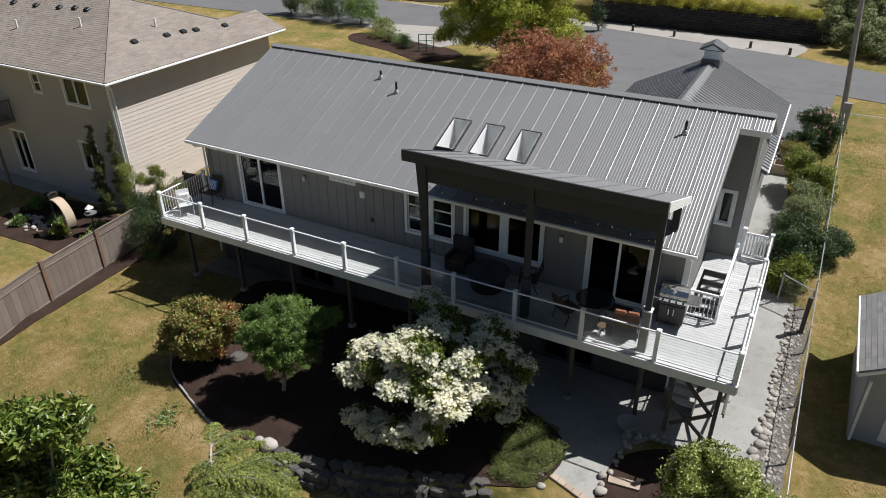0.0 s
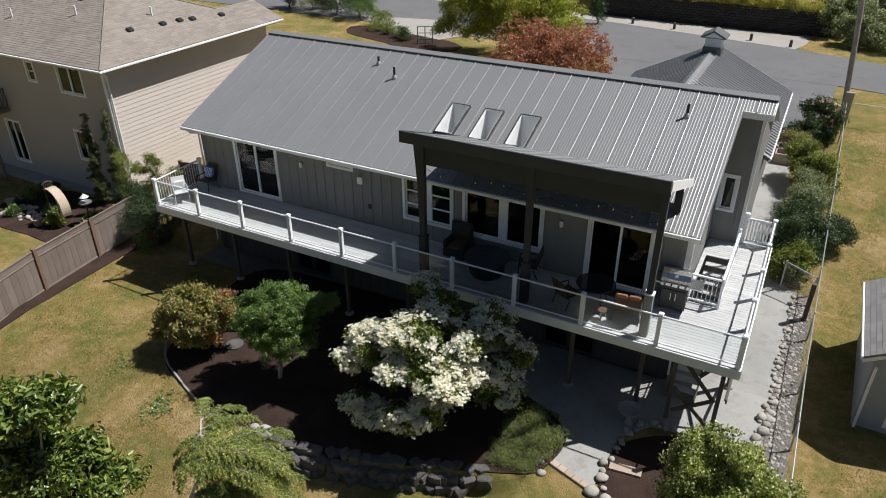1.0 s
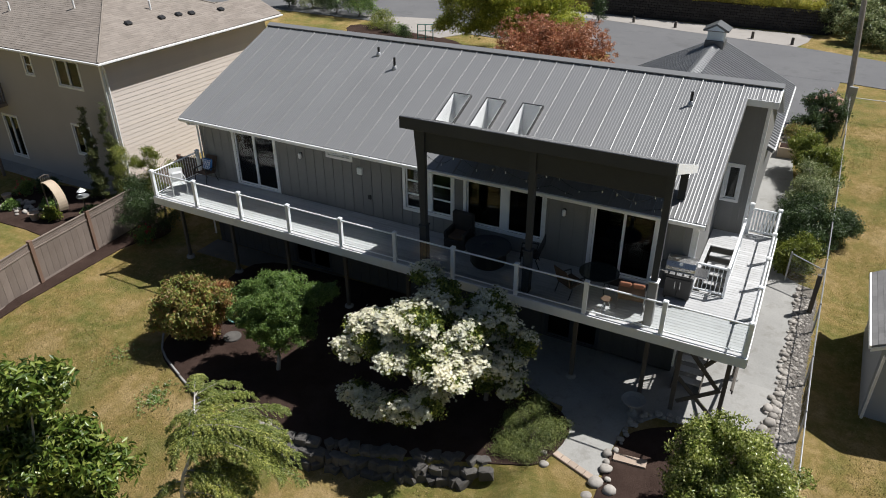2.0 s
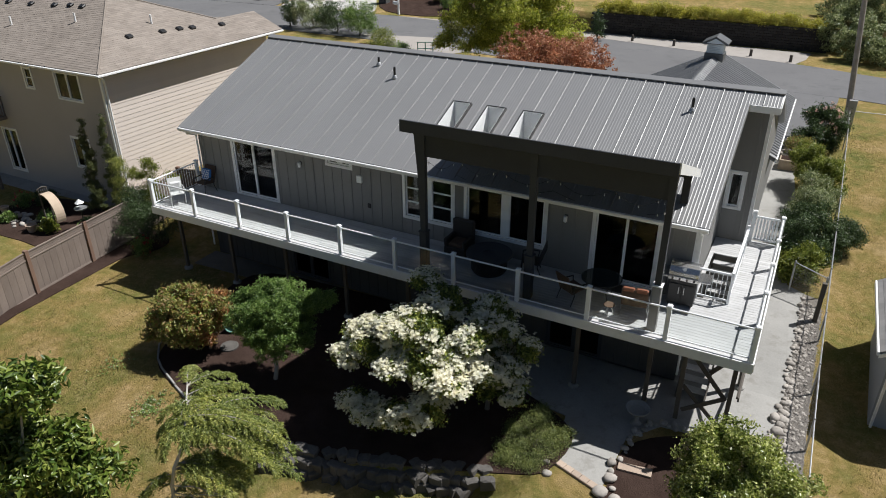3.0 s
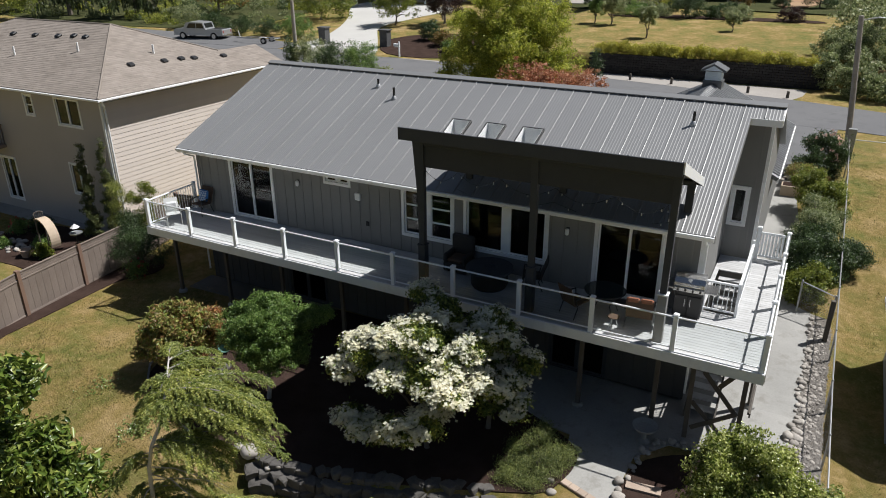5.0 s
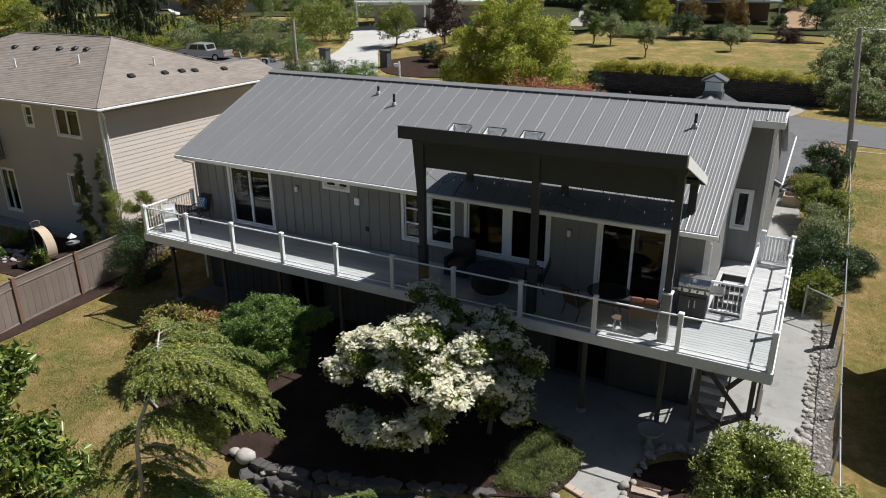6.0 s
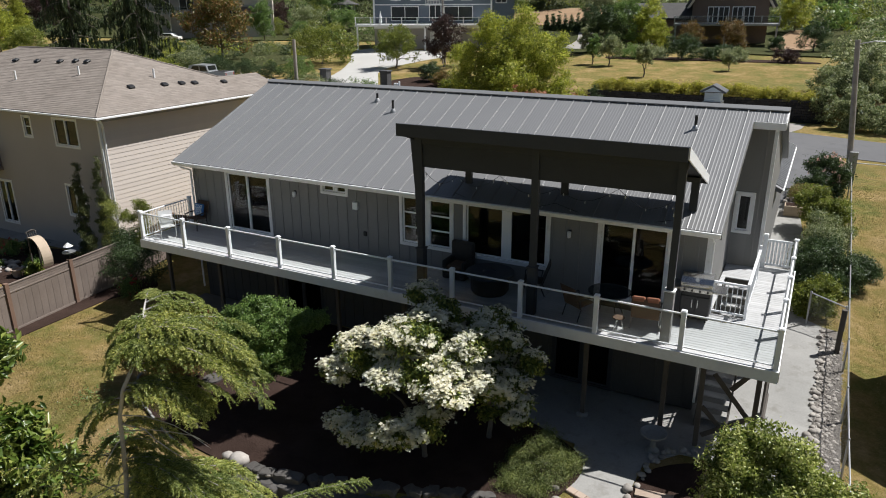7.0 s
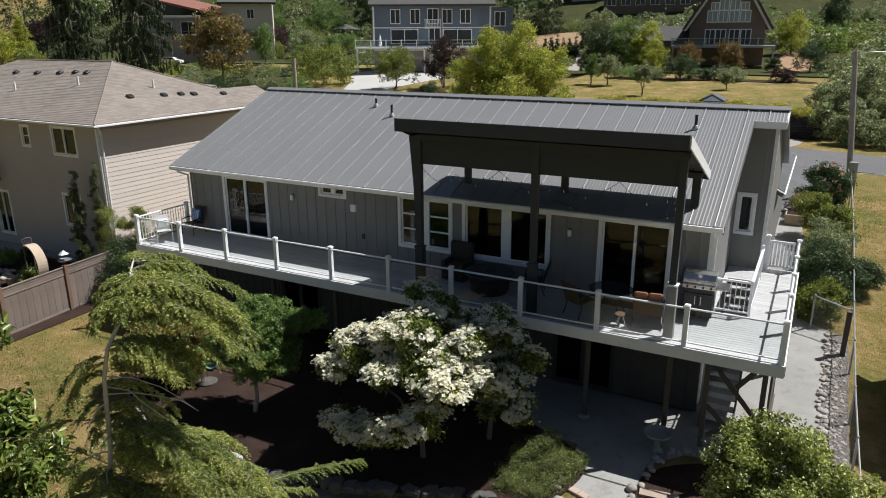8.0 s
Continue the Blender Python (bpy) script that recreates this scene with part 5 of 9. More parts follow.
part("gable", Shape().slab([(GX - 0.4, cy - 0.54, GZ + 0.66), (GX + 0.4, cy - 0.54, GZ + 0.66), (GX, cy - 0.54, GZ + 0.88)], (0, 0.02, 0)), m_cupola, cup)

# ---- planting round the house ----
PLANTS = np.random.default_rng(11)


def leaf_mesh(name, vq, mat):
    return mesh_from(name, vq[0], vq[1], mat)


def clumped(rg, blobs, each=11, lo=0.24, hi=0.46):
    """Breaks smooth forms up into many uneven clumps over a smaller dense heart."""
    out = []
    for b in blobs:
        out.append((b[0], b[1], b[2] - b[5] * 0.12, b[3] * 0.7, b[4] * 0.7, b[5] * 0.7))
        r = (b[3] * b[4] * b[5]) ** (1 / 3)
        d = unit(rg.normal(0, 1, (each, 3)) + np.array([0, 0, 0.3]))
        for q in d.tolist():
            u, k = rg.uniform(0.62, 0.98), rg.uniform(lo, hi) * r
            out.append((b[0] + q[0] * b[3] * u, b[1] + q[1] * b[4] * u, b[2] + q[2] * b[5] * u, k, k, k * rg.uniform(0.6, 0.9)))
    return out


def plant(name, label, category, base, blobs, tops, mat, sprays, per, length, width, r=0.06, bark=None, group="", clumps=(11, 0.24, 0.46), **kw):
    """A tree or shrub: a forked trunk and a crown of leaf sprays."""
    t = thing(name, label, category, group)
    limbs = [] if base[1] < 20 else None
    stem = part("trunk", trunk(PLANTS, base, tops, r, limbs=limbs), bark or m_bark, t)
    for q in limbs or ():
        part("limb", q, bark or m_bark, stem)
    part("crown", leaf_mesh("crown", crown(PLANTS, clumped(PLANTS, blobs, *clumps), int(sprays * 1.25), per, length, width, **kw), mat), None, t)
    return t


# bronze shrub
plant("bronze_shrub", "rounded shrub with bronze and green new growth on dark mulch", "shrub", (-10.1, -3.0, 0),
      [(-9.95, -3.1, 1.45, 1.15, 1.1, 0.85), (-10.6, -3.5, 1.05, 0.8, 0.75, 0.7), (-9.3, -2.7, 1.4, 0.8, 0.8, 0.75), (-9.7, -3.6, 1.0, 0.8, 0.75, 0.65)],
      [(-10.5, -3.4, 1.3), (-9.4, -2.8, 1.4), (-9.8, -3.6, 1.3), (-9.1, -3.1, 1.5)], f_bronze, 760, 26, 0.135, 0.052, clumps=(26, 0.14, 0.26), scatter=0.085, droop=0.3, rough=0.1)
plant("bronze_shrub", "upright shoots of russet new leaves within the shrub", "shrub", (-9.5, -2.9, 0),
      [(-9.35, -2.75, 1.65, 0.75, 0.7, 0.5), (-9.2, -3.3, 1.0, 0.45, 0.45, 0.5)], [(-9.4, -2.8, 1.9), (-9.1, -3.2, 1.4)], f_russet, 110, 20, 0.13, 0.05, clumps=(16, 0.12, 0.22), scatter=0.08, droop=0.3)
# round green tree
plant("round_tree", "dense round green tree on a slim trunk", "tree", (-6.55, -3.15, 0),
      [(-6.4, -3.0, 2.35, 1.22, 1.2, 1.02), (-6.7, -3.0, 2.2, 1.15, 1.15, 0.95), (-6.2, -3.2, 2.0, 1.1, 1.05, 0.85), (-5.6, -2.3, 2.55, 0.45, 0.45, 0.4), (-5.25, -1.9, 2.6, 0.3, 0.3, 0.26)],
      [(-6.9, -2.9, 2.5), (-5.9, -2.5, 2.4), (-6.2, -3.3, 2.1), (-7.0, -3.2, 2.1)], f_green, 2300, 30, 0.062, 0.034, 0.07, m_bark_pale, clumps=(110, 0.13, 0.2), scatter=0.05, rough=0.05)


# flowering dogwoods: leaves below, tiers of four-part bracts above
def dogwood(name, label, base, blobs, tops, sprays, flowers, seed, bare=-0.8):
    rg = np.random.default_rng(seed)
    t = thing(name, label, "tree", "flowering dogwoods")
    limbs = []
    stem = part("trunk", trunk(rg, base, tops, 0.07, limbs=limbs), m_bark, t)
    for q in limbs:
        part("limb", q, m_bark, stem)
    part("crown", leaf_mesh("crown", crown(rg, blobs, sprays, 22, 0.105, 0.05, scatter=0.09, inner=0.35, rough=0.15, droop=0.3), f_dogwood), None, t)
    p, o = lumps(rg, blobs, flowers, 0.96, 0.16)
    keep = (o[:, 2] > -0.15) & (np.sin(p[:, 0] * 3.7 + p[:, 2] * 2.6) + np.sin(p[:, 1] * 4.1 + p[:, 2] * 4.4 + 1.0) + rg.normal(0, 0.35, len(p)) > bare)
    p, o = p[keep] + o[keep] * 0.06, o[keep]
    c = np.repeat(p, 24, 0) + rg.normal(0, 1, (len(p) * 24, 3)) * np.array([0.075, 0.075, 0.045])
    n = len(c)
    nrm = unit(np.repeat(o, 24, 0) * 0.6 + np.array([0, 0, 0.9]) + rg.normal(0, 0.35, (n, 3)))
    a = unit(np.cross(nrm, rg.normal(0, 1, (n, 3))))
    b = np.cross(nrm, a)
    size = rg.uniform(0.034, 0.054, n)[:, None]
    vs, qs = [c], []
    for i in range(4):
        e, f = (a, b, -a, -b)[i], (b, -a, -b, a)[i]
        vs += [c + (e * 0.62 + f * 0.45) * size + nrm * 0.008, c + e * size * 1.12 + nrm * 0.014, c + (e * 0.62 - f * 0.45) * size + nrm * 0.008]
    v = np.stack(vs, 1).reshape(-1, 3)
    k = np.arange(n)[:, None] * 13
    q = np.concatenate([np.concatenate([k, k + 1 + 3 * i + 2, k + 1 + 3 * i + 1, k + 1 + 3 * i], 1) for i in range(4)])
    part("blossom", mesh_from("blossom", v, q, f_petal), None, t, "cream-white four-petalled blossom")
    return t


def tiers(rg, hulls, n, lo, hi):
    """Many small flat clumps set on the shells of a few large forms."""
    p, o = lumps(rg, hulls, n, 0.86, 0.12)
    keep = o[:, 2] > -0.35
    return [(*q, r, r * k, r * 0.55) for q, r, k in zip(p[keep].tolist(), rg.uniform(lo, hi, keep.sum()).tolist(), rg.uniform(0.75, 1.15, keep.sum()).tolist())]


dw = np.random.default_rng(8)
dogwood("dogwood_tree", "dogwood tree covered in cream-white blossom in full sun", (-1.3, -2.9, 0),
        tiers(dw, [(-1.3, -2.85, 2.85, 1.2, 1.0, 0.75), (-3.05, -3.2, 2.35, 0.6, 0.55, 0.5), (-2.45, -3.1, 2.75, 0.65, 0.55, 0.45), (-0.15, -3.15, 2.4, 0.5, 0.55, 0.5), (-0.8, -3.5, 2.6, 0.75, 0.5, 0.5), (-1.6, -3.65, 2.35, 0.65, 0.5, 0.45), (-0.6, -2.75, 3.25, 0.6, 0.55, 0.45), (-1.7, -2.5, 3.25, 0.55, 0.5, 0.42)], 140, 0.19, 0.36)
        + [(-2.45, -4.15, 1.12, 0.42, 0.38, 0.26), (-2.9, -4.0, 1.2, 0.4, 0.38, 0.26), (-2.0, -4.2, 1.2, 0.4, 0.36, 0.26), (-1.1, -4.35, 1.6, 0.36, 0.34, 0.36), (-1.5, -4.25, 1.5, 0.36, 0.32, 0.3), (-0.6, -4.0, 1.75, 0.45, 0.36, 0.36)],
        [(-2.9, -3.2, 2.5), (-1.6, -3.4, 2.9), (-0.3, -3.2, 2.6), (-0.8, -3.9, 2.0), (-2.4, -4.0, 1.2), (-1.1, -2.6, 3.4)], 2000, 2900, 21, -0.5)
dogwood("dogwood_tree", "dogwood tree with pale blossom standing in the shade of the porch", (-0.2, -1.4, 0),
        tiers(dw, [(0.15, -1.3, 2.75, 0.65, 0.5, 0.55), (-0.7, -1.15, 3.0, 0.65, 0.5, 0.5), (0.65, -1.6, 2.45, 0.45, 0.45, 0.55), (-2.0, -1.2, 3.3, 0.6, 0.5, 0.6), (0.45, -2.0, 1.6, 0.45, 0.45, 0.55), (-1.3, -1.2, 3.2, 0.6, 0.45, 0.5), (0.1, -2.4, 1.8, 0.6, 0.5, 0.5)], 74, 0.16, 0.32),
        [(0.2, -1.3, 3.0), (-0.7, -1.15, 3.2), (0.7, -1.6, 2.7), (-2.0, -1.2, 3.6), (0.5, -1.9, 1.8)], 950, 900, 22, -0.3)

# rhododendron in the front corner
plant("rhododendron", "glossy light-green rhododendron shrub in the corner of the garden", "shrub", (6.5, -2.9, 0),
      [(6.55, -2.9, 1.73, 1.35, 1.25, 1.4), (7.3, -2.9, 1.48, 1.0, 1.0, 1.1), (6.0, -3.2, 1.28, 0.85, 0.9, 1.0), (6.6, -3.7, 1.28, 1.2, 0.9, 1.1), (6.3, -2.5, 2.08, 1.0, 0.9, 1.0)],
      [(6.3, -2.8, 2.38), (7.1, -3.0, 1.98), (5.8, -3.1, 1.88), (6.6, -3.5, 1.78)], f_rhodo, 2500, 20, 0.085, 0.042, 0.05, clumps=(34, 0.12, 0.22), scatter=0.07, inner=0.7, rough=0.08, droop=0.0)
# magnolia with large leaves
plant("magnolia", "evergreen magnolia with large glossy dark-green leaves", "tree", (-6.0, -11.4, gz(-6.0, -11.4)),
      [(-5.45, -10.5, 5.4, 0.6, 0.6, 0.62), (-6.2, -10.9, 5.1, 0.75, 0.75, 0.65), (-7.0, -11.3, 4.7, 0.8, 0.8, 0.7), (-5.55, -10.5, 3.55, 0.95, 0.9, 0.75), (-6.6, -11.0, 3.8, 1.0, 0.9, 0.8), (-5.0, -10.2, 2.85, 0.85, 0.8, 0.6), (-6.2, -10.7, 2.4, 1.1, 1.0, 0.8)],
      [(-5.45, -10.5, 5.7), (-6.2, -10.9, 5.3), (-7.0, -11.3, 4.9), (-5.5, -10.5, 3.9), (-6.6, -11.0, 4.2), (-5.0, -10.2, 3.2)], f_magnolia, 900, 14, 0.185, 0.08, 0.08, m_bark_pale, clumps=(20, 0.18, 0.30), scatter=0.11, inner=0.5, rough=0.1, droop=-0.15, spread=0.6)


# weeping cedar
def weeping_cedar():
    rg = np.random.default_rng(31)
    t = thing("weeping_cedar", "tall weeping cedar with pale bark and drooping yellow-green sprays", "tree")
    stem = [Vector(p) for p in ((-0.55, -11.9, -0.9), (-0.45, -11.85, 2.5), (-0.25, -11.8, 5.1), (-0.12, -11.8, 5.8), (-0.04, -11.8, 6.6), (0.06, -11.78, 6.95), (0.12, -11.65, 7.2), (0.05, -11.45, 7.5), (-0.25, -11.1, 7.66), (-0.45, -10.75, 7.55))]
    # height on the stem, bearing, reach, rise, sag, fullness
    m_stem = surface("silvery_cedar_bark", (0.38, 0.35, 0.32), (0.60, 0.57, 0.53), 0.85, 0, 5, 40, 0.5, 0.006)
    part("trunk", Shape().tube(stem, [0.11, 0.07, 0.034, 0.028, 0.024, 0.022, 0.02, 0.016, 0.01, 0.005], 8), m_stem, t)
    arms = []

    def fan(count, z0, z1, a0, a1, l0, l1, rise=0.3, sag=0.8, full=1.0):
        for i in range(count):
            u = (i + rg.uniform(0.2, 0.8)) / count
            arms.append((z0 + (z1 - z0) * rg.random(), a0 + (a1 - a0) * u, rg.uniform(l0, l1), rise, sag, full))

    fan(16, 7.38, 7.66, 5, 140, 0.45, 0.8, 0.25, 0.5)
    fan(7, 7.3, 7.6, 140, 260, 0.25, 0.42, 0.2, 0.8)
    fan(6, 7.4, 7.6, -90, 0, 0.2, 0.34, 0.2, 0.8)
    fan(14, 7.25, 7.55, 20, 74, 0.85, 1.3, 0.3, 0.55)
    fan(4, 7.2, 7.4, 14, 36, 1.15, 1.45, 0.3, 0.62)
    fan(8, 6.85, 7.02, 10, 60, 0.65, 1.05, 0.2, 0.56)
    fan(3, 6.6, 6.9, 175, 235, 0.4, 0.6, 0.15, 1.0, 0.7)
    fan(12, 4.6, 6.4, 90, 320, 0.16, 0.32, 0.1, 0.9, 0.6)
    fan(7, 5.9, 6.6, 40, 120, 0.4, 0.8, 0.15, 0.9, 0.7)
    fan(12, 4.4, 5.5, -80, 30, 0.3, 0.7, 0.1, 0.9, 0.8)
    fan(8, 4.2, 5.4, 150, 290, 0.5, 0.9, 0.15, 0.8, 0.8)
    fan(12, 5.6, 6.05, 0, 62, 0.95, 1.5, 0.26, 0.52)
    fan(6, 5.45, 5.85, 10, 44, 1.4, 1.9, 0.3, 0.52)
    fan(14, 4.7, 5.4, -70, 90, 1.4, 2.1, 0.28, 0.6)
    fan(8, 4.6, 5.4, 120, 290, 0.6, 1.1, 0.2, 0.8, 0.6)
    fan(14, 3.2, 4.6, -110, 110, 2.0, 2.7, 0.25, 0.65)
    fan(8, 2.2, 4.5, 110, 250, 1.0, 1.9, 0.2, 0.7, 0.8)
    arms += [(5.5, 190, 2.3, 0.3, 0.42, 0.14), (5.05, 178, 2.0, 0.3, 0.4, 0.14), (6.05, 204, 1.2, 0.2, 0.6, 0.3), (4.6, 200, 2.4, 0.3, 0.5, 0.22)]
    arms += [(4.3, 68, 3.2, 0.16, 0.16, 0.8), (4.1, 58, 2.9, 0.16, 0.3, 0.8), (4.2, 76, 2.6, 0.16, 0.3, 0.8)]
    bare = [(6.62, 20, 1.0), (6.5, 5, 0.8), (6.4, 40, 0.9), (6.1, 200, 0.5), (5.9, -60, 0.4), (6.3, -70, 0.35), (5.7, 240, 0.5), (5.5, -50, 0.45)]

    def root(z):
        i = max(k for k in range(len(stem) - 2) if stem[k].z <= z or k == 0)
        u = min(1.0, max(0.0, (z - stem[i].z) / (stem[i + 1].z - stem[i].z)))
        return stem[i].lerp(stem[i + 1], u)

    for z, az, L in bare:
        a = radians(az)
        way = Vector((math.cos(a), math.sin(a), 0))
        b0 = root(z)
        part("twig", Shape().tube([b0 + way * (L * v) + Vector((rg.normal(0, 0.02), rg.normal(0, 0.02), L * (0.12 * v - 0.45 * v * v))) for v in (0, 0.3, 0.6, 0.8, 1)], [0.008, 0.007, 0.005, 0.004, 0.002], 5), m_stem, t)
    for z, az, L, rise, sag, full in arms:
        a = radians(az)
        way = Vector((math.cos(a), math.sin(a), 0))
        side = Vector((-way.y, way.x, 0))
        bend = rg.uniform(-0.16, 0.16)
        b0 = root(z)
        pts = [b0 + way * (L * v ** 0.92) + side * (bend * v * v * L) + Vector((0, 0, L * (rise * v - sag * v ** 2.2))) for v in np.linspace(0, 1, 11)]
        limb = part("limb", Shape().tube(pts, [(0.010 if full > 0.3 else 0.005) * (1 - 0.85 * k / 10) * (0.6 + L * 0.3) for k in range(11)], 5), m_bark_pale if full > 0.3 else m_bark, t)
        P_ = np.array([tuple(q) for q in pts])
        n = int(62 * L * full) + 6
        v = np.sort(rg.uniform(0.04, 1.0, n))
        f = v * 10
        j = np.minimum(9, f.astype(int))
        at = P_[j] + (P_[j + 1] - P_[j]) * (f - j)[:, None]
        run = unit(P_[j + 1] - P_[j])
        sd = np.array(side)[None, :] * np.where(np.arange(n) % 2, 1.0, -1.0)[:, None]
        out = unit(sd * rg.uniform(0.35, 1.0, n)[:, None] + run * rg.uniform(0.5, 1.0, n)[:, None] + rg.normal(0, 0.12, (n, 3)))
        h = rg.uniform(0.09, 0.26, n) * (1.15 - 0.5 * v) * min(1.2, 0.65 + 0.3 * L)
        m = 34
        w = np.linspace(0.03, 1, m)[None, :, None]
        hh = h[:, None, None]
        down = np.array([0, 0, 1.0])
        c = at[:, None, :] + out[:, None, :] * hh * w + down * hh * (0.12 * w - 0.5 * w ** 2.2)
        tang = unit((out[:, None, :] * np.ones_like(w) + down * (0.12 - 1.1 * w ** 1.2)).reshape(-1, 3))
        c = c.reshape(-1, 3) + rg.normal(0, 0.004, (n * m, 3))
        k = n * m
        flat = unit(np.cross(tang, np.tile(down, (k, 1))) + rg.normal(0, 0.08, (k, 3)))
        sg = np.where(np.arange(k) % 2, 1.0, -1.0)[:, None]
        ax = unit(tang * 0.75 + flat * sg * 0.75 + rg.normal(0, 0.28, (k, 3)))
        wd = unit(np.cross(ax, rg.normal(0, 1, (k, 3))))
        taper = (1.1 - 0.55 * np.tile(np.linspace(0, 1, m), n))[:, None]
        ln, wdt = rg.uniform(0.032, 0.055, k)[:, None] * taper, rg.uniform(0.0055, 0.0085, k)[:, None]
        vs = np.stack([c - wd * wdt, c + ax * ln, c + wd * wdt], 1).reshape(-1, 3)
        q = np.arange(k)[:, None] * 3
        part("spray", mesh_from("spray", vs, np.concatenate([q, q + 1, q + 2], 1), f_cedar), None, limb)


weeping_cedar()

# low juniper by the steps
plant("juniper", "low spreading green juniper by the garden steps", "shrub", (1.6, -2.1, 0),
      [(1.25, -1.5, 0.25, 0.6, 0.6, 0.35), (1.8, -2.3, 0.22, 0.8, 0.65, 0.32), (1.1, -2.2, 0.15, 0.6, 0.6, 0.25), (2.1, -1.7, 0.15, 0.4, 0.5, 0.25), (1.15, -2.95, 0.1, 0.5, 0.4, 0.22), (1.75, -2.9, 0.1, 0.45, 0.35, 0.22)], [(1.2, -1.9, 0.3), (1.9, -2.6, 0.3)], f_juniper, 850, 24, 0.05, 0.018, 0.03, scatter=0.08, low=-0.3)

# bushes along the side path
SIDE = "side shrubs"
plant("lime_shrub", "yellow-green broad-leaved shrub beside the wire fence", "shrub", (7.1, 9.6, gz(7.1, 9.6)), [(7.05, 9.60, 1.53, 0.53, 0.62, 0.53), (7.5, 10.10, 1.43, 0.44, 0.48, 0.48), (6.75, 9.20, 1.28, 0.40, 0.40, 0.44), (7.25, 9.10, 1.23, 0.44, 0.44, 0.44), (6.7, 10.00, 1.38, 0.35, 0.40, 0.44)], [(7.1, 9.7, 1.8), (7.5, 10.2, 1.7)], f_lime, 620, 20, 0.10, 0.045, 0.04, group=SIDE, scatter=0.09)
plant("dark_shrub", "dense dark green shrub beside the side path", "shrub", (7.1, 11.0, gz(7.1, 11.0)), [(6.95, 10.6, 1.75, 0.75, 0.9, 0.85), (7.4, 11.6, 1.9, 0.75, 0.9, 0.95), (6.8, 11.6, 1.9, 0.6, 0.8, 0.8), (7.3, 10.1, 1.5, 0.6, 0.6, 0.7)], [(7.1, 10.8, 2.2), (7.4, 11.7, 2.3), (6.9, 10.2, 1.8)], f_dark, 1100, 22, 0.08, 0.038, 0.05, group=SIDE, scatter=0.10)
plant("dark_shrub", "dark shrub growing through the wire fence", "shrub", (8.2, 12.2, gz(8.2, 12.2)), [(8.3, 12.2, 1.55, 0.65, 0.8, 0.7), (7.9, 11.5, 1.5, 0.55, 0.6, 0.65), (8.5, 12.9, 1.4, 0.5, 0.5, 0.55)], [(8.3, 12.2, 1.9), (7.9, 11.5, 1.8)], f_dark, 560, 20, 0.08, 0.034, 0.04, group=SIDE, scatter=0.10)
plant("green_shrub", "tall mid-green shrub with pale shoots by the path", "shrub", (7.1, 13.6, gz(7.1, 13.6)), [(6.95, 13.4, 2.1, 0.6, 0.8, 0.85), (7.5, 14.2, 2.1, 0.55, 0.8, 0.8), (6.8, 14.6, 2.3, 0.35, 0.4, 0.8)], [(6.95, 13.4, 2.7), (7.5, 14.2, 2.6), (6.8, 14.6, 2.9)], f_grey, 640, 20, 0.08, 0.035, 0.05, group=SIDE, scatter=0.11)
plant("lime_shrub", "tall yellow-green shrub with broad leaves near the pole", "shrub", (7.05, 16.6, gz(7.05, 16.6)), [(6.8, 16.5, 2.75, 0.75, 0.85, 0.75), (7.4, 16.2, 2.55, 0.7, 0.8, 0.75), (7.0, 15.6, 2.2, 0.65, 0.6, 0.65), (6.5, 17.2, 2.9, 0.5, 0.6, 0.5), (7.7, 15.9, 2.2, 0.45, 0.5, 0.55)], [(6.9, 16.5, 3.0), (7.4, 16.1, 2.8), (7.0, 15.7, 2.5)], f_lime, 950, 20, 0.105, 0.045, 0.05, group=SIDE, scatter=0.10)
plant("pale_shrub", "low shrub with pale bronze shoots by the garage", "shrub", (6.3, 19.3, gz(6.3, 19.3)), [(6.3, 19.3, 2.5, 0.6, 0.7, 0.55), (6.0, 20.0, 2.4, 0.5, 0.5, 0.5), (6.7, 19.0, 2.3, 0.5, 0.5, 0.5)], [(6.3, 19.3, 2.8), (6.0, 20.0, 2.6)], f_bronze, 360, 20, 0.08, 0.03, 0.04, group=SIDE, scatter=0.10)
rs = plant("rose_bush", "rose bush with pale pink flowers beside the pole", "shrub", (7.0, 21.8, gz(7.0, 21.8)), [(7.0, 21.8, 3.0, 0.85, 1.0, 0.95), (6.5, 20.8, 2.6, 0.6, 0.7, 0.8), (7.5, 21.5, 2.8, 0.5, 0.6, 0.8)], [(7.0, 21.8, 3.4), (6.5, 20.8, 2.9)], f_dark, 760, 18, 0.095, 0.05, 0.05, group=SIDE, scatter=0.11)
pp, po = lumps(PLANTS, [(7.05, 21.8, 3.15, 0.85, 0.9, 0.95)], 70, 0.98)
part("blossom", leaf_mesh("blossom", leaves_at(PLANTS, np.repeat(pp, 9, 0) + PLANTS.normal(0, 0.04, (len(pp) * 9, 3)), np.repeat(po, 9, 0), 0.085, 0.075), f_pink), None, rs, "pale pink roses")

# climbers and flowers of the neighbouring garden
for x, y, z0, z1, w in ((-22.1, 2.95, 0.2, 4.35, 0.36), (-20.6, 2.9, 0.3, 4.8, 0.32)):
    n = 9
    blobs = [(x + 0.10 * math.sin(i * 1.7), y, z0 + (z1 - z0) * (i + 0.5) / n, w * (1.25 - i / n), w * (1.2 - i / n), (z1 - z0) / n * 0.75) for i in range(n)]
    plant("weeping_conifer", "narrow weeping conifer against the grey house", "tree", (x, y, z0 - 0.2), blobs, [(x, y, z1), (x + 0.1, y, z1 * 0.7)], f_conifer, 520, 20, 0.085, 0.022, 0.04, group="narrow conifers", clumps=(9, 0.3, 0.5), scatter=0.05, inner=0.3, droop=1.4)
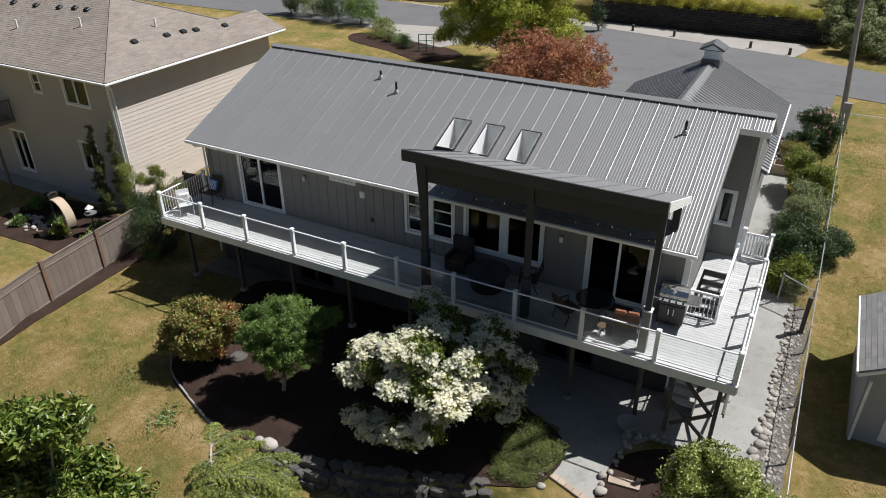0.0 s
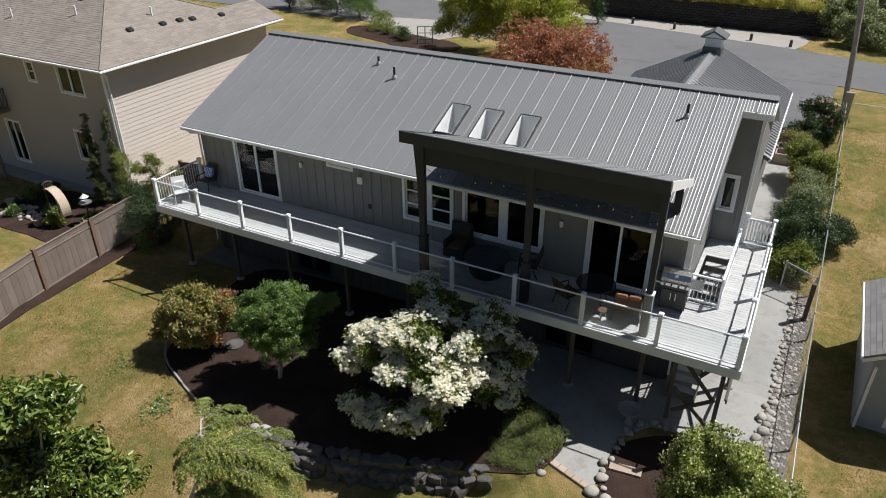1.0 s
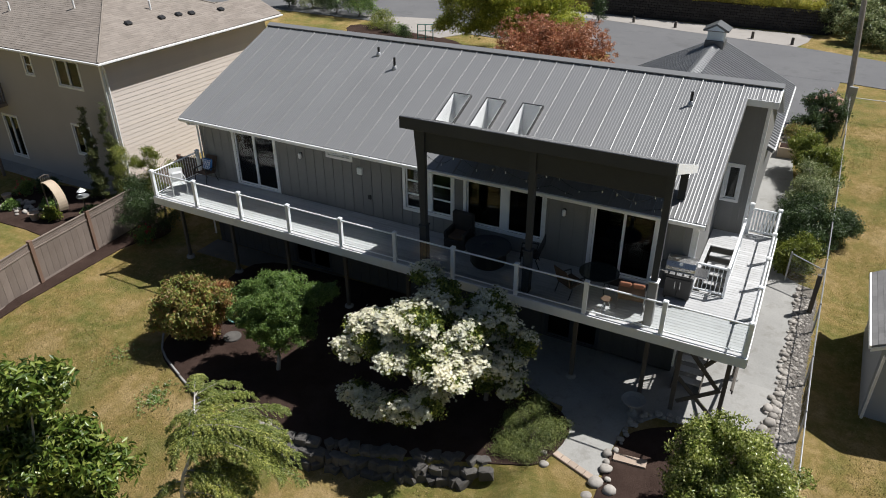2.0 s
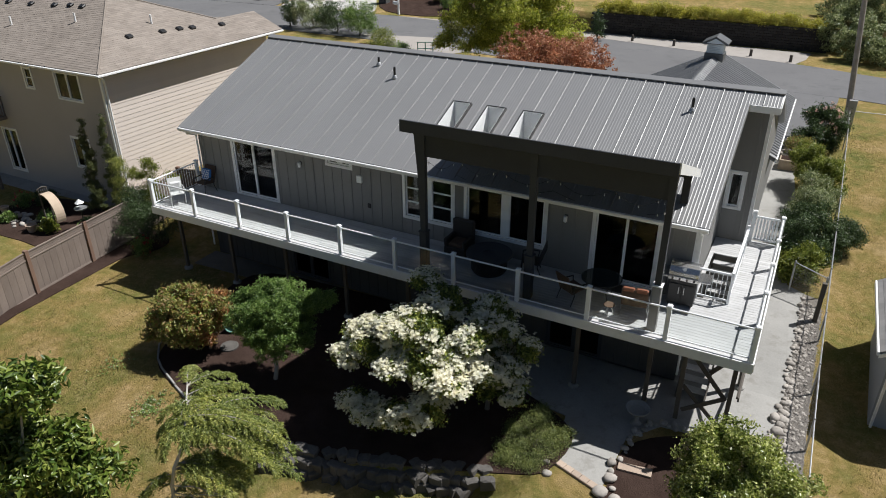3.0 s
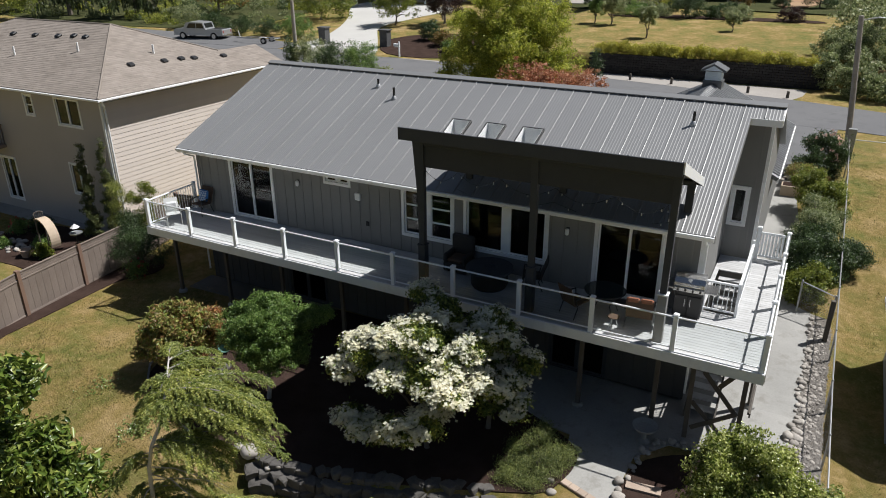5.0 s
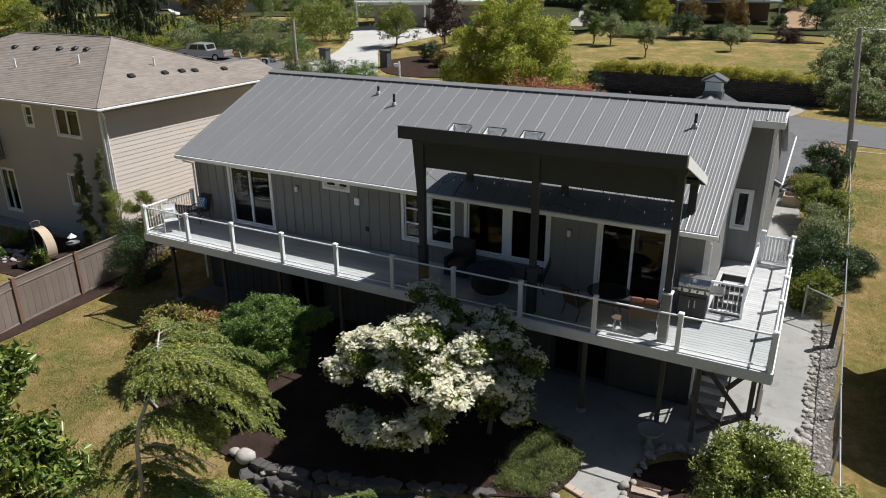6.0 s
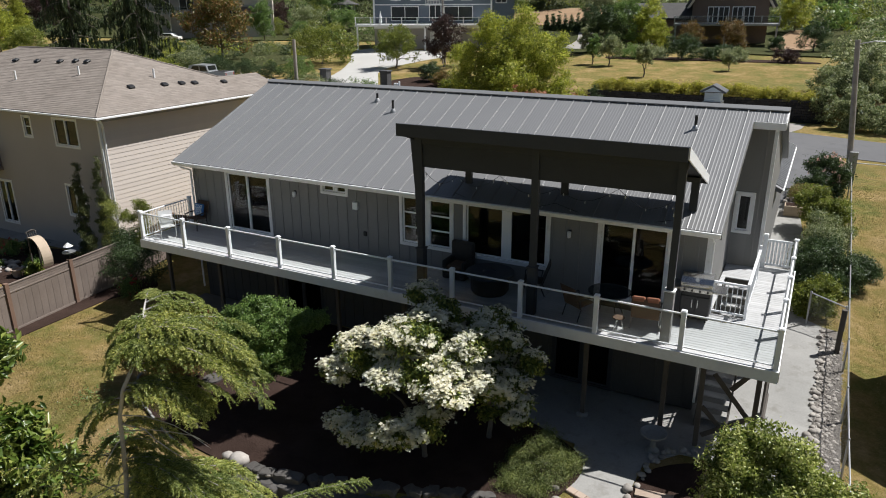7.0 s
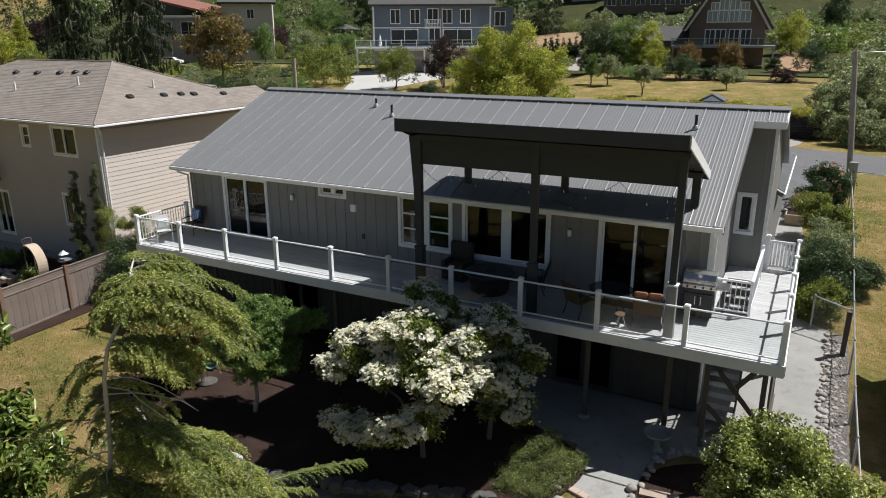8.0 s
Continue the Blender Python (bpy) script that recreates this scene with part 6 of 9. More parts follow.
plant("weeping_conifer", "drooping conifer branch by the wooden fence", "shrub", (-19.6, 2.4, 0.1), [(-19.9, 2.6, 2.9, 0.5, 0.35, 0.2), (-19.3, 2.5, 2.7, 0.4, 0.3, 0.2), (-19.6, 2.5, 1.7, 0.35, 0.35, 0.9)], [(-19.9, 2.6, 2.8), (-19.2, 2.5, 2.7)], f_cedar, 240, 18, 0.07, 0.02, 0.04, group="narrow conifers", scatter=0.08, droop=0.9)
plant("yellow_shrub", "bright yellow-green shrub behind the deck corner", "shrub", (-17.8, 2.8, 0.2), [(-18.05, 2.9, 2.7, 0.3, 0.3, 0.9), (-16.95, 3.0, 2.45, 0.26, 0.26, 0.6), (-19.0, 2.8, 2.45, 0.5, 0.3, 0.25), (-18.0, 2.6, 1.6, 0.5, 0.4, 0.6)], [(-18.05, 2.9, 3.3), (-17.2, 3.0, 2.8), (-18.9, 2.8, 2.4)], f_lime, 380, 20, 0.07, 0.026, 0.04, clumps=(14, 0.2, 0.4), scatter=0.07, droop=0.5)
plant("dark_shrub", "dark shrub in the shade at the end of the deck", "shrub", (-17.2, 1.2, 0), [(-17.4, 1.3, 1.1, 0.7, 0.8, 0.8), (-16.6, 1.8, 1.2, 0.6, 0.6, 0.9), (-18.0, 2.0, 1.4, 0.6, 0.6, 0.9), (-18.7, 2.2, 1.2, 0.5, 0.5, 0.9)], [(-17.4, 1.3, 1.4), (-16.6, 1.8, 1.6)], f_dark, 620, 20, 0.08, 0.03, 0.04, scatter=0.13)
for bx, by, n, mt, label in ((-16.75, 0.75, 16, f_redflower, "small bush with red flowers in the mulch"), (-25.6, 1.5, 10, f_redflower, "leafy plant with a few red flowers")):
    pt = plant("flower_bush", label, "flower", (bx, by, 0.05), [(bx, by, 0.45, 0.35, 0.35, 0.4)], [(bx, by, 0.6), (bx + 0.2, by, 0.5)], f_green, 90, 14, 0.08, 0.035, 0.02, group="flower bushes", scatter=0.1)
    pp, po = lumps(PLANTS, [(bx, by, 0.5, 0.38, 0.38, 0.4)], n, 0.95)
    part("blossom", leaf_mesh("blossom", leaves_at(PLANTS, np.repeat(pp, 6, 0) + PLANTS.normal(0, 0.025, (len(pp) * 6, 3)), np.repeat(po, 6, 0), 0.08, 0.07), mt), None, pt, "red flowers")
for bx, by, r, mt in ((-22.3, 0.35, 0.42, f_lime), (-23.4, 1.0, 0.32, f_green), (-24.9, 0.2, 0.3, f_green), (-25.2, 2.3, 0.5, f_dark), (-20.6, 0.6, 0.3, f_green), (-21.1, 1.5, 0.3, f_dark)):
    plant("border_plant", "leafy border plant in the mulch bed", "plant", (bx, by, 0), [(bx, by, r * 0.7, r, r, r * 0.6)], [(bx, by, r)], mt, 70, 14, 0.13, 0.05, 0.015, group="border plants", scatter=0.08, droop=0.4)

# ---- street side ----
FAR = np.random.default_rng(77)
m_tan = surface("dry_tan_lawn", (0.24, 0.15, 0.08), (0.36, 0.24, 0.14), 1.0, 0, 0.3, 3, 0.8, 0.05)


def far_tree(name, label, x, y, w, h, mat, lift=0.25, n=5, leaf=0.16, group="street trees", dens=1.0, cat="tree", drop=0.0, per=14, most=460, loose=1.2, clumps=(11, 0.24, 0.46)):
    """A tree or bush of given width and height on the land."""
    z = gz(x, y)
    blobs = [(x, y, z + h * (lift + (1 - lift) * 0.68), w * 0.27, w * 0.27, h * (1 - lift) * 0.32), (x, y, z + h * (lift + (1 - lift) * 0.4), w * 0.33, w * 0.33, h * (1 - lift) * 0.34)]
    for i in range(n * 2):
        a = 2.4 * i + FAR.uniform(0, 0.8)
        u = (i + 0.5) / (n * 2)
        r = w * (0.37 if u < 0.6 else 0.37 * (1.45 - u) / 0.85) * FAR.uniform(0.8, 1.05)
        k = FAR.uniform(0.12, 0.19)
        blobs.append((x + r * math.cos(a), y + r * math.sin(a), z + h * (lift + (1 - lift) * (0.14 + 0.74 * u)), w * k, w * k, max(w, h) * k * 0.7))
    area = w * h
    sprays = int(min(most, max(60, area * 26 * dens * (0.16 / leaf))))
    return plant(name, label, cat, (x, y, z), blobs, [b[:3] for b in blobs[:4]], mat, sprays, per, leaf, leaf * 0.5, 0.035 * h ** 0.7, group=group, clumps=clumps, scatter=leaf * loose, droop=0.25 + drop, rough=0.2)


plant("street_tree", "large dense yellow-green tree between house and street", "tree", (-12.0, 28.0, gz(-12, 28)),
      [(-12.2, 28.0, 5.6, 4.2, 3.6, 2.6), (-15.4, 28.2, 4.8, 2.6, 2.4, 2.0), (-9.6, 28.8, 4.9, 2.7, 2.4, 1.9), (-12.4, 28.0, 8.9, 2.4, 2.2, 1.9), (-10.2, 28.2, 7.7, 2.3, 2.1, 1.7), (-14.4, 28.0, 7.6, 2.2, 2.0, 1.7), (-11.6, 27.0, 6.6, 2.6, 2.2, 1.8)],
      [(-12.4, 28.0, 9.8), (-10.3, 28.2, 8.3), (-14.4, 28.0, 7.6), (-9.0, 28.8, 5.2), (-15.0, 28.2, 5.2)], f_yellow, 2700, 24, 0.16, 0.075, 0.17, group="street trees", clumps=(26, 0.13, 0.27), scatter=0.17, droop=0.4, rough=0.1, inner=0.55)
far_tree("red_maple", "low spreading red-leaved maple behind the roof", -7.4, 22.4, 7.4, 3.8, f_red, 0.2, 12, 0.13, dens=2, per=20, most=1500, loose=0.7, clumps=(12, 0.2, 0.4))
far_tree("conifer_shrub", "small dark upright conifer by the street", -10.2, 41.2, 1.3, 2.4, f_dark, 0.0, 4, 0.1, "hedge plants", cat="shrub")
# shrubs beyond the roof, left of the drive
for x, y, w, h, m in ((-34.5, 35.5, 4.5, 2.8, f_grey), (-31.5, 35.0, 4.0, 2.6, f_dark), (-28.8, 34.5, 3.6, 2.9, f_green), (-36.8, 35.2, 1.6, 2.8, f_dark), (-25.5, 33.0, 2.0, 1.2, f_lime)):
    far_tree("garden_shrub", "mixed green shrub bordering the street", x, y, w, h, m, 0.0, 5, 0.13, "street shrubs", cat="shrub")
tl = thing("teal_railing", "small teal metal railing beside concrete steps", "railing", at=(-19.4, 29.2, 2.2), turn=28)
m_tealpaint = surface("teal_paint", (0.08, 0.26, 0.22), (0.12, 0.33, 0.28), 0.5, 0, 2, 20, 0.1)
for x in (-0.55, 0.0, 0.55):
    part("post", Shape().box(x - 0.035, x + 0.035, -0.035, 0.035, -0.1, 1.25, 0.008), m_tealpaint, tl)
for z in (0.3, 0.75, 1.2):
    part("rail", Shape().box(-0.55, 0.55, -0.02, 0.02, z, z + 0.05, 0.006), m_tealpaint, tl)
for x, y, w, h, m in ((-22.0, 30.0, 1.6, 0.9, f_green), (-23.4, 30.6, 1.2, 0.8, f_juniper), (-25.0, 31.2, 1.8, 0.8, f_lime), (-21.2, 29.4, 0.9, 1.0, f_dark)):
    far_tree("border_shrub", "low shrub in the front border by the street", x, y, w, h, m, 0.0, 4, 0.1, "front border shrubs", cat="shrub")
sheet("mulch_bed", soft([(-27, 32), (-26.5, 29.5), (-22, 28), (-18, 26.5), (-16.5, 29.5), (-21, 31.5)], 3), m_mulch, 0.03, "mulched front border by the street", "mulch bed", 1.5)
# yellow hedge above the block wall
for i in range(17):
    far_tree("hedge_shrub", "clipped yellow-green hedge shrub on top of the block wall", -11.2 + i * 1.05, 45.75 - i * 0.022, 1.7, 0.85 + 0.12 * (i % 3), f_gold, 0.0, 4, 0.13, "yellow hedge", cat="hedge", dens=2.5)

# block retaining wall
rw = thing("retaining_wall", "dark block retaining wall along the street", "wall", kind="structure")
blk = Shape().box(0, 0.44, 0, 0.25, 0, 0.19, 0.02).mesh("block", m_block)
wx0, wx1, wy0, wy1 = -12.0, 6.4, 44.9, 44.5
for r in range(9):
    n = 40
    for i in range(n):
        u = (i + (0.5 if r % 2 else 0)) * 0.46
        x = wx0 + u
        at_part("block", blk, rw, pose(x, wy0 + (wy1 - wy0) * u / 18.4 + r * 0.02, 2.1 + r * 0.195, 0, 0, math.degrees(math.atan2(wy1 - wy0, wx1 - wx0))))
for i, (x, y) in enumerate(((-7.7, 42.6), (-4.3, 42.1), (1.5, 40.9), (4.25, 40.1))):
    b = thing("bollard", "short dark wooden post beside the street", "bollard", "street posts", at=(x, y, gz(x, y)))
    part("post", Shape().rod((0, 0, -0.1), (0, 0, 0.48), 0.11, 0.10, 10).lathe([(0.105, 0), (0.08, 0.03)], (0, 0, 0.48), 10), m_post, b)

# poles


def utility_pole(label, x, y, h, r, lean, box, lamp):
    z = gz(x, y)
    p = thing("utility_pole", label, "pole", "utility poles", at=(x, y, z))
    top = Vector((lean, 0, h))
    part("pole", Shape().tube([(0, 0, -0.3), tuple(top * 0.33), tuple(top * 0.66), tuple(top)], [r, r * 0.93, r * 0.85, r * 0.78], 12), m_bark_pale, p)
    if box:
        part("conduit_guard", Shape().box(-0.2, 0.2, -0.3, -0.14, 0.0, 1.65, 0.02), m_galv, p, "grey metal conduit guard")
    if lamp:
        q = top * 0.97
        part("arm", Shape().tube([tuple(q), tuple(q + Vector((0.7, 0.1, 0.15))), tuple(q + Vector((1.4, 0.2, 0.12)))], 0.03, 6), m_galv, p)
        part("lamp_head", Shape(Matrix.Translation(q + Vector((1.55, 0.2, 0.1)))).box(-0.2, 0.2, -0.1, 0.1, -0.05, 0.08, 0.04), m_white, p)
    return p


utility_pole("weathered wooden utility pole with a street lamp", 8.05, 24.4, 7.0, 0.15, -0.72, True, True)
utility_pole("wooden utility pole beside the far street shrubs", -37.0, 36.2, 5.8, 0.19, 0.0, False, False)
utility_pole("slim wooden utility pole near the far driveway", -37.8, 66.5, 9.5, 0.15, 0.0, False, False)

# driveway posts, mailbox
m_stone = surface("dark_pier_stone", (0.05, 0.05, 0.052), (0.11, 0.11, 0.11), 0.9, 0, 3, 12, 0.5, 0.01)
for x, y in ((-43.5, 49.1), (-35.8, 49.6)):
    g = thing("gate_pier", "square dark stone pier beside the driveway", "pillar", "driveway piers", at=(x, y, gz(x, y)))
    part("shaft", Shape().box(-0.45, 0.45, -0.45, 0.45, -0.2, 1.65, 0.03), m_stone, g)
    part("cap", Shape().box(-0.55, 0.55, -0.55, 0.55, 1.65, 1.8, 0.03), m_stone, g)
mb = thing("mailbox", "white mailbox on a white post", "mailbox", at=(-31.4, 45.2, gz(-31.4, 45.2)))
part("post", Shape().box(-0.07, 0.07, -0.07, 0.07, -0.2, 1.5, 0.01).box(-0.5, 0.1, -0.05, 0.05, 0.95, 1.03, 0.01), m_vinyl, mb)
part("box", Shape().box(-0.62, -0.12, -0.12, 0.12, 1.03, 1.3, 0.05), m_vinyl, mb)

# ---- parked pickup and trailer ----
m_silver = surface("silver_car_paint", (0.42, 0.43, 0.44), (0.46, 0.47, 0.48), 0.3, 0.5, 1, 80, 0)
m_tyre = surface("tyre_rubber", (0.012, 0.012, 0.012), (0.022, 0.022, 0.022), 0.9, 0, 3, 40, 0.2, 0.003)
m_carglass = surface("dark_car_glass", (0.012, 0.014, 0.016), (0.02, 0.022, 0.024), 0.08, 0, 2, 10, 0)
m_tail = surface("red_lamp_plastic", (0.32, 0.015, 0.012), (0.40, 0.02, 0.016), 0.3, 0, 2, 10, 0)
truck = thing("pickup_truck", "silver crew-cab pickup truck parked beside the street", "car", at=(-60.4, 47.6, 2.25), turn=12)
truck.scale = (1.1, 1.1, 1.1)
prof = [(-3.0, 0.45), (3.0, 0.45), (3.0, 1.05), (2.9, 1.12), (1.15, 1.12), (1.15, 1.05), (0.95, 1.1), (0.7, 1.78), (-0.9, 1.85), (-1.35, 1.75), (-1.75, 1.2), (-2.85, 1.08), (-3.0, 0.9)]
s = Shape().slab([(x, -0.92, z) for x, z in prof], (0, 1.84, 0))
part("body", s, m_silver, truck)
part("bed", Shape().box(1.25, 2.85, -0.75, 0.75, 1.122, 1.13), m_black, truck)
for y in (-0.935, 0.915):
    part("side_window", Shape().slab([(-1.35, y, 1.2), (-0.2, y, 1.2), (-0.2, y, 1.7), (-0.95, y, 1.7)], (0, 0.02, 0)), m_carglass, truck)
    part("side_window", Shape().slab([(-0.1, y, 1.2), (0.8, y, 1.2), (0.62, y, 1.68), (-0.1, y, 1.7)], (0, 0.02, 0)), m_carglass, truck)
part("rear_window", Shape().slab([(0.90, -0.7, 1.25), (0.90, 0.7, 1.25), (0.76, 0.7, 1.7), (0.76, -0.7, 1.7)], (0.02, 0, 0)), m_carglass, truck)
for y in (-0.8, 0.7):
    part("tail_lamp", Shape().box(2.99, 3.02, y, y + 0.14, 0.75, 1.02, 0.01), m_tail, truck)
part("bumper", Shape().box(2.98, 3.12, -0.9, 0.9, 0.42, 0.6, 0.03), m_steel, truck)
for x in (-1.9, 1.9):
    for y in (-0.95, 0.73):
        w = new("wheel")
        w.parent = truck
        part("tyre", Shape().rod((x, y, 0.4), (x, y + 0.24, 0.4), 0.4, n=20), m_tyre, w)
        part("rim", Shape().rod((x, y - 0.012, 0.4), (x, y + 0.252, 0.4), 0.24, n=14), m_steel, w)
tr = thing("boat_trailer", "empty light metal trailer parked behind the pickup", "trailer", at=(-51.2, 47.2, 2.3), turn=8)
part("frame", Shape().tube([(-3.2, 0, 0.55), (-1.2, 0.7, 0.55), (2.2, 0.7, 0.55)], 0.05, 6).tube([(-3.2, 0, 0.55), (-1.2, -0.7, 0.55), (2.2, -0.7, 0.55)], 0.05, 6).rod((2.2, -0.7, 0.55), (2.2, 0.7, 0.55), 0.05), m_galv, tr)
part("fender", Shape().box(0.6, 1.5, -0.98, -0.75, 0.72, 0.78, 0.02), m_white, tr)
for y in (-0.95, 0.75):
    w = new("wheel")
    w.parent = tr
    part("tyre", Shape().rod((1.05, y, 0.36), (1.05, y + 0.2, 0.36), 0.36, n=18), m_tyre, w)
    part("rim", Shape().rod((1.05, y - 0.012, 0.36), (1.05, y + 0.21, 0.36), 0.2, n=12), m_steel, w)
part("winch_post", Shape().rod((-2.6, 0, 0.55), (-2.8, 0, 1.3), 0.04), m_white, tr)

# ---- houses up the slope ----
m_blue = surface("blue_grey_siding", (0.13, 0.16, 0.20), (0.165, 0.20, 0.245), 0.8, 0, 0.5, 8, 0.2, 0.01)
m_brown = surface("brown_siding", (0.16, 0.115, 0.09), (0.22, 0.16, 0.13), 0.8, 0, 0.5, 8, 0.2, 0.01)
m_cream = surface("cream_wall", (0.58, 0.52, 0.45), (0.66, 0.60, 0.53), 0.8, 0, 0.5, 8, 0.1, 0.01)
m_redroof = surface("red_brown_roof", (0.19, 0.075, 0.055), (0.26, 0.12, 0.09), 0.9, 0, 1, 8, 0.4, 0.02)
m_greyroof = surface("dark_grey_roof", (0.06, 0.058, 0.056), (0.10, 0.097, 0.093), 0.9, 0, 1, 8, 0.4, 0.02)
m_dullwin = surface("far_window_glass", (0.03, 0.035, 0.04), (0.05, 0.056, 0.06), 0.08, 0, 1, 5, 0)
# Pale base colour stands in for sky mirrored in the gable panes.
m_palewin = surface("far_window_mirrored_sky", (0.30, 0.34, 0.35), (0.38, 0.42, 0.43), 0.06, 0, 1, 5, 0)


def far_window(parent, x, z, w, h, y=0.0, glass_mat=None, halves=2):
    q = new("window")
    q.parent = parent
    part("frame", Shape().box(x - 0.12, x + w + 0.12, y - 0.08, y, z - 0.12, z, 0.01).box(x - 0.12, x + w + 0.12, y - 0.08, y, z + h, z + h + 0.12, 0.01)
         .box(x - 0.12, x, y - 0.08, y, z, z + h).box(x + w, x + w + 0.12, y - 0.08, y, z, z + h)
         .box(x + w / 2 - 0.05, x + w / 2 + 0.05, y - 0.07, y, z, z + h), m_white, q)
    part("pane", Shape().box(x, x + w, y - 0.035, y - 0.02, z, z + h), glass_mat or m_dullwin, q)


def far_deck(parent, x0, x1, y0, z, drop, mat, n):
    d = new("terrace")
    d.parent = parent
    part("floor", Shape().box(x0, x1, y0, 0, z - 0.25, z, 0.02), mat, d)
    for i in range(n + 1):
        x = x0 + 0.1 + (x1 - x0 - 0.2) * i / n
        part("post", Shape().box(x - 0.07, x + 0.07, y0, y0 + 0.14, z, z + 1.05, 0.02), mat, d)
    for zz in (0.95, 0.12):
        part("rail", Shape().box(x0, x1, y0 + 0.04, y0 + 0.1, z + zz, z + zz + 0.07), mat, d)
    gl = part("glass_panel", Shape().box(x0 + 0.1, x1 - 0.1, y0 + 0.06, y0 + 0.07, z + 0.2, z + 0.95), m_glass, d)
    gl.visible_shadow = False
    for x in (x0 + 0.3, (x0 + x1) / 2, x1 - 0.3):
        part("support", Shape().box(x - 0.12, x + 0.12, y0 + 0.2, y0 + 0.44, z - drop, z - 0.25, 0.02), mat, d)


# blue house
bh = thing("blue_house", "tall blue-grey house with white trim and a wide white deck", "house", at=(-50, 81, 4.65), turn=28)
part("wall", Shape().box(-6.5, 11.3, 0, 10, -0.8, 9.5), m_blue, bh)
part("wing_wall", Shape().box(11.3, 15.0, 2.5, 10, -0.8, 9.3), m_blue, bh)
far_window(bh, 12.2, 6.6, 1.5, 2.0, 2.5)
part("lower_wall", Shape().box(-6.5, 9.5, -0.06, 0, -0.4, 2.9), m_stucco, bh)
part("garage_door", Shape().box(2.0, 6.5, -0.1, -0.06, 0, 2.4), m_white, bh, "pale garage door")
part("roof", Shape().slab([(-7.2, -0.7, 9.4), (12.0, -0.7, 9.4), (12.0, 5, 12.2), (-7.2, 5, 12.2)], (0, 0, 0.3)).slab([(-7.2, 10.7, 9.4), (12.0, 10.7, 9.4), (12.0, 5, 12.2), (-7.2, 5, 12.2)], (0, 0, 0.3)), m_greyroof, bh)
for x, z, w, h in ((-3.8, 4.1, 4.0, 1.9), (2.0, 4.1, 1.6, 2.1), (4.2, 4.1, 4.2, 1.9), (-3.8, 7.0, 1.3, 1.9), (-0.8, 7.0, 1.3, 1.9), (4.0, 7.0, 1.4, 1.9), (6.8, 7.0, 1.4, 1.9), (1.8, 7.0, 1.5, 2.0)):
    far_window(bh, x, z, w, h)
part("trim", Shape().box(-6.6, 9.6, -0.1, 0, 2.9, 3.2).box(-6.6, 11.4, -0.1, 0, 6.25, 6.4).box(-6.6, -6.35, -0.12, 0, 3.2, 9.4).box(11.15, 11.4, -0.12, 0, 3.2, 9.4), m_white, bh)
far_deck(bh, -9.0, 11.6, -4.0, 3.55, 3.6, m_white, 9)
bl = new("balcony")
bl.parent = bh
part("floor", Shape().box(1.3, 4.0, -1.4, 0, 6.2, 6.45, 0.02), m_white, bl)
me = Shape().box(-0.04, 0.04, -0.04, 0.04, 0, 1.0).mesh("baluster", m_white)
for i in range(12):
    at_part("baluster", me, bl, Matrix.Translation((1.4 + i * 0.23, -1.35, 6.45)))
part("rail", Shape().box(1.3, 4.0, -1.42, -1.3, 7.4, 7.5), m_white, bl)
um = thing("patio_umbrella", "closed white patio umbrella on the far deck", "umbrella", at=(-53.6, 76.4, 7.6))
part("canopy", Shape().lathe([(0.06, 0.6), (0.26, 0.9), (0.18, 1.7), (0.03, 2.4)], n=10), m_white, um)
part("pole", Shape().rod((0, 0, 0), (0, 0, 2.5), 0.03), m_white, um)

# steep-gabled brown house
af = thing("gabled_house", "brown house with a steep glazed gable and a wooden deck", "house", at=(-7.0, 94.0, 5.2), turn=8)
part("wall", Shape().box(-5.0, 5.0, 0, 10, -0.4, 6.0), m_brown, af)
part("gable_wall", Shape().slab([(-5.0, 0, 6.0), (5.0, 0, 6.0), (0, 0, 14.0)], (0, 10, 0)), m_brown, af)
for sg in (-1, 1):
    part("roof", Shape().slab([(0, -0.8, 14.3), (sg * 5.7, -0.8, 5.2), (sg * 5.7, 10.6, 5.2), (0, 10.6, 14.3)], (sg * 0.3, 0, 0.15)), m_greyroof, af)
    part("rake_board", Shape().slab([(0, -0.85, 14.35), (sg * 5.75, -0.85, 5.1), (sg * 5.4, -0.85, 5.1), (0, -0.85, 13.8)], (0, 0.1, 0)), m_cream, af)
for x, z, w, h in ((-2.7, 6.3, 1.2, 1.4), (-1.2, 6.3, 1.1, 1.4), (0.2, 6.3, 1.1, 1.4), (1.6, 6.3, 1.2, 1.4), (-1.2, 7.9, 1.1, 2.2), (0.2, 7.9, 1.1, 2.2), (-2.3, 7.9, 0.9, 0.9), (1.6, 7.9, 0.9, 0.9), (-2.8, 3.2, 1.2, 2.0), (-1.4, 3.2, 1.2, 2.0), (0.4, 3.2, 1.2, 2.0), (1.9, 3.2, 1.2, 2.0)):
    far_window(af, x, z, w, h, glass_mat=m_palewin if z > 6 else None)
far_deck(af, -7.2, 6.3, -4.0, 3.1, 3.2, m_galv, 6)
part("side_wing", Shape().box(-14.5, -5.0, 2, 9, -0.2, 3.6), m_brown, af)
part("wing_roof", Shape().slab([(-15, 1.4, 3.5), (-5, 1.4, 3.5), (-5, 5.5, 5.6), (-15, 5.5, 5.6)], (0, 0, 0.25)).slab([(-15, 9.6, 3.5), (-5, 9.6, 3.5), (-5, 5.5, 5.6), (-15, 5.5, 5.6)], (0, 0, 0.25)), m_greyroof, af)
part("awning", Shape().box(-9.6, -7.4, 0.4, 2, 2.3, 2.4), m_redroof, af, "red awning")

